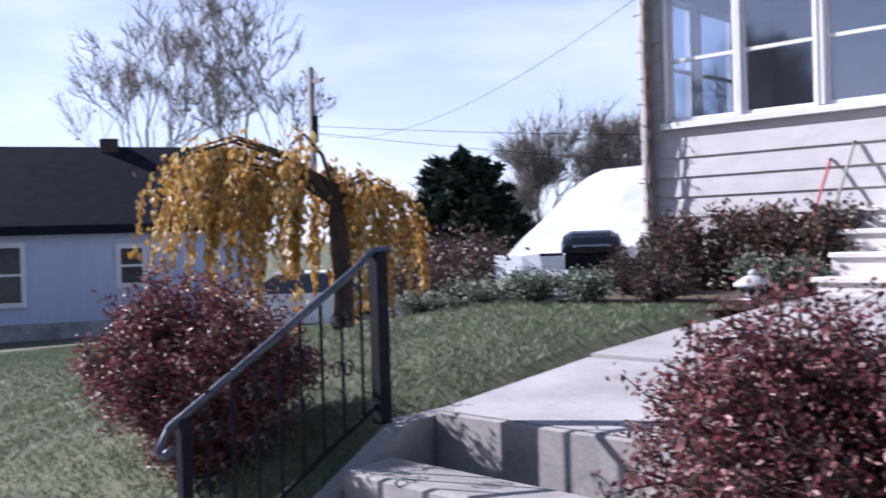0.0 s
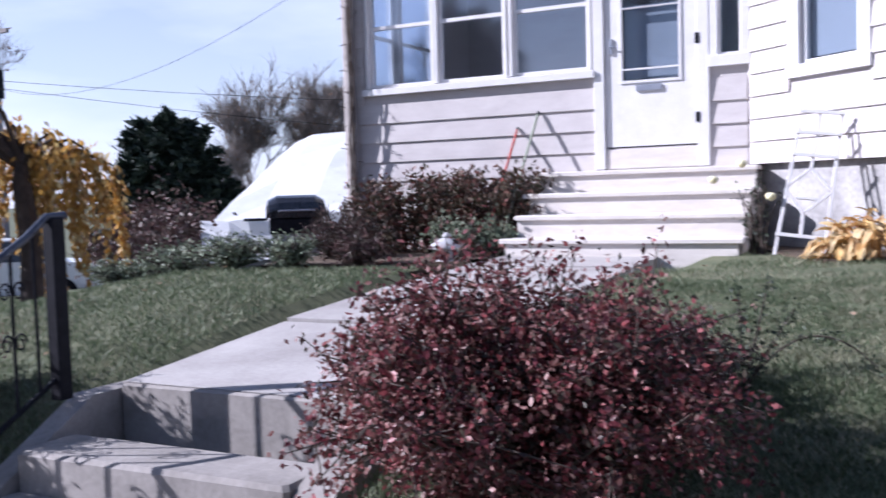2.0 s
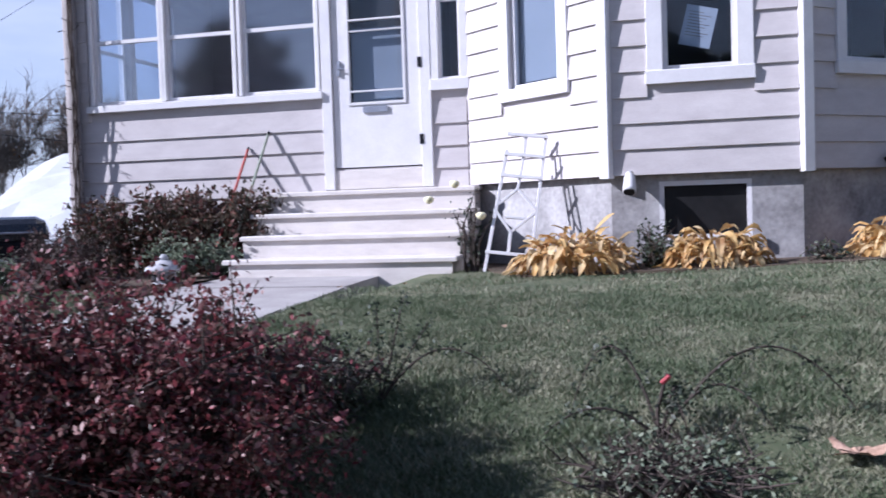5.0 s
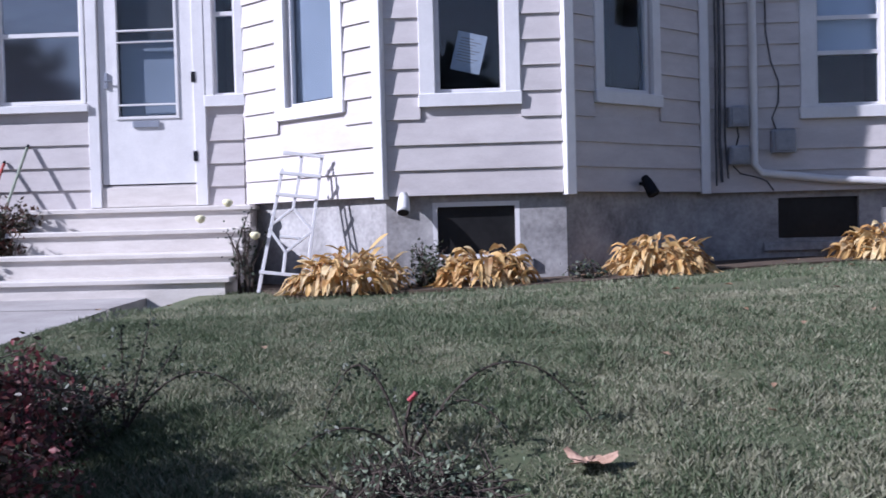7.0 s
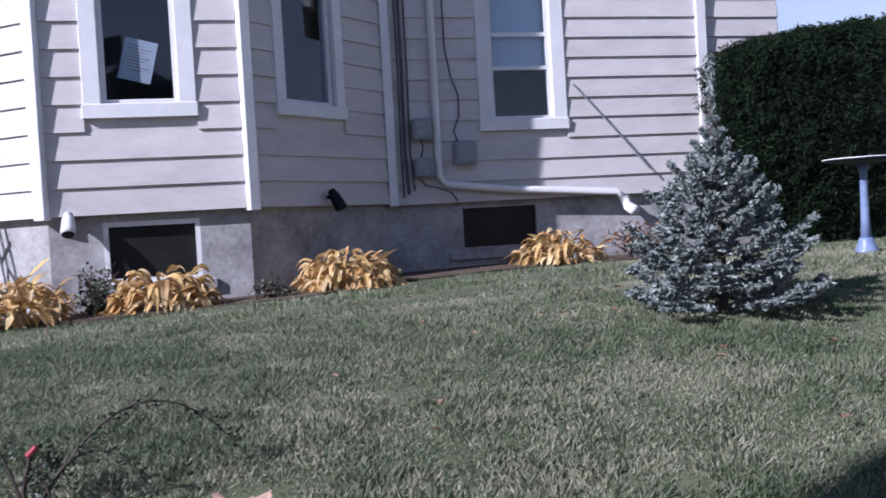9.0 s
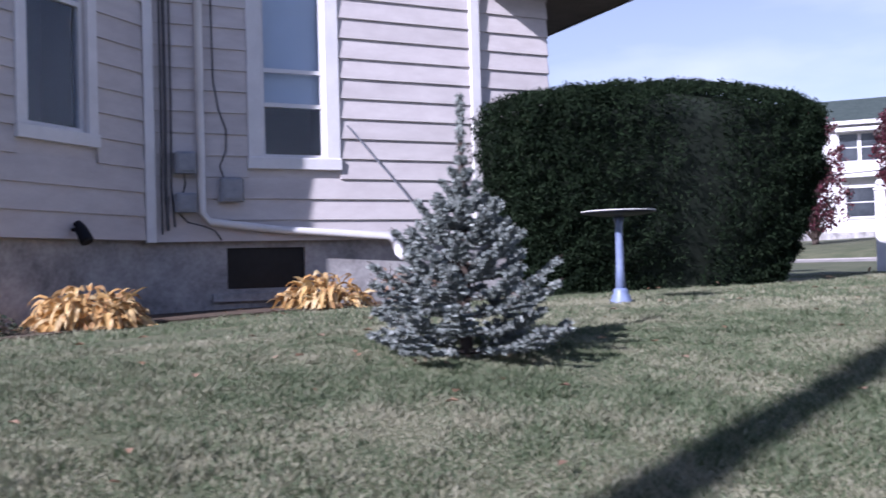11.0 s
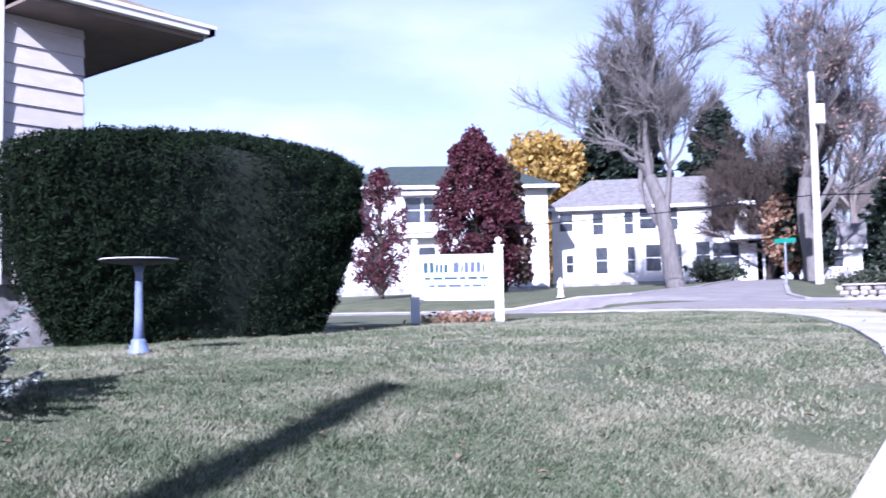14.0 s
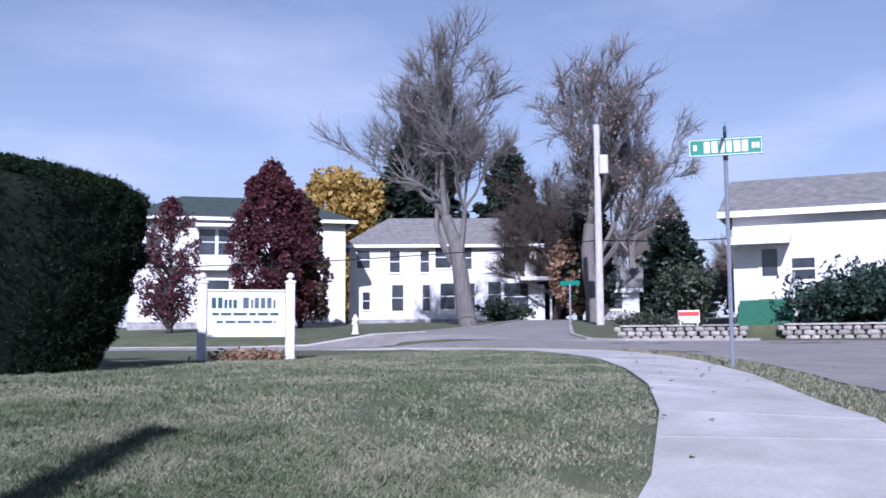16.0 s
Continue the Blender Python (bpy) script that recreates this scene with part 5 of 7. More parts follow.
def hedge(at, size, seed):
    """A clipped yew: a rounded block whose skin is made of small sprays."""
    rng = np.random.default_rng(seed)
    ob = thing("yew_hedge", "big clipped dark-green yew hedge, undercut at the foot", "hedge", at)
    a, b, h = size
    core = Shape()
    n, m = 40, 16

    def skin(u, v):
        c, s = math.cos(u), math.sin(u)
        e = 0.55
        cx, cy = math.copysign(abs(c) ** e, c), math.copysign(abs(s) ** e, s)
        w = (0.74 + 0.30 * math.sin(min(v * 1.25, 1) * math.pi * 0.5)) if v < 0.80 else 1.04 * max(0.0, 1 - ((v - 0.80) / 0.20) ** 3.0) ** 0.5
        lump = 1 + 0.035 * noise.noise(Vector((cx * 3, cy * 3, v * 4 + seed))) + 0.02 * noise.noise(Vector((cx * 9, cy * 9, v * 11)))
        return Vector((a * cx * w * lump, b * cy * w * lump, h * v * (1 + 0.035 * cx - 0.05 * max(0, -cx - 0.55) + 0.02 * noise.noise(Vector((cx * 4, cy * 4, 2))))))

    # solid core under the sprays, near-black to paint the hedge's inner shade
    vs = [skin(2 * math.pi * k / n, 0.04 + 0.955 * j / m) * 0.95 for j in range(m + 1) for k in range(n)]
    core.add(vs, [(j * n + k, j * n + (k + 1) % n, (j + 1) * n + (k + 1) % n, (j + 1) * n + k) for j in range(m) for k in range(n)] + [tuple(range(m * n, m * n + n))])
    part("shade_core", core, mat("yew_shade", (0.004, 0.008, 0.004), (0.01, 0.018, 0.009), 0.9, 6, 30, 0.3), ob, "", True)
    P = []
    for _ in range(120000):
        u = rng.uniform(0, 2 * math.pi)
        v = 1 - rng.uniform(0, 0.98) ** 1.25 if rng.random() < 0.6 else rng.uniform(0.03, 1)
        p = skin(u, v)
        out = Vector((p.x / a, p.y / b, 0.5 * (p.z / h)))
        clump = 0.07 * noise.noise(Vector((p.x * 5, p.y * 5, p.z * 5))) + 0.05 * noise.noise(Vector((p.x * 12, p.y * 12, p.z * 9)))
        P.append(tuple(p + out * (clump + rng.normal() * 0.03)))
    for _ in range(26000):
        u, r = rng.uniform(0, 2 * math.pi), math.sqrt(rng.uniform(0, 1))
        q = skin(u, 0.80 + 0.20 * (1 - r * r) ** (1 / 3))
        P.append((q.x, q.y, q.z - 0.03 + rng.normal() * 0.03))
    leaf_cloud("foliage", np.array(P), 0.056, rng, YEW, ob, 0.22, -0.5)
    tr = Shape()
    for k in range(9):
        a_ = rng.uniform(0, 6.28)
        tr.tube([(a * 0.5 * math.cos(a_), b * 0.5 * math.sin(a_), -0.05), (a * 0.6 * math.cos(a_), b * 0.6 * math.sin(a_), h * 0.3)], 0.03, 5)
    part("framework", tr, M_DBARK, ob)
    return ob


hg = hedge((10.47, 0.12, 1.20), (2.10, 0.80, 2.22), 81)
hg.rotation_euler = (0, 0, radians(3))

# ---- street side: sign, posts and far houses ----
M_SIGNW = mat("sign_white", (0.56, 0.62, 0.64), (0.64, 0.69, 0.71), 0.5, 4, 40, 0.03)
M_SIGNTEAL = mat("sign_teal", (0.012, 0.05, 0.065), (0.02, 0.07, 0.085), 0.5, 4, 40, 0)
M_SIGNGREY = mat("sign_grey", (0.05, 0.075, 0.12), (0.09, 0.12, 0.17), 0.5, 4, 40, 0)
M_GREEN = mat("road_sign_green", (0.0, 0.17, 0.12), (0.01, 0.2, 0.15), 0.4, 5, 40, 0)

sa_, sb_ = Vector((14.95, 0.93, 0)), Vector((15.72, -0.02, 0))
sign = thing("yard_sign", "white business sign board between two posts", "sign", (0, 0, 0))
u_ = (sb_ - sa_).normalized()
for p, hgt in ((sa_, 1.10), (sb_, 1.10)):
    z = lz(p.x, p.y)
    m_ = Matrix.Translation((p.x, p.y, z)) @ Matrix.Rotation(math.atan2(u_.y, u_.x), 4, "Z")
    part("post", Shape().bevel_box(-0.065, -0.065, -0.05, 0.065, 0.065, hgt, 0.01, m_), M_TRIM, sign)
    part("cap", Shape().bevel_box(-0.08, -0.08, hgt, 0.08, 0.08, hgt + 0.03, 0.01, m_).lathe([(0.03, hgt + 0.03), (0.025, hgt + 0.05), (0.055, hgt + 0.085), (0.05, hgt + 0.12), (0.02, hgt + 0.145)], 12, (p.x, p.y, z)), M_TRIM, sign)
L_ = (sb_ - sa_).length
zc = lz(15.3, 0.45)
ms_ = Matrix.Translation((sa_.x, sa_.y, zc)) @ Matrix.Rotation(math.atan2(u_.y, u_.x), 4, "Z")
part("board", Shape().bevel_box(0.07, -0.03, 0.36, L_ - 0.07, 0.03, 0.98, 0.006, ms_), M_SIGNW, sign)
for z_ in (0.335, 0.981):
    part("rail", Shape().bevel_box(0.07, -0.045, z_, L_ - 0.07, 0.045, z_ + 0.024, 0.004, ms_), M_TRIM, sign)
x_ = 0.13
for wd, col in ((0.06, 0), (0.06, 0), (0.04, 0), (0.04, 0), (0.05, 0), (None, 0), (0.08, 1), (0.03, 1), (0.06, 1), (0.06, 1), (0.06, 1), (0.03, 1)):
    if wd is None:
        x_ += 0.06
        continue
    wd *= 1.25
    part("letter_bar", Shape().box(x_, -0.034, 0.74, x_ + wd * 0.8, -0.0305, 0.74 + (0.15 if wd > 0.07 else 0.12), ms_), M_SIGNTEAL if col == 0 else M_SIGNGREY, sign)
    x_ += wd + 0.012
for z_, a_, b_ in ((0.64, 0.14, L_ - 0.16), (0.53, 0.2, L_ - 0.2)):
    q_ = a_
    k_ = 0
    while q_ < b_:
        w_ = 0.09 + 0.05 * ((k_ * 7) % 3)
        part("text_bar", Shape().box(q_, -0.034, z_, min(q_ + w_, b_), -0.0305, z_ + 0.035, ms_), M_SIGNTEAL if z_ > 0.6 else M_SIGNGREY, sign)
        q_ += w_ + 0.03
        k_ += 1
rl = np.random.default_rng(91)
tagged(leaf_cloud("leaf_pile", np.c_[15.35 + rl.normal(size=500) * 0.28, 0.42 + rl.normal(size=500) * 0.25, lz(15.3, 0.4) + 0.03 + np.abs(rl.normal(size=500)) * 0.05], 0.09, rl, BROWNLEAF), "brown leaves heaped under the yard sign", "leaves", kind="stuff")

spx, spy = 17.75, -5.78
post = thing("street_sign", "green street-name blade on a steel post", "street sign", (spx, spy, lz(spx, spy)))
part("pole", Shape().tube([(0, 0, -0.1), (0, 0, 2.82)], 0.029, 12), M_STEEL, post, "", True)
bl_d = Vector((0.18, -0.86, 0)).normalized()
mb_ = Matrix.Translation((0, 0, 2.85)) @ Matrix.Scale(1.12, 4) @ Matrix.Rotation(math.atan2(bl_d.y, bl_d.x), 4, "Z")
part("blade", Shape().bevel_box(-0.43, -0.006, 0.0, 0.43, 0.006, 0.22, 0.004, mb_), M_GREEN, post)
bd = Shape()
for b in ((-0.425, 0.425, 0.008, 0.018), (-0.425, 0.425, 0.2, 0.21), (-0.425, -0.415, 0.018, 0.2), (0.415, 0.425, 0.018, 0.2)):
    bd.box(b[0], -0.009, b[2], b[1], -0.0062, b[3], mb_)
part("border", bd, M_TRIM, post)
for x_, w_, h_ in ((-0.375, 0.04, 0.07), (-0.25, 0.07, 0.14), (-0.16, 0.07, 0.14), (-0.07, 0.06, 0.14), (0.015, 0.06, 0.14), (0.1, 0.075, 0.14), (0.195, 0.07, 0.14), (0.31, 0.035, 0.07), (0.355, 0.04, 0.07)):
    part("letter_bar", Shape().box(x_, -0.009, 0.11 - h_ / 2, x_ + w_, -0.0062, 0.11 + h_ / 2, mb_), M_TRIM, post)
part("bracket", Shape().bevel_box(-0.03, -0.03, -0.06, 0.03, 0.03, 0.0, 0.006, mb_), M_IRON, post)
part("top_bracket", Shape().bevel_box(-0.02, -0.012, 0.22, 0.02, 0.012, 0.36, 0.004, mb_), M_IRON, post)
cross = Shape().bevel_box(-0.006, -0.33, 0.23, 0.006, 0.33, 0.34, 0.003, mb_)
part("cross_blade", cross, M_GREEN, post, "second blade seen edge-on")


def far_window(parent, m, u, z, w, h, name="window"):
    win = new(name)
    win.parent = parent
    part("frame", Shape().box(u - w / 2 - 0.12, 0.0, z - 0.12, u - w / 2, 0.06, z + h + 0.12, m).box(u + w / 2, 0.0, z - 0.12, u + w / 2 + 0.12, 0.06, z + h + 0.12, m).box(u - w / 2, 0.0, z - 0.12, u + w / 2, 0.08, z, m).box(u - w / 2, 0.0, z + h, u + w / 2, 0.06, z + h + 0.12, m).box(u - w / 2, 0.012, z + h / 2 - 0.03, u + w / 2, 0.03, z + h / 2 + 0.03, m), M_TRIM, win)
    part("pane", Shape().box(u - w / 2, 0.001, z, u + w / 2, 0.011, z + h, m), M_FARGLASS, win)


def far_house(name, label, p0, p1, depth, z0, ze, zr, wallmat, roofmat, wins, over=0.4, hip=0.0, side=(), fascia=None):
    """A house seen from the street: front from p0 to p1, roof with its ridge along the front (hip: how far the ridge ends stand in)."""
    ob = thing(name, label, "house")
    m, L = frame_of(p0, p1)
    part("wall", Shape().box(0, -depth, z0 - 0.6, L, 0, ze, m), wallmat, ob)
    part("foundation", Shape().box(-0.02, -depth - 0.02, z0 - 0.8, L + 0.02, 0.02, z0 + 0.3, m), M_CONC, ob)
    o = over
    r = Shape()
    v = [(-o, o, ze), (L + o, o, ze), (L + o, -depth - o, ze), (-o, -depth - o, ze), (hip - (0 if hip else o), -depth / 2, zr), (L - hip + (0 if hip else o), -depth / 2, zr)]
    r.add([m @ Vector(p) for p in v], [(0, 1, 5, 4), (2, 3, 4, 5), (1, 2, 5), (3, 0, 4), (0, 3, 2, 1)])
    part("roof", r, roofmat, ob)
    part("fascia", Shape().box(-o, o - 0.05, ze - 0.2, L + o, o, ze + 0.02, m).box(-o, -depth - o, ze - 0.2, -o + 0.05, o - 0.05, ze + 0.02, m).box(L + o - 0.05, -depth - o, ze - 0.2, L + o, o - 0.05, ze + 0.02, m), fascia or M_TRIM, ob)
    if not hip:
        for x in (0, L):
            g = Shape().add([m @ Vector(p) for p in ((x, 0, ze), (x, -depth, ze), (x, -depth / 2, zr - 0.15))], [(0, 1, 2)])
            part("gable", g, wallmat, ob)
    for u, z, w, h in wins:
        far_window(ob, m, u, z, w, h)
    ms, _ = frame_of(p1, tuple((m @ Vector((L, -depth, 0)))[:2]))
    for u, z, w, h in side:
        far_window(ob, ms, u, z, w, h)
    ml, _ = frame_of(tuple((m @ Vector((0, -depth, 0)))[:2]), p0)
    return ob, m, ml


# two-storey house behind the red trees
o1, m1, _ = far_house("white_house", "white two-storey house with a dark green hipped roof", (47.6, 36.1), (56.5, 26.2), 10, 2.7, 9.5, 11.6, M_WHITEWALL, M_GREENROOF, [(1.4, 6.6, 0.9, 1.8), (4.6, 7.2, 1.0, 1.6), (5.8, 7.2, 1.0, 1.6), (5.2, 3.9, 1.6, 1.7), (11.4, 6.6, 0.9, 1.9), (2.0, 3.6, 0.9, 1.8)], 0.7, 3.0, [(1.3, 6.6, 0.9, 1.9)])
part("bay_apron", Shape().bevel_box(4.0, 0.0, 6.2, 6.4, 0.7, 6.9, 0.03, m1), M_TRIM, o1)
part("bay_cornice", Shape().bevel_box(3.9, 0.0, 8.9, 6.5, 0.85, 9.1, 0.03, m1), M_TRIM, o1)
# long white house behind the big bare tree
o2, m2, _ = far_house("white_house", "long white two-storey house with a grey roof", (61.2, 29.0), (67.4, 17.4), 9, 3.0, 8.5, 11.0, M_WHITEWALL, M_GSHINGLE, [(1.0, 6.9, 0.9, 1.2), (3.2, 6.6, 0.7, 1.5), (3.4, 3.9, 0.8, 1.8), (5.3, 6.6, 0.6, 1.5), (5.4, 3.9, 0.5, 1.8), (6.6, 6.9, 1.1, 1.5), (6.9, 4.0, 1.0, 1.8), (8.2, 6.8, 0.8, 1.6), (8.4, 4.0, 0.8, 1.8), (10.2, 4.1, 0.9, 1.8), (11.6, 6.6, 1.5, 1.8), (11.7, 3.9, 1.7, 1.9), (1.2, 4.0, 0.5, 1.2)], 0.5, 2.5)
part("entrance_porch", Shape().box(11.9, 0.0, 5.9, 14.2, 1.6, 6.15, m2).box(13.9, 1.3, 3.0, 14.05, 1.45, 5.9, m2).box(12.6, 0.01, 3.1, 13.7, 0.08, 5.7, m2), M_TRIM, o2)
# house with the green steps
o3, m3, _ = far_house("white_house", "low white house with grey shingles and green steps", (39.9, -1.5), (40.9, -14.0), 8, 2.15, 6.2, 8.0, M_WHITEWALL, M_GSHINGLE, [(2.35, 3.75, 0.75, 0.75), (5.5, 3.3, 0.9, 1.4), (8.5, 3.3, 0.9, 1.4)], 0.45, 0.0)
part("door", Shape().box(0.85, 0.0, 3.1, 1.65, 0.05, 5.0, m3), M_TRIM, o3)
part("door_glass", Shape().box(0.98, 0.051, 3.9, 1.5, 0.06, 4.85, m3), M_FARGLASS, o3)
part("awning", Shape().add([m3 @ Vector(p) for p in ((-0.1, 0.0, 5.35), (2.0, 0.0, 5.35), (2.0, 1.2, 5.1), (-0.1, 1.2, 5.1), (-0.1, 0.0, 5.2), (2.0, 0.0, 5.2), (2.0, 1.2, 4.95), (-0.1, 1.2, 4.95))], [(0, 1, 2, 3), (4, 7, 6, 5), (3, 2, 6, 7), (0, 3, 7, 4), (1, 5, 6, 2)]), M_TRIM, o3)
gst = thing("outdoor_steps", "steps covered in bright green outdoor carpet", "steps")
for k in range(5):
    part("step", Shape().bevel_box(0.2, 0.05 + 0.3 * k, 1.9, 2.0, 0.35 + 0.3 * k, 3.05 - 0.19 * k, 0.02, m3), mat("green_carpet", (0.02, 0.10, 0.06), (0.035, 0.14, 0.09), 0.9, 6, 40, 0.1) if k == 0 else bpy.data.materials["green_carpet"], gst)
part("handrail", Shape().tube([m3 @ Vector((2.05, 0.1, 4.0)), m3 @ Vector((2.05, 1.6, 3.1)), m3 @ Vector((2.05, 1.6, 2.0))], 0.03, 6), M_STEEL, gst)
# shed, far left houses
far_house("garden_shed", "small white gabled shed", (57.0, 9.3), (57.6, 7.2), 3, 3.0, 4.6, 5.9, M_WHITEWALL, M_GSHINGLE, [(1.0, 3.5, 0.5, 1.0)], 0.25)
o4, m4, _ = far_house("neighbour_house", "pale blue-grey house with a dark roof", (-25.2, -9.0), (-17.9, 5.6), 7, -0.4, 2.2, 4.45, M_BLUEWALL, M_DSHINGLE, [(13.25, 0.78, 0.5, 0.85), (10.3, 0.42, 0.9, 1.3)], 0.3, fascia=M_DSHINGLE)
part("chimney", Shape().bevel_box(12.6, -3.7, 4.1, 13.1, -3.2, 4.65, 0.02, m4), M_DBARK, o4)

# stone retaining wall, stone by stone
rw = tagged(new("retaining_wall"), "low wall of rough field stones", "wall", kind="structure")
rs_ = random.Random(17)
st_mesh = []
for k in range(6):
    s_ = Shape()
    n_ = 8
    for zq, rq_ in ((0, 0.85), (0.35, 1.0), (0.75, 0.98), (1, 0.8)):
        s_.v += [(0.5 * rq_ * math.copysign(abs(math.cos(a)) ** 0.6, math.cos(a)) * rs_.uniform(0.9, 1.05), 0.5 * rq_ * math.copysign(abs(math.sin(a)) ** 0.6, math.sin(a)), zq) for a in [2 * math.pi * i / n_ for i in range(n_)]]
    s_.f = [(j * n_ + i, j * n_ + (i + 1) % n_, (j + 1) * n_ + (i + 1) % n_, (j + 1) * n_ + i) for j in range(3) for i in range(n_)] + [tuple(range(3 * n_, 4 * n_))]
    me_ = s_.mesh("stone")
    me_.materials.append(M_STONE)
    st_mesh.append(me_)
for (a, b) in (((34.4, 1.0), (34.7, -1.3)), ((34.75, -1.5), (34.85, -2.6)), ((34.95, -3.9), (35.4, -11.5))):
    A, B = Vector((*a, 0)), Vector((*b, 0))
    Ld = (B - A).length
    d_ = (B - A).normalized()
    for row in range(3):
        s = -0.1 * row
        while s < Ld:
            w = rs_.uniform(0.22, 0.42)
            p = A + d_ * (s + w / 2)
            ob = new("stone", rs_.choice(st_mesh))
            ob.parent = rw
            ob.location = (p.x, p.y, 1.63 + 0.15 * row)
            ob.scale = (w * 0.96, 0.34, 0.145)
            ob.rotation_euler = (0, 0, math.atan2(d_.y, d_.x))
            s += w
    c_ = Shape()
    cm_, cl_ = frame_of(a, b)
    c_.bevel_box(0, -0.25, 2.08, cl_, 0.2, 2.13, 0.02, cm_)
    part("coping", c_, M_STONE, rw)
bk = Shape()
bk.box(35.1, -12, 1.2, 40.5, 1.2, 2.1)
tagged(part("raised_yard", bk, M_GROUND), "raised grassy yard behind the stone wall", "lawn", kind="structure")

# hydrant, mail posts, small sign
hy = thing("fire_hydrant", "white and yellow fire hydrant by the street", "hydrant", (36.2, 12.2, lz(36.2, 12.2)))
part("barrel", Shape().lathe([(0.16, 0), (0.16, 0.05), (0.11, 0.07), (0.11, 0.5), (0.14, 0.52), (0.13, 0.62), (0.06, 0.72), (0.03, 0.78)], 14), mat("hydrant_paint", (0.75, 0.68, 0.5), (0.82, 0.78, 0.66), 0.5), hy, "", True)
part("nozzle", Shape().tube([(-0.19, 0, 0.42), (0.19, 0, 0.42)], 0.055, 10), M_TRIM, hy)
ps = thing("notice_board", "small red and white yard sign", "sign", (36.8, -0.6, 2.1))
part("panel", Shape().bevel_box(-0.02, -0.36, 0.12, 0.02, 0.36, 0.55, 0.01), M_TRIM, ps)
part("band", Shape().box(-0.026, -0.34, 0.36, -0.021, 0.34, 0.5), mat("red_band", (0.5, 0.06, 0.05), None, 0.5), ps)
part("leg", Shape().box(-0.015, -0.3, 0, 0.015, -0.26, 0.12), M_TRIM, ps)
part("leg", Shape().box(-0.015, 0.26, 0, 0.015, 0.3, 0.12), M_TRIM, ps)
ss = thing("street_sign", "small green street sign across the road", "street sign", (42.0, 5.5, lz(42, 5.5)))
part("pole", Shape().tube([(0, 0, 0), (0, 0, 1.75)], 0.035, 8), M_STEEL, ss)
part("blade", Shape().bevel_box(-0.02, -0.42, 1.72, 0.02, 0.42, 1.9, 0.005), M_GREEN, ss)


def pole(at, top, r, label, arm=True, turn=0.0):
    p = thing("utility_pole", label, "utility pole", at)
    part("shaft", Shape().tube([(0, 0, -0.2), (0, 0, top)], [r, r * 0.72], 12), M_PBARK if "pale" in label else M_WOODPOLE, p, "", True)
    if arm:
        part("crossarm", Shape().box(-0.9, -0.05, top - 0.35, 0.9, 0.05, top - 0.22, Matrix.Rotation(turn, 4, "Z")), M_WOODPOLE, p)
    return p


pl = pole((44.3, 5.0, lz(44.3, 5)), 8.7, 0.17, "tall pale utility pole with a transformer", False)
part("transformer", Shape().tube([(-0.1, -0.32, 6.5), (-0.1, -0.32, 7.3)], 0.2, 12), M_ROOM, pl, "grey transformer can")
p2 = pole((-20.8, 9.8, lz(-20.8, 9.8)), 7.5, 0.14, "dark weathered utility pole with a short arm", False)
part("crossarm", Shape().box(-0.1, -0.05, 7.0, 0.55, 0.05, 7.12), M_WOODPOLE, p2)
part("fuse_gear", Shape().tube([(0.14, 0, 5.2), (0.14, 0, 6.0)], 0.1, 8), M_IRON, p2)
# the pole behind the camera, whose shadow lies across the lawn
pole((-2.2, -9.31, lz(-2.2, -9.31)), 8.15, 0.15, "utility pole at the kerb casting a long shadow", False)


def wire(name, a, b, sag, label, r=0.007):
    a, b = Vector(a), Vector(b)
    pts = [a.lerp(b, t) - Vector((0, 0, sag * 4 * t * (1 - t))) for t in np.linspace(0, 1, 18)]
    tagged(part(name, Shape().tube(pts, r, 4), M_IRON), label, "cable")


wire("overhead_wire", (-20.8, 9.8, 5.0), (-2.9, 1.5, 5.0), 0.9, "overhead wire sagging from pole to house", 0.004)
wire("overhead_wire", (-20.8, 9.8, 5.2), (6, 40, 6.0), 0.9, "overhead wire sagging between poles")
wire("overhead_wire", (-20.8, 9.8, 5.0), (3, 45, 4.0), 1.0, "overhead wire sagging between poles")
wire("overhead_wire", (44.3, 5.0, 6.0), (62, -6, 8.5), 0.5, "overhead wire sagging between poles", 0.025)
wire("overhead_wire", (44.3, 5.0, 6.0), (20, 46, 6.0), 1.2, "overhead wire sagging between poles", 0.02)

# ---- trees ----
M_GBARK = mat("grey_tree_bark", (0.085, 0.078, 0.076), (0.18, 0.165, 0.16), 0.9, 4, 30, 0.4, stretch=(2, 2, 0.5))


def thin_twigs(name, pos, along_, length, width, rng, material, parent):
    """Fine straight twigs, each one long thin triangle."""
    k = len(pos)
    d = along_ + rng.normal(size=(k, 3)) * 0.55 + np.array([0, 0, 0.15])
    d /= np.linalg.norm(d, axis=1, keepdims=True)
    side = np.cross(d, rand_dirs(rng, k))
    side /= np.linalg.norm(side, axis=1, keepdims=True) + 1e-9
    ln_ = length * rng.uniform(0.4, 1.3, (k, 1))
    v = np.empty((k, 3, 3), np.float32)
    v[:, 0], v[:, 1], v[:, 2] = pos - side * width / 2, pos + side * width / 2, pos + d * ln_
    me = bpy.data.meshes.new(name)
    me.vertices.add(3 * k)
    me.vertices.foreach_set("co", v.ravel())
    me.loops.add(3 * k)
    me.loops.foreach_set("vertex_index", np.arange(3 * k, dtype=np.int32))
    me.polygons.add(k)
    me.polygons.foreach_set("loop_start", np.arange(0, 3 * k, 3, dtype=np.int32))
    me.update(calc_edges=True)
    me.materials.append(material)
    ob = new(name, me)
    ob.parent = parent
    return ob


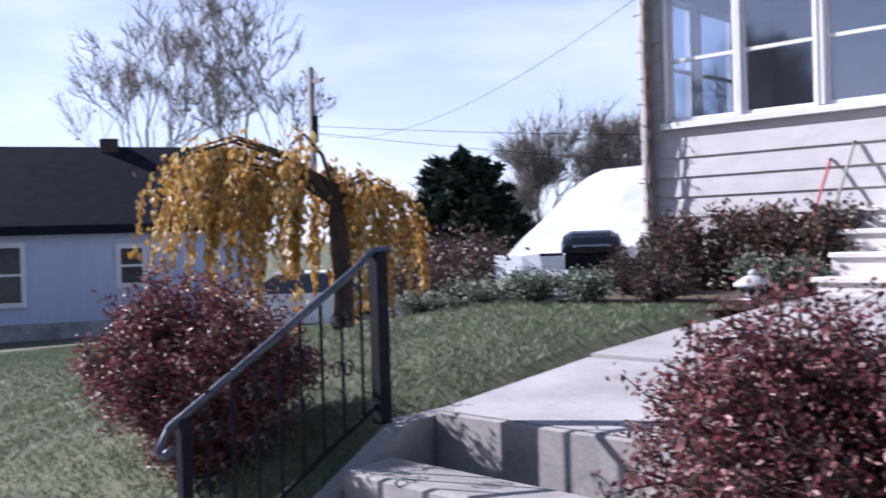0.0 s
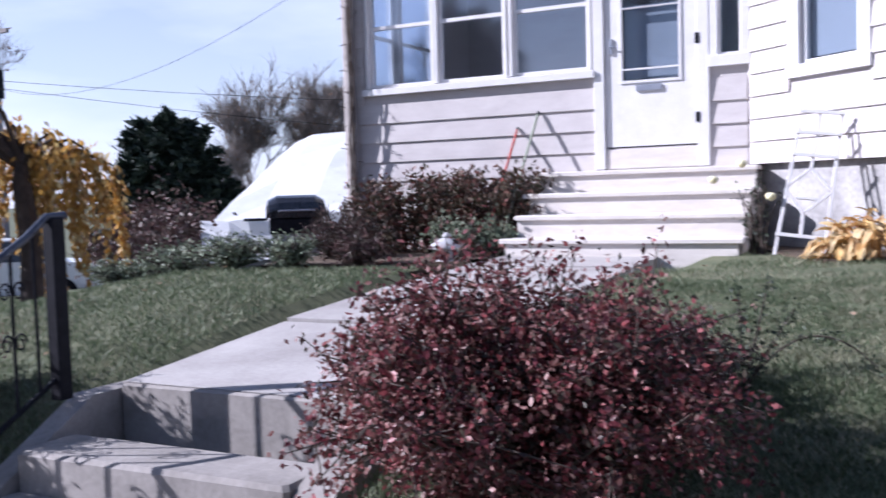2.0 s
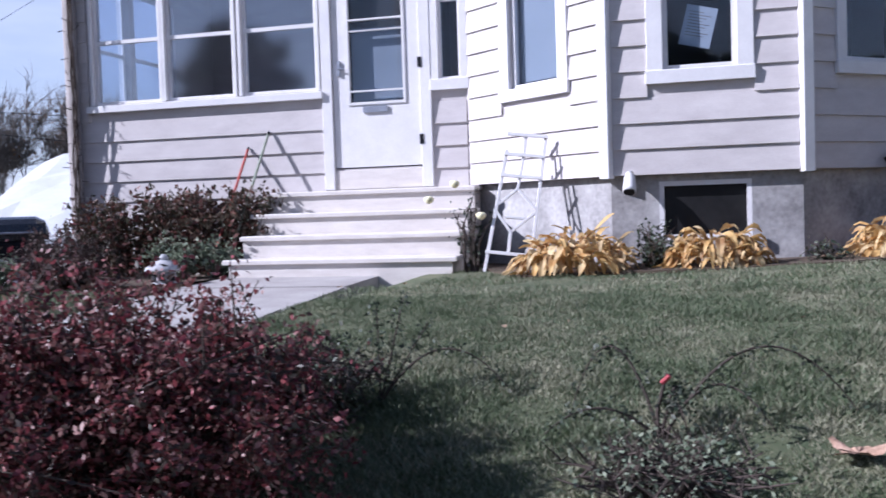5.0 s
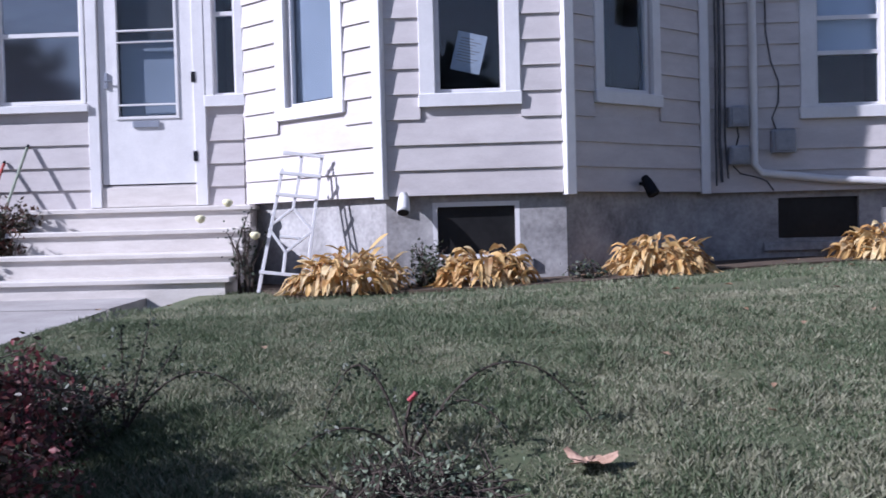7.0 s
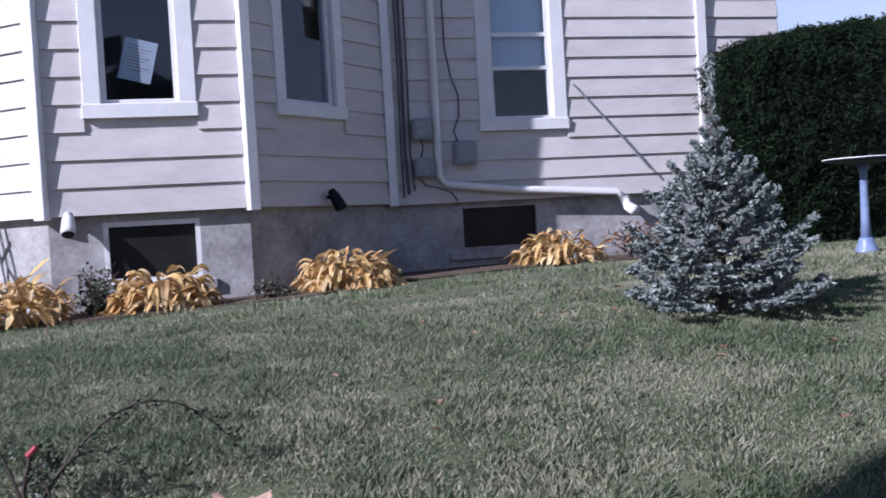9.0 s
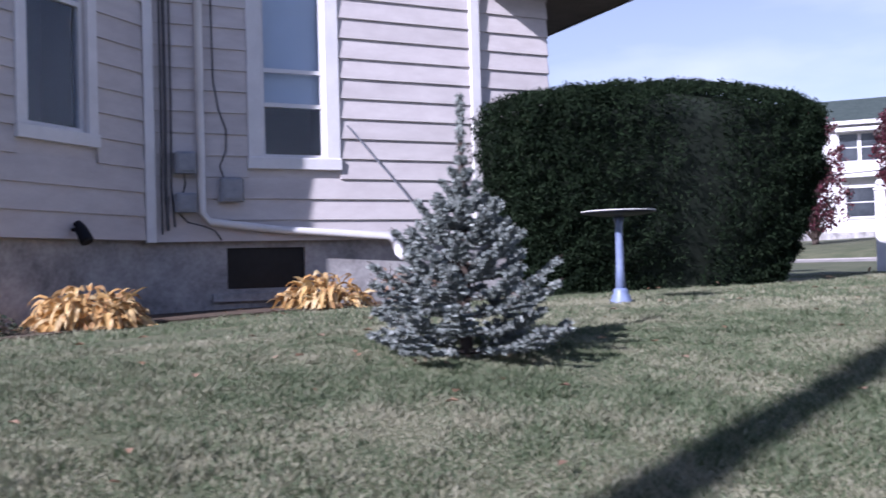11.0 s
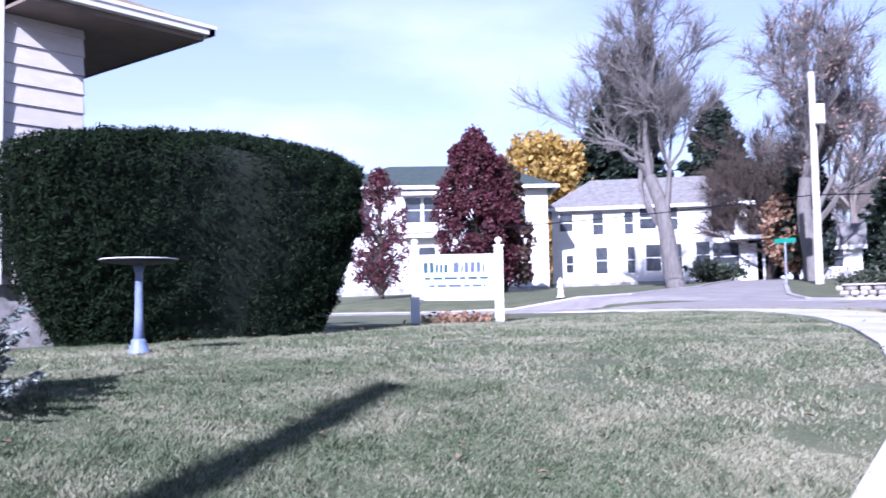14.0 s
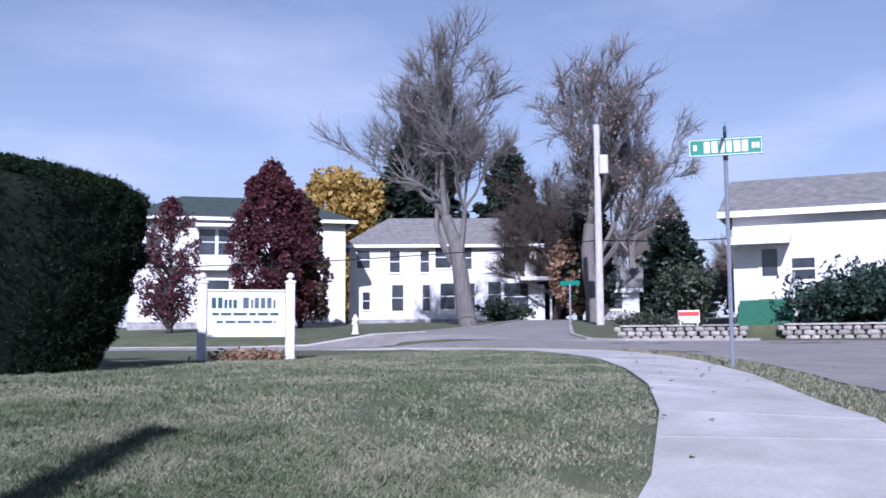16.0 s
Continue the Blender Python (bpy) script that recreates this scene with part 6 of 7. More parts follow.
def bare_tree(name, label, at, height, seed, bark, trunk=0.3, spread=0.55, forks=5, leaf=None, leaves=0, size=0.2, first=0.3, lean=(0, 0), bend=0.25, n0=3, fine=0.012, leader=0, twigs=0, twig=0.8):
    """A trunk that forks into limbs and fine twigs; a few leaves may be left on it."""
    rng = np.random.default_rng(seed)
    ob = thing(name, label, "tree", at)
    limbs, tips, heads = Shape(), [], []
    tr = Shape()

    def grow(p, d, ln_, r, level):
        pts = [p]
        dd = Vector(d)
        k = 4 if level < 3 else 3
        for _ in range(k):
            dd = (dd + Vector(rng.normal(size=3)) * bend * 0.4 + Vector((0, 0, 0.06))).normalized()
            pts.append(pts[-1] + dd * ln_ / k)
        rad = [max(r * (1 - 0.36 * i / k), fine) for i in range(k + 1)]
        (tr if level == 0 else limbs).tube(pts, rad, 8 if level == 0 else 5 if level < 3 else 3, False)
        if level >= forks - 2:
            heads.extend((tuple(q), tuple(dd)) for q in pts[1:])
        if level >= forks:
            tips.extend(pts[1:])
            return
        if level >= forks - 1:
            tips.extend(pts[2:])
        for j in range(n0 if level else n0 + 1):
            at_ = pts[-1] if j < 2 else pts[rng.integers(1 if level else 2, k + 1)]
            a = rng.uniform(0, 2 * math.pi)
            side = Vector((math.cos(a), math.sin(a), 0))
            side = (side - dd * side.dot(dd)).normalized()
            nd = (dd * rng.uniform(0.55, 1.0) + side * spread * rng.uniform(0.6, 1.3) + Vector((0, 0, 0.12))).normalized()
            if j == 0 and level < leader:
                nd = (dd + Vector((0, 0, 0.5)) + side * 0.12).normalized()
            grow(at_, nd, ln_ * rng.uniform(0.5, 0.82), rad[-1] * rng.uniform(0.5, 0.8), level + 1)

    grow(Vector((0, 0, -0.1)), Vector((lean[0], lean[1], 1)).normalized(), height * first, trunk, 0)
    part("trunk", tr, bark, ob, "", True)
    part("limb_network", limbs, bark, ob)
    if twigs:
        H = np.array(heads)
        pick = rng.integers(0, len(H), twigs)
        thin_twigs("twig_spray", H[pick, 0], H[pick, 1], twig, fine * 1.1, rng, bark, ob)
    if leaf and leaves:
        T = np.array([tuple(t) for t in tips])
        P = T[rng.integers(0, len(T), leaves)] + rng.normal(size=(leaves, 3)) * size * 0.9
        leaf_cloud("foliage", P, size, rng, leaf, ob)
    return ob


def leafy_tree(name, label, at, height, width, seed, leaf, leaves, size, shape, bark=None, core=0.5):
    """A crown of many leaves in uneven clumps round branching limbs."""
    rng = np.random.default_rng(seed)
    ob = thing(name, label, "tree", at)
    br = Shape()
    part("trunk", Shape().tube([(0, 0, -0.2), (0.05, 0, height * 0.3), (0, 0.05, height * 0.8)], [width * 0.05, width * 0.038, width * 0.01], 8), bark or M_DBARK, ob, "", True)
    C, R = [], []
    for _ in range(240):
        q = rng.uniform(0.0, 1.0)
        r = shape(q) * width * 0.5 * math.sqrt(rng.uniform(0.1, 1.0))
        a = rng.uniform(0, 2 * math.pi)
        z = height * (0.1 + 0.88 * q)
        c = Vector((r * math.cos(a), r * math.sin(a), z))
        C.append(tuple(c))
        R.append(width * rng.uniform(0.05, 0.12))
        br.tube([(0, 0, max(0.1, z - r * 0.9)), tuple(c * 0.6 + Vector((0, 0, z * 0.36))), tuple(c)], [width * 0.009, width * 0.006, width * 0.002], 4, False)
    part("limb_network", br, bark or M_DBARK, ob)
    C, R = np.array(C), np.array(R)
    k = rng.integers(0, len(C), leaves)
    d = rand_dirs(rng, leaves) * (rng.uniform(0, 1, (leaves, 1)) ** 0.4)
    leaf_cloud("foliage", C[k] + d * R[k][:, None] * np.array([1, 1, 1.2]), size, rng, leaf, ob, 0.7)
    return ob


cone = lambda q: 0.35 + 0.65 * math.sin(min(1, (1 - q) * 1.45) * math.pi / 2) if q < 0.9 else 0.4 * (1 - q) * 10
ball = lambda q: math.sqrt(max(0.02, 1 - (2 * q - 1) ** 2))
leafy_tree("pear_tree", "crimson autumn tree with a narrow crown", (40.7, 26.1, lz(40.7, 26)), 6.8, 3.4, 101, REDTREE, 6500, 0.15, cone)
leafy_tree("pear_tree", "deep crimson conical autumn tree", (43.9, 22.3, lz(43.9, 22.3)), 8.6, 4.3, 102, REDTREE, 32000, 0.17, cone)
leafy_tree("pear_tree", "dark russet-green tree at the house corner", (46.1, 22.1, lz(46.1, 22.1)), 7.2, 3.0, 103, leafy("russet_green", [(0.05, 0.03, 0.025), (0.09, 0.045, 0.04), (0.06, 0.06, 0.04), (0.14, 0.07, 0.05)]), 8000, 0.26, cone)
leafy_tree("maple_tree", "round golden-yellow autumn maple", (75, 39.2, 2.9), 13.6, 10.5, 104, leafy("golden_leaves", [(0.30, 0.19, 0.04), (0.42, 0.28, 0.07), (0.5, 0.36, 0.12), (0.24, 0.15, 0.04)], 0.55, 0.35), 20000, 0.5, ball)
bare_tree("street_tree", "big bare street tree with a pale trunk", (45.7, 12.0, lz(45.7, 12)), 19.0, 105, M_GBARK, 0.48, 0.60, 5, None, 0, 0.2, 0.29, (-0.04, 0.05), 0.34, 4, 0.020, 3, 15000, 1.0)
bare_tree("street_tree", "large bare tree with a few pinkish leaves", (52, 7.9, lz(52, 7.9)), 19, 106, M_GBARK, 0.5, 0.55, 5, leafy("pink_brown_leaves", [(0.42, 0.26, 0.22), (0.5, 0.34, 0.28), (0.34, 0.2, 0.17)]), 2600, 0.17, 0.28, (0.0, 0.0), 0.34, 4, 0.020, 2, 15000, 1.0)
bare_tree("street_tree", "bare grey tree behind the roofs", (70, 12, lz(70, 12)), 15, 107, M_BARK, 0.4, 0.5, 4, None, 0, 0.2, 0.3, twigs=9000, twig=1.4)
for k, (x, y, h) in enumerate(((66, 15.5, 15), (74, 20, 17), (84, 16, 15), (80, 3, 9), (86, 7, 10))):
    bare_tree("street_tree", "bare grey-brown tree filling the gap behind the houses", (x, y, 3.0), h, 180 + k, M_DBARK if k < 2 else M_BARK, 0.3, 0.6, 4, None, 0, 0.2, 0.25, (0, 0), 0.35, 4, 0.028, 2, 9000, 1.3)
leafy_tree("ivy_tree", "dark ivy-grown tree beside the avenue", (56.5, 9.6, 3.0), 7.6, 2.6, 190, FIR, 6000, 0.3, cone)
leafy_tree("ivy_tree", "dark evergreen tree behind the white house", (72.0, 17.6, 3.0), 8.5, 5.0, 191, FIR, 7000, 0.4, ball)
bush("dark_shrub", "dark brown hedge shrub beyond the corner house", (50.5, -0.2, 2.7), 2.6, 2.6, DARKRED, 0.22, 6000, 40, 192, None, 0.15)
leafy_tree("street_tree", "small tree with rusty orange leaves", (57, 10.5, 3.0), 5.0, 3.6, 108, BROWNLEAF, 3500, 0.3, ball)
spruce((78.6, 33.2, 2.9), 20.5, 6.4, 110, FIR, "spruce_tree", "tall dark spruce behind the white houses", 22, 10, 1.3, 0.3, 18, rise=0.2, taper=0.65)
spruce((82.2, 26.0, 2.9), 16.5, 5.0, 111, FIR, "spruce_tree", "tall dark spruce behind the white houses", 20, 10, 1.2, 0.3, 18, rise=0.2, taper=0.65)
spruce((62.6, 6.6, 3.0), 7.4, 3.1, 112, FIR, "spruce_tree", "dark conical spruce by the avenue", 16, 9, 0.55, 0.2, 14, rise=0.3)
bush("dark_hedge", "low clipped dark hedge before the white house", (64.0, 18.3, 3.0), 1.3, 1.9, BUSH_DARK, 0.28, 3500, 30, 113, None, 0.12)
bush("dark_shrub", "dark rounded shrub beside the green steps", (41.5, 0.6, 2.2), 2.4, 1.3, BUSH_DARK, 0.2, 5000, 40, 114, None, 0.12)
bush("juniper_bush", "spreading dark juniper above the stone wall", (38.2, -7.0, 2.1), 1.5, 3.4, leafy("juniper_sprays", [(0.012, 0.03, 0.022), (0.025, 0.05, 0.035), (0.05, 0.08, 0.06)]), 0.2, 30000, 110, 115, None, 0.12, (0.6, 1))
bush("dark_shrub", "low dark shrub on the stone wall", (34.9, 0.3, 2.1), 0.3, 1.2, BUSH_DARK, 0.12, 1800, 30, 116, None, 0.06, (0.4, 1))

# left side
bare_tree("bare_tree", "tall tree with thin remaining leaves behind the roof", (-27.5, 7.3, lz(-27, 7)), 13.6, 120, M_BARK, 0.2, 0.46, 6, BROWNLEAF, 500, 0.13, 0.30, (0, 0), 0.2, 3, 0.010, 2, 5000, 0.5)
bare_tree("bare_tree", "slender bare tree behind the roof", (-25.0, 10.2, lz(-25, 10)), 11.5, 121, M_BARK, 0.16, 0.45, 6, BROWNLEAF, 400, 0.13, 0.33, (0, 0), 0.2, 3, 0.010, 2, 4500, 0.5)
for k, (x, y, h) in enumerate(((-17.5, 17.5, 7.6), (-15.8, 19.0, 8.4), (-13.5, 19.5, 8.0), (-19.5, 16, 6.0), (-11.5, 20.5, 10.0))):
    bare_tree("bare_tree", "grey leafless thicket tree beyond the yard", (x, y, -0.5), h, 122 + k, M_BARK, 0.12, 0.6, 5, BROWNLEAF, 300, 0.13, 0.28, (0, 0), 0.3, 4, 0.012, 2, 9000, 0.6)
spruce((-14.2, 9.4, -0.4), 4.3, 2.1, 130, FIR, "fir_tree", "dark green fir at the yard's end", 16, 10, 0.42, 0.15, 18, rise=0.35, taper=0.42)
bush("dark_shrub", "dark russet shrub before the fir", (-9.6, 4.2, 0.0), 1.75, 1.3, DARKRED, 0.09, 11000, 70, 131, None, 0.1)
bush("dark_shrub", "dull russet shrub before the fir", (-8.2, 2.6, 0.2), 1.1, 1.0, DARKRED, 0.09, 3500, 40, 132, None, 0.1)


def weeping_tree(at, seed):
    """A grafted weeping tree: dark trunk, limbs arching mostly to one side, separate hanging strings of yellow leaves."""
    rng = np.random.default_rng(seed)
    ob = thing("weeping_tree", "weeping tree with hanging strings of golden-yellow leaves", "tree", at)
    part("trunk", Shape().tube([(0, 0, -0.3), (0.05, 0.02, 0.8), (-0.03, 0, 1.6), (0.0, 0.0, 1.95)], [0.15, 0.12, 0.11, 0.06], 10), M_DBARK, ob, "", True)
    right, ahead = Vector((0.72, 0.69, 0)), Vector((-0.69, 0.72, 0))
    P = []
    for k in range(26):
        q = (k + rng.uniform(0, 1)) / 26
        reach = -2.6 + 3.75 * q
        depth = rng.uniform(-0.8, 0.8)
        peak = 2.62 if reach < -0.5 else 2.25
        peak += rng.uniform(-0.5, 0.08)
        end = right * reach + ahead * depth
        pts = [Vector((0, 0, 1.75)), end * 0.28 + Vector((0, 0, 1.75 + (peak - 1.75) * 0.72)), end * 0.62 + Vector((0, 0, peak)), end * 0.88 + Vector((0, 0, peak - 0.14)), end + Vector((0, 0, peak - 0.42))]
        limb = Shape().tube(pts, [0.036, 0.026, 0.018, 0.012, 0.007], 5, False)
        for t in rng.uniform(0.34, 1.0, 7):
            i = min(int(t * 4), 3)
            p = pts[i].lerp(pts[i + 1], t * 4 - i)
            drop = rng.uniform(0.5, 1.75) * (0.45 + 0.6 * t)
            e = p + end.normalized() * 0.10 - Vector((0, 0, drop)) + Vector(rng.normal(size=3)) * 0.05
            limb.tube([p, p.lerp(e, 0.5) + end.normalized() * 0.05, e], [0.006, 0.004, 0.002], 3, False)
            for u in rng.uniform(0.04, 1, int(56 * drop)):
                P.append(tuple(p.lerp(e, u) + Vector(rng.normal(size=3)) * (0.028 + 0.022 * math.sin(u * 9 + k))))
        for t in rng.uniform(0.3, 1, 34):
            i = min(int(t * 4), 3)
            P.append(tuple(pts[i].lerp(pts[i + 1], t * 4 - i) + Vector(rng.normal(size=3)) * 0.07))
        part("limb", limb, M_DBARK, ob)
    leaf_cloud("foliage", np.array(P), 0.105, rng, YELLOW, ob, 0.45, 1.4)
    return ob


weeping_tree((-6.60, -1.10, 0.35), 140)

# white tarpaulin tent
tent = thing("tarp_shelter", "white plastic tarpaulin draped over a frame", "tent")
rt = np.random.default_rng(150)
low = [Vector((-7.75, 3.25, 0.7)), Vector((-7.2, 3.62, 0.75)), Vector((-6.5, 4.2, 0.85)), Vector((-5.7, 4.75, 0.95)), Vector((-4.6, 5.5, 0.95))]
brim = [p + Vector((-0.12, 0.18, 0.52)) for p in low]
ridge_ = [Vector((-9.45, 8.25, 2.85)), Vector((-9.2, 8.5, 3.05)), Vector((-8.5, 9.0, 3.05)), Vector((-7.6, 9.6, 3.1)), Vector((-6.4, 10.3, 3.1))]
rows_ = [low, brim]
for q in (0.2, 0.4, 0.6, 0.8, 1.0):
    rows_.append([b.lerp(r, q) + Vector((0, 0, 0.10 * math.sin(math.pi * q))) + Vector(rt.normal(size=3)) * 0.05 for b, r in zip(brim, ridge_)])
rows_.append([r + Vector((-0.3, 0.6, -2.6)) for r in ridge_])
ts = Shape()
ts.add([p for r in rows_ for p in r], [(j * 5 + k, j * 5 + k + 1, (j + 1) * 5 + k + 1, (j + 1) * 5 + k) for j in range(len(rows_) - 1) for k in range(4)])
ts.add([rows_[k][0] for k in range(8)], [tuple(range(8))])
M_TARP = mat("white_tarp", (0.60, 0.61, 0.64), (0.70, 0.72, 0.74), 0.6, 3, 20, 0.15)
part("cover", ts, M_TARP, tent)
skirt = Shape()
sk = [[rows_[0][0] + Vector((0.3 * k, 0.2 * k, 0)) + Vector((0.25, -0.35, 0)) * j / 3 + Vector((0, 0, 0.62 - 0.2 * j)) + Vector(rt.normal(size=3)) * 0.04 for k in range(5)] for j in range(4)]
skirt.add([p for r in sk for p in r], [(j * 5 + k, j * 5 + k + 1, (j + 1) * 5 + k + 1, (j + 1) * 5 + k) for j in range(3) for k in range(4)])
part("loose_flap", skirt, M_TARP, tent)
tp = thing("wooden_stake", "pale wooden stake lying in the bed", "stake", (-2.35, -2.2, 1.1))
part("shaft", Shape().bevel_box(-0.3, -0.015, 0.02, 0.3, 0.015, 0.05, 0.004, Matrix.Rotation(radians(30), 4, "Z") @ Matrix.Rotation(radians(-12), 4, "Y")), M_PBARK, tp)

# parked car in the lane, seen between the branches
car = thing("parked_car", "white parked car with dark windows", "car", (-14.6, 4.6, lz(-14.6, 4.6) - 0.25))
car.rotation_euler = (0, 0, radians(48))
M_CARP = mat("white_car_paint", (0.78, 0.79, 0.8), (0.82, 0.83, 0.84), 0.2, 2, 20, 0, spec=0.6)
cp = [(-2.05, 0.35), (-2.1, 0.62), (-1.95, 0.85), (-1.2, 0.95), (-0.75, 0.98), (0.9, 0.98), (1.7, 0.92), (2.05, 0.75), (2.1, 0.45), (2.0, 0.3)]
cb2 = Shape()
n_ = len(cp)
cb2.add([(x, y * (0.96 if z > 0.9 else 1), z) for y in (-0.82, 0.82) for x, z in cp], [tuple(range(n_)), tuple(range(2 * n_ - 1, n_ - 1, -1))] + [(i, i + n_, (i + 1) % n_ + n_, (i + 1) % n_) for i in range(n_)])
part("body", cb2, M_CARP, car)
gp = [(-1.3, 0.985), (-0.65, 1.38), (0.75, 1.4), (1.35, 0.985)]
gh = Shape().add([(x, y * (0.78 if z > 1.1 else 0.93), z) for y in (-0.8, 0.8) for x, z in gp], [(0, 1, 2, 3), (7, 6, 5, 4), (0, 4, 5, 1), (2, 6, 7, 3)])
part("window_band", gh, M_FARGLASS, car, "dark car windows")
part("roof", Shape().bevel_box(-0.66, -0.62, 1.385, 0.76, 0.62, 1.43, 0.02), M_CARP, car)
for x in (-1.3, 1.3):
    for y in (-0.8, 0.8):
        w_ = part("wheel", Shape().tube([(x, y - 0.1, 0.31), (x, y + 0.1, 0.31)], 0.31, 18), M_IRON, car)
        part("rim", Shape().tube([(x, y - 0.105, 0.31), (x, y + 0.105, 0.31)], 0.18, 14), M_STEEL, w_)

# ---- fallen leaves ----
big = thing("maple_leaf", "large curled brown maple leaf on the lawn", "leaf", (3.76, -5.6, lz(3.76, -5.6) + 0.03))
big.scale = (0.62, 0.62, 0.62)
lf = Shape()
rim_ = []
for k in range(50):
    a = 2 * math.pi * k / 50
    r_ = 0.065 + 0.07 * abs(math.cos(2.5 * a)) ** 1.5 + 0.010 * (k % 2)
    rim_.append((r_ * math.cos(a), r_ * math.sin(a), 0.05 * (r_ / 0.13) ** 2 * (0.5 + 0.5 * math.sin(3 * a + 0.6))))
lf.v = [(0, 0, 0.005)] + [(x * 0.5, y * 0.5, z * 0.3 + 0.012 * (k % 10 < 5)) for k, (x, y, z) in enumerate(rim_)] + rim_
lf.f = [(0, k + 1, (k + 1) % 50 + 1) for k in range(50)] + [(k + 1, k + 51, (k + 1) % 50 + 51, (k + 1) % 50 + 1) for k in range(50)]
part("blade", lf, mat("tan_leaf", (0.30, 0.18, 0.12), (0.48, 0.32, 0.24), 0.7, 20, 80, 0.3), big)
part("stalk", Shape().tube([(0, 0, 0.0), (-0.09, -0.05, 0.03)], 0.003, 4), M_DBARK, big)
rf = np.random.default_rng(160)
fx = np.r_[rf.uniform(4, 19, 230), rf.uniform(-5, 4, 50)]
fy = rf.uniform(-7.1, -0.5, 280)
ok = ~((fx > -0.8) & (fx < 1.0))
fp = np.c_[fx, fy, land(fx, fy) + 0.05][ok]
up_ = rand_dirs(rf, len(fp)) * np.array([1, 1, 0.25])
rg_ = np.cross(up_, np.array([0, 0, 1.0]))
tagged(quads("fallen_leaves", fp, rg_ * 0.02, up_ * 0.03, BROWNLEAF, None, 0.5), "scattered dry leaves on the lawn", "leaves", kind="stuff")


# ---- grass ----
def verge_mask(x, y):
    """The strip between the sidewalk and the street."""
    er = np.interp(x, [p[0] for p in EDGE_R], [p[1] for p in EDGE_R])
    rn = np.interp(x, [p[0] for p in ROAD_NEAR], [p[1] for p in ROAD_NEAR])
    return (y < er - 0.03) & (y > rn + 0.05)


def plain_grass(name, label, n, seed, tall, material, box, mask):
    """Blades over one more stretch of lawn."""
    rng = np.random.default_rng(seed)
    x, y = rng.uniform(box[0], box[1], n), rng.uniform(box[2], box[3], n)
    keep = mask(x, y)
    x, y = x[keep], y[keep]
    k = len(x)
    z = land(x, y)
    h = tall * rng.uniform(0.5, 1.4, (k, 1))
    ground = np.c_[x, y, z + h[:, 0] * 0.5]
    lean = np.c_[rng.normal(size=(k, 2)) * 0.5, np.ones(k)] * h * 0.5
    a = rng.uniform(0, 2 * np.pi, k)
    return tagged(quads(name, ground, np.c_[np.cos(a), np.sin(a), np.zeros(k)] * 0.005, lean, material), label, "grass", kind="stuff")


def grass(name, label, n, seed, tall, material, bias):
    """Single blades over the lawns, denser near the street, none on paving or beds."""
    rng = np.random.default_rng(seed)
    x = np.r_[rng.uniform(-6, 24, n), rng.uniform(1.0, 9.0, n)]
    y = np.r_[rng.uniform(-7.2, 1.0, n), rng.uniform(-7.2, -3.0, n)]
    el = np.interp(x, [p[0] for p in EDGE_L], [p[1] for p in EDGE_L])
    keep = (y > el + 0.02 * rng.normal(size=len(x)) + 0.02) & ~((x > WX0 - 0.17) & (x < WX1 + 0.18) & (y < -0.9))
    bedy = np.interp(x, [1.45, 2.1, 4.3, 5.2, 8.2, 8.5, 12.8, 13.2], [-0.4, -1.72, -1.72, -1.1, -0.75, -0.55, -0.45, 1.0])
    keep &= y < np.where(x > 1.4, bedy + 0.05 * rng.normal(size=len(x)), np.where(x > -6, -2.25, 1))
    keep |= (x > 13.2) & (y > el + 0.05)
    keep &= rng.random(len(x)) < bias(x, y)
    x, y = x[keep], y[keep]
    z = land(x, y)
    k = len(x)
    tuft = np.sin(7.3 * x + 2.2 * np.sin(3.1 * y)) * np.sin(6.1 * y + 2.4 * np.sin(4.3 * x)) + 0.6 * np.sin(17 * x + 2 * np.sin(9 * y)) * np.sin(15 * y + 2 * np.sin(11 * x))
    h = tall * rng.uniform(0.5, 1.3, k) * np.clip(0.95 + 0.6 * tuft, 0.6, 2.0)
    a = rng.uniform(0, 2 * np.pi, k)
    w = 0.0034 * rng.uniform(0.7, 1.5, k) * np.interp(x, [2, 24], [1.0, 2.6])
    ln_ = rng.normal(size=(k, 2)) * h[:, None] * 0.75
    v = np.empty((k, 3, 3), np.float32)
    v[:, 0] = np.c_[x - w * np.cos(a), y - w * np.sin(a), z - 0.005]
    v[:, 1] = np.c_[x + w * np.cos(a), y + w * np.sin(a), z - 0.005]
    v[:, 2] = np.c_[x + ln_[:, 0], y + ln_[:, 1], z + h]
    me = bpy.data.meshes.new(name)
    me.vertices.add(3 * k)
    me.vertices.foreach_set("co", v.ravel())
    me.loops.add(3 * k)
    me.loops.foreach_set("vertex_index", np.arange(3 * k, dtype=np.int32))
    me.polygons.add(k)
    me.polygons.foreach_set("loop_start", np.arange(0, 3 * k, 3, dtype=np.int32))
    me.update(calc_edges=True)
    me.materials.append(material)
    return tagged(new(name, me), label, "grass", kind="stuff")


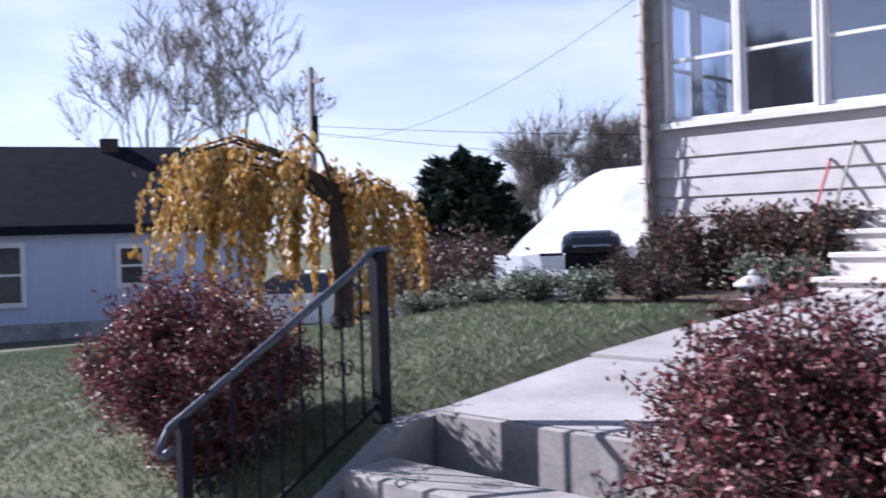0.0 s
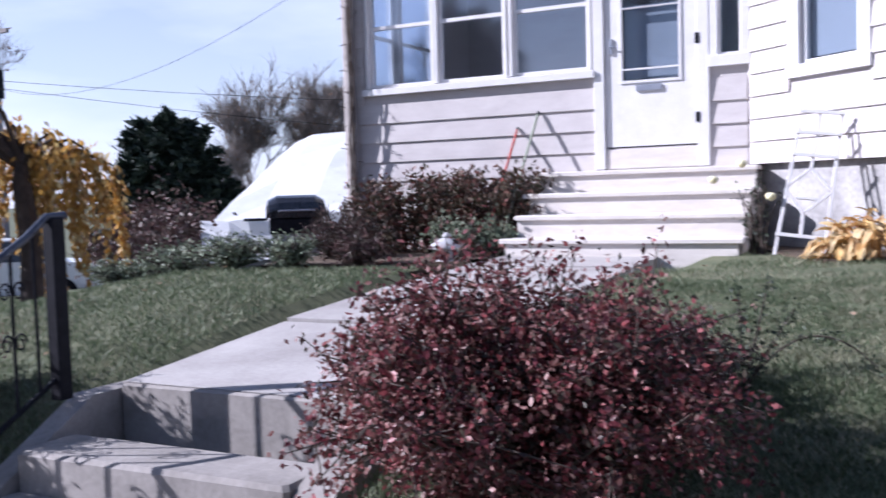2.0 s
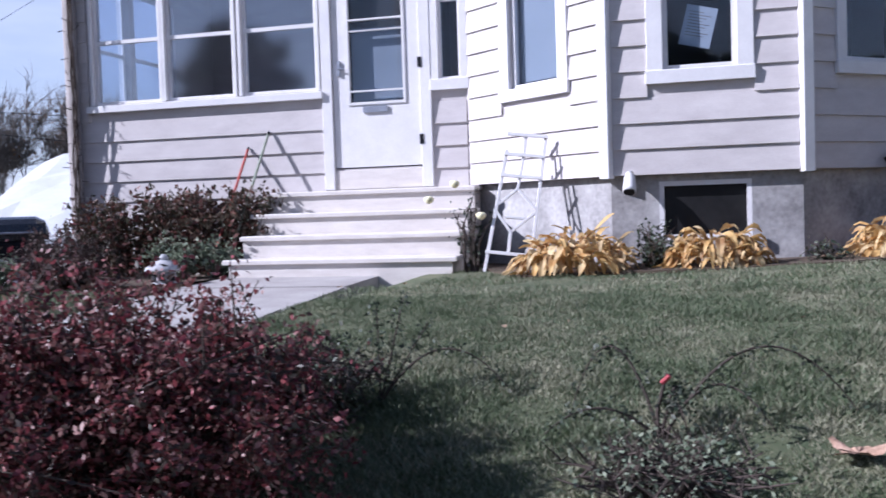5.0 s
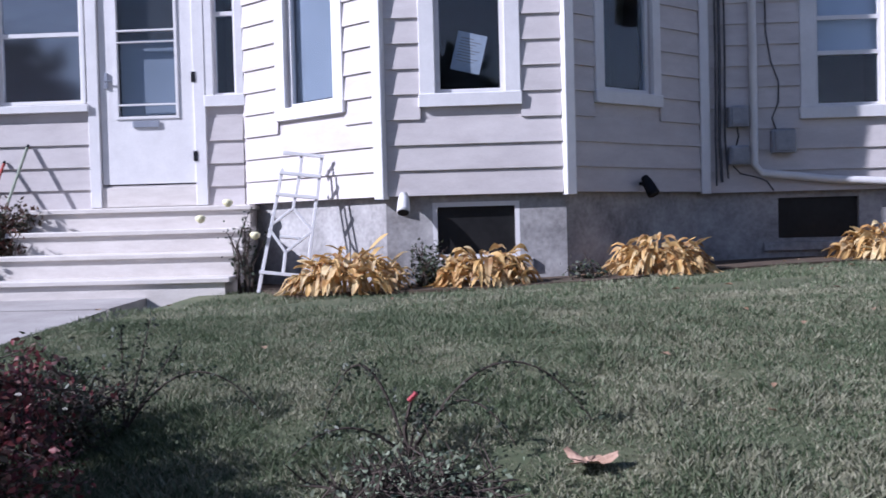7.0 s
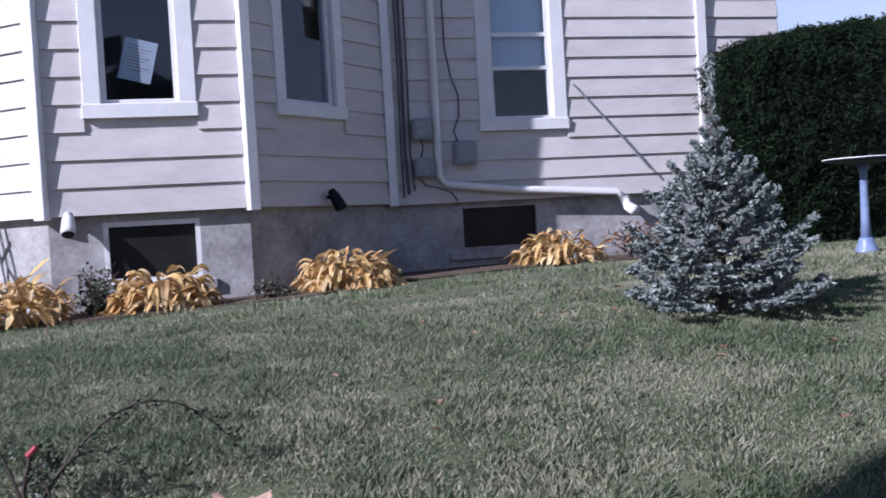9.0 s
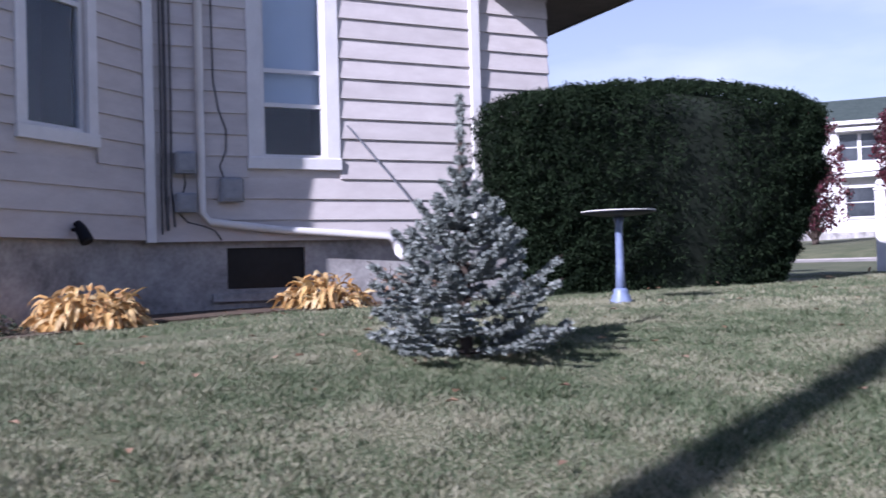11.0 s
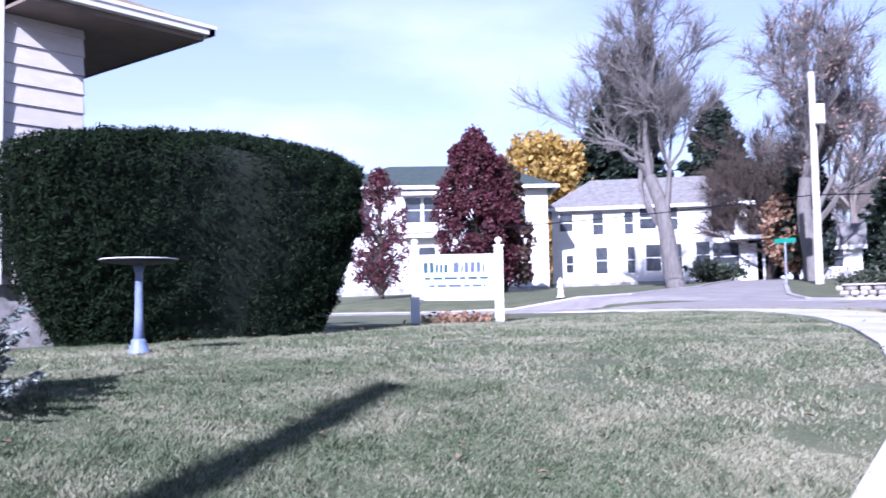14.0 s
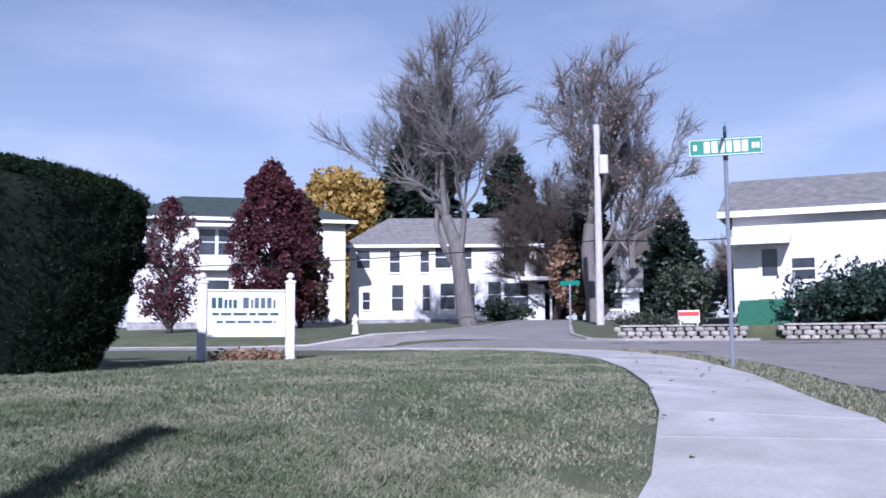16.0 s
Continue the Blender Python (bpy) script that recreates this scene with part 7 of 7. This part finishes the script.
def dry(x, y):
    g = np.sin(1.3 * x + 1.7 * np.sin(2.1 * y + 0.6 * x)) * np.cos(1.7 * y + 1.5 * np.sin(0.9 * x))
    g += 0.9 * np.sin(4.7 * x + 3.2 * y + 2 * np.sin(1.9 * x)) * np.sin(3.9 * y - 2.1 * x + 1.5 * np.sin(2.3 * y))
    g += 0.7 * np.sin(11.3 * x + 3 * np.sin(5.1 * y)) * np.sin(9.7 * y + 2.5 * np.sin(6.3 * x))
    return np.clip(np.interp(x, [-3, 3, 7, 14], [0.08, 0.2, 0.48, 0.58]) + 0.42 * g, 0.02, 0.97)


M_STRAW = leafy("dry_grass_blades", [(0.23, 0.23, 0.15), (0.285, 0.28, 0.195), (0.35, 0.34, 0.25), (0.195, 0.20, 0.128)], 0.7, 0.2, 0.2)
grass("lawn_grass", "short green lawn grass with uneven tufts", 520000, 170, 0.026, M_GRASS, lambda x, y: 1 - dry(x, y))
grass("dry_grass", "straw-coloured dry grass in the lawn", 520000, 171, 0.022, M_STRAW, dry)
plain_grass("lawn_grass", "green side lawn grass beside the entry steps", 150000, 172, 0.04, M_GRASS, (-16, -0.75, -7.15, 3.0), lambda x, y: ((x < -6) | (y < -2.3)) & ((x > -6) | (y > -7.2)))
plain_grass("verge_grass", "rough grass on the verge by the street", 90000, 173, 0.045, M_STRAW, (6, 26, -10, 2), verge_mask)
vr = np.random.default_rng(174)
vx, vy = vr.uniform(9, 26, 1500), vr.uniform(-10, 2, 1500)
vk = verge_mask(vx, vy)
vp = np.c_[vx, vy, land(vx, vy) + 0.03][vk]
tagged(leaf_cloud("verge_leaves", vp, 0.06, vr, BROWNLEAF), "brown leaves caught in the verge", "leaves", kind="stuff")

# ---- unseen leaf belt behind the walk, added to cut sky light and darken panes ----
br_ = np.random.default_rng(175)
bx_ = br_.uniform(-70, 60, 16000)
top_ = 6.0 + 2.2 * np.sin(bx_ * 0.31) + 1.4 * np.sin(bx_ * 0.83 + 1.0)
bp_ = np.c_[bx_, -27 + br_.normal(size=16000) * 1.2, br_.uniform(0, 1, 16000) * top_ - 0.5]
tagged(leaf_cloud("unseen_belt", bp_, 1.3, br_, BUSH_DARK, None, 0.8), "unseen belt of dark leaves added to cut sky light and darken reflections", "trees", kind="stuff")
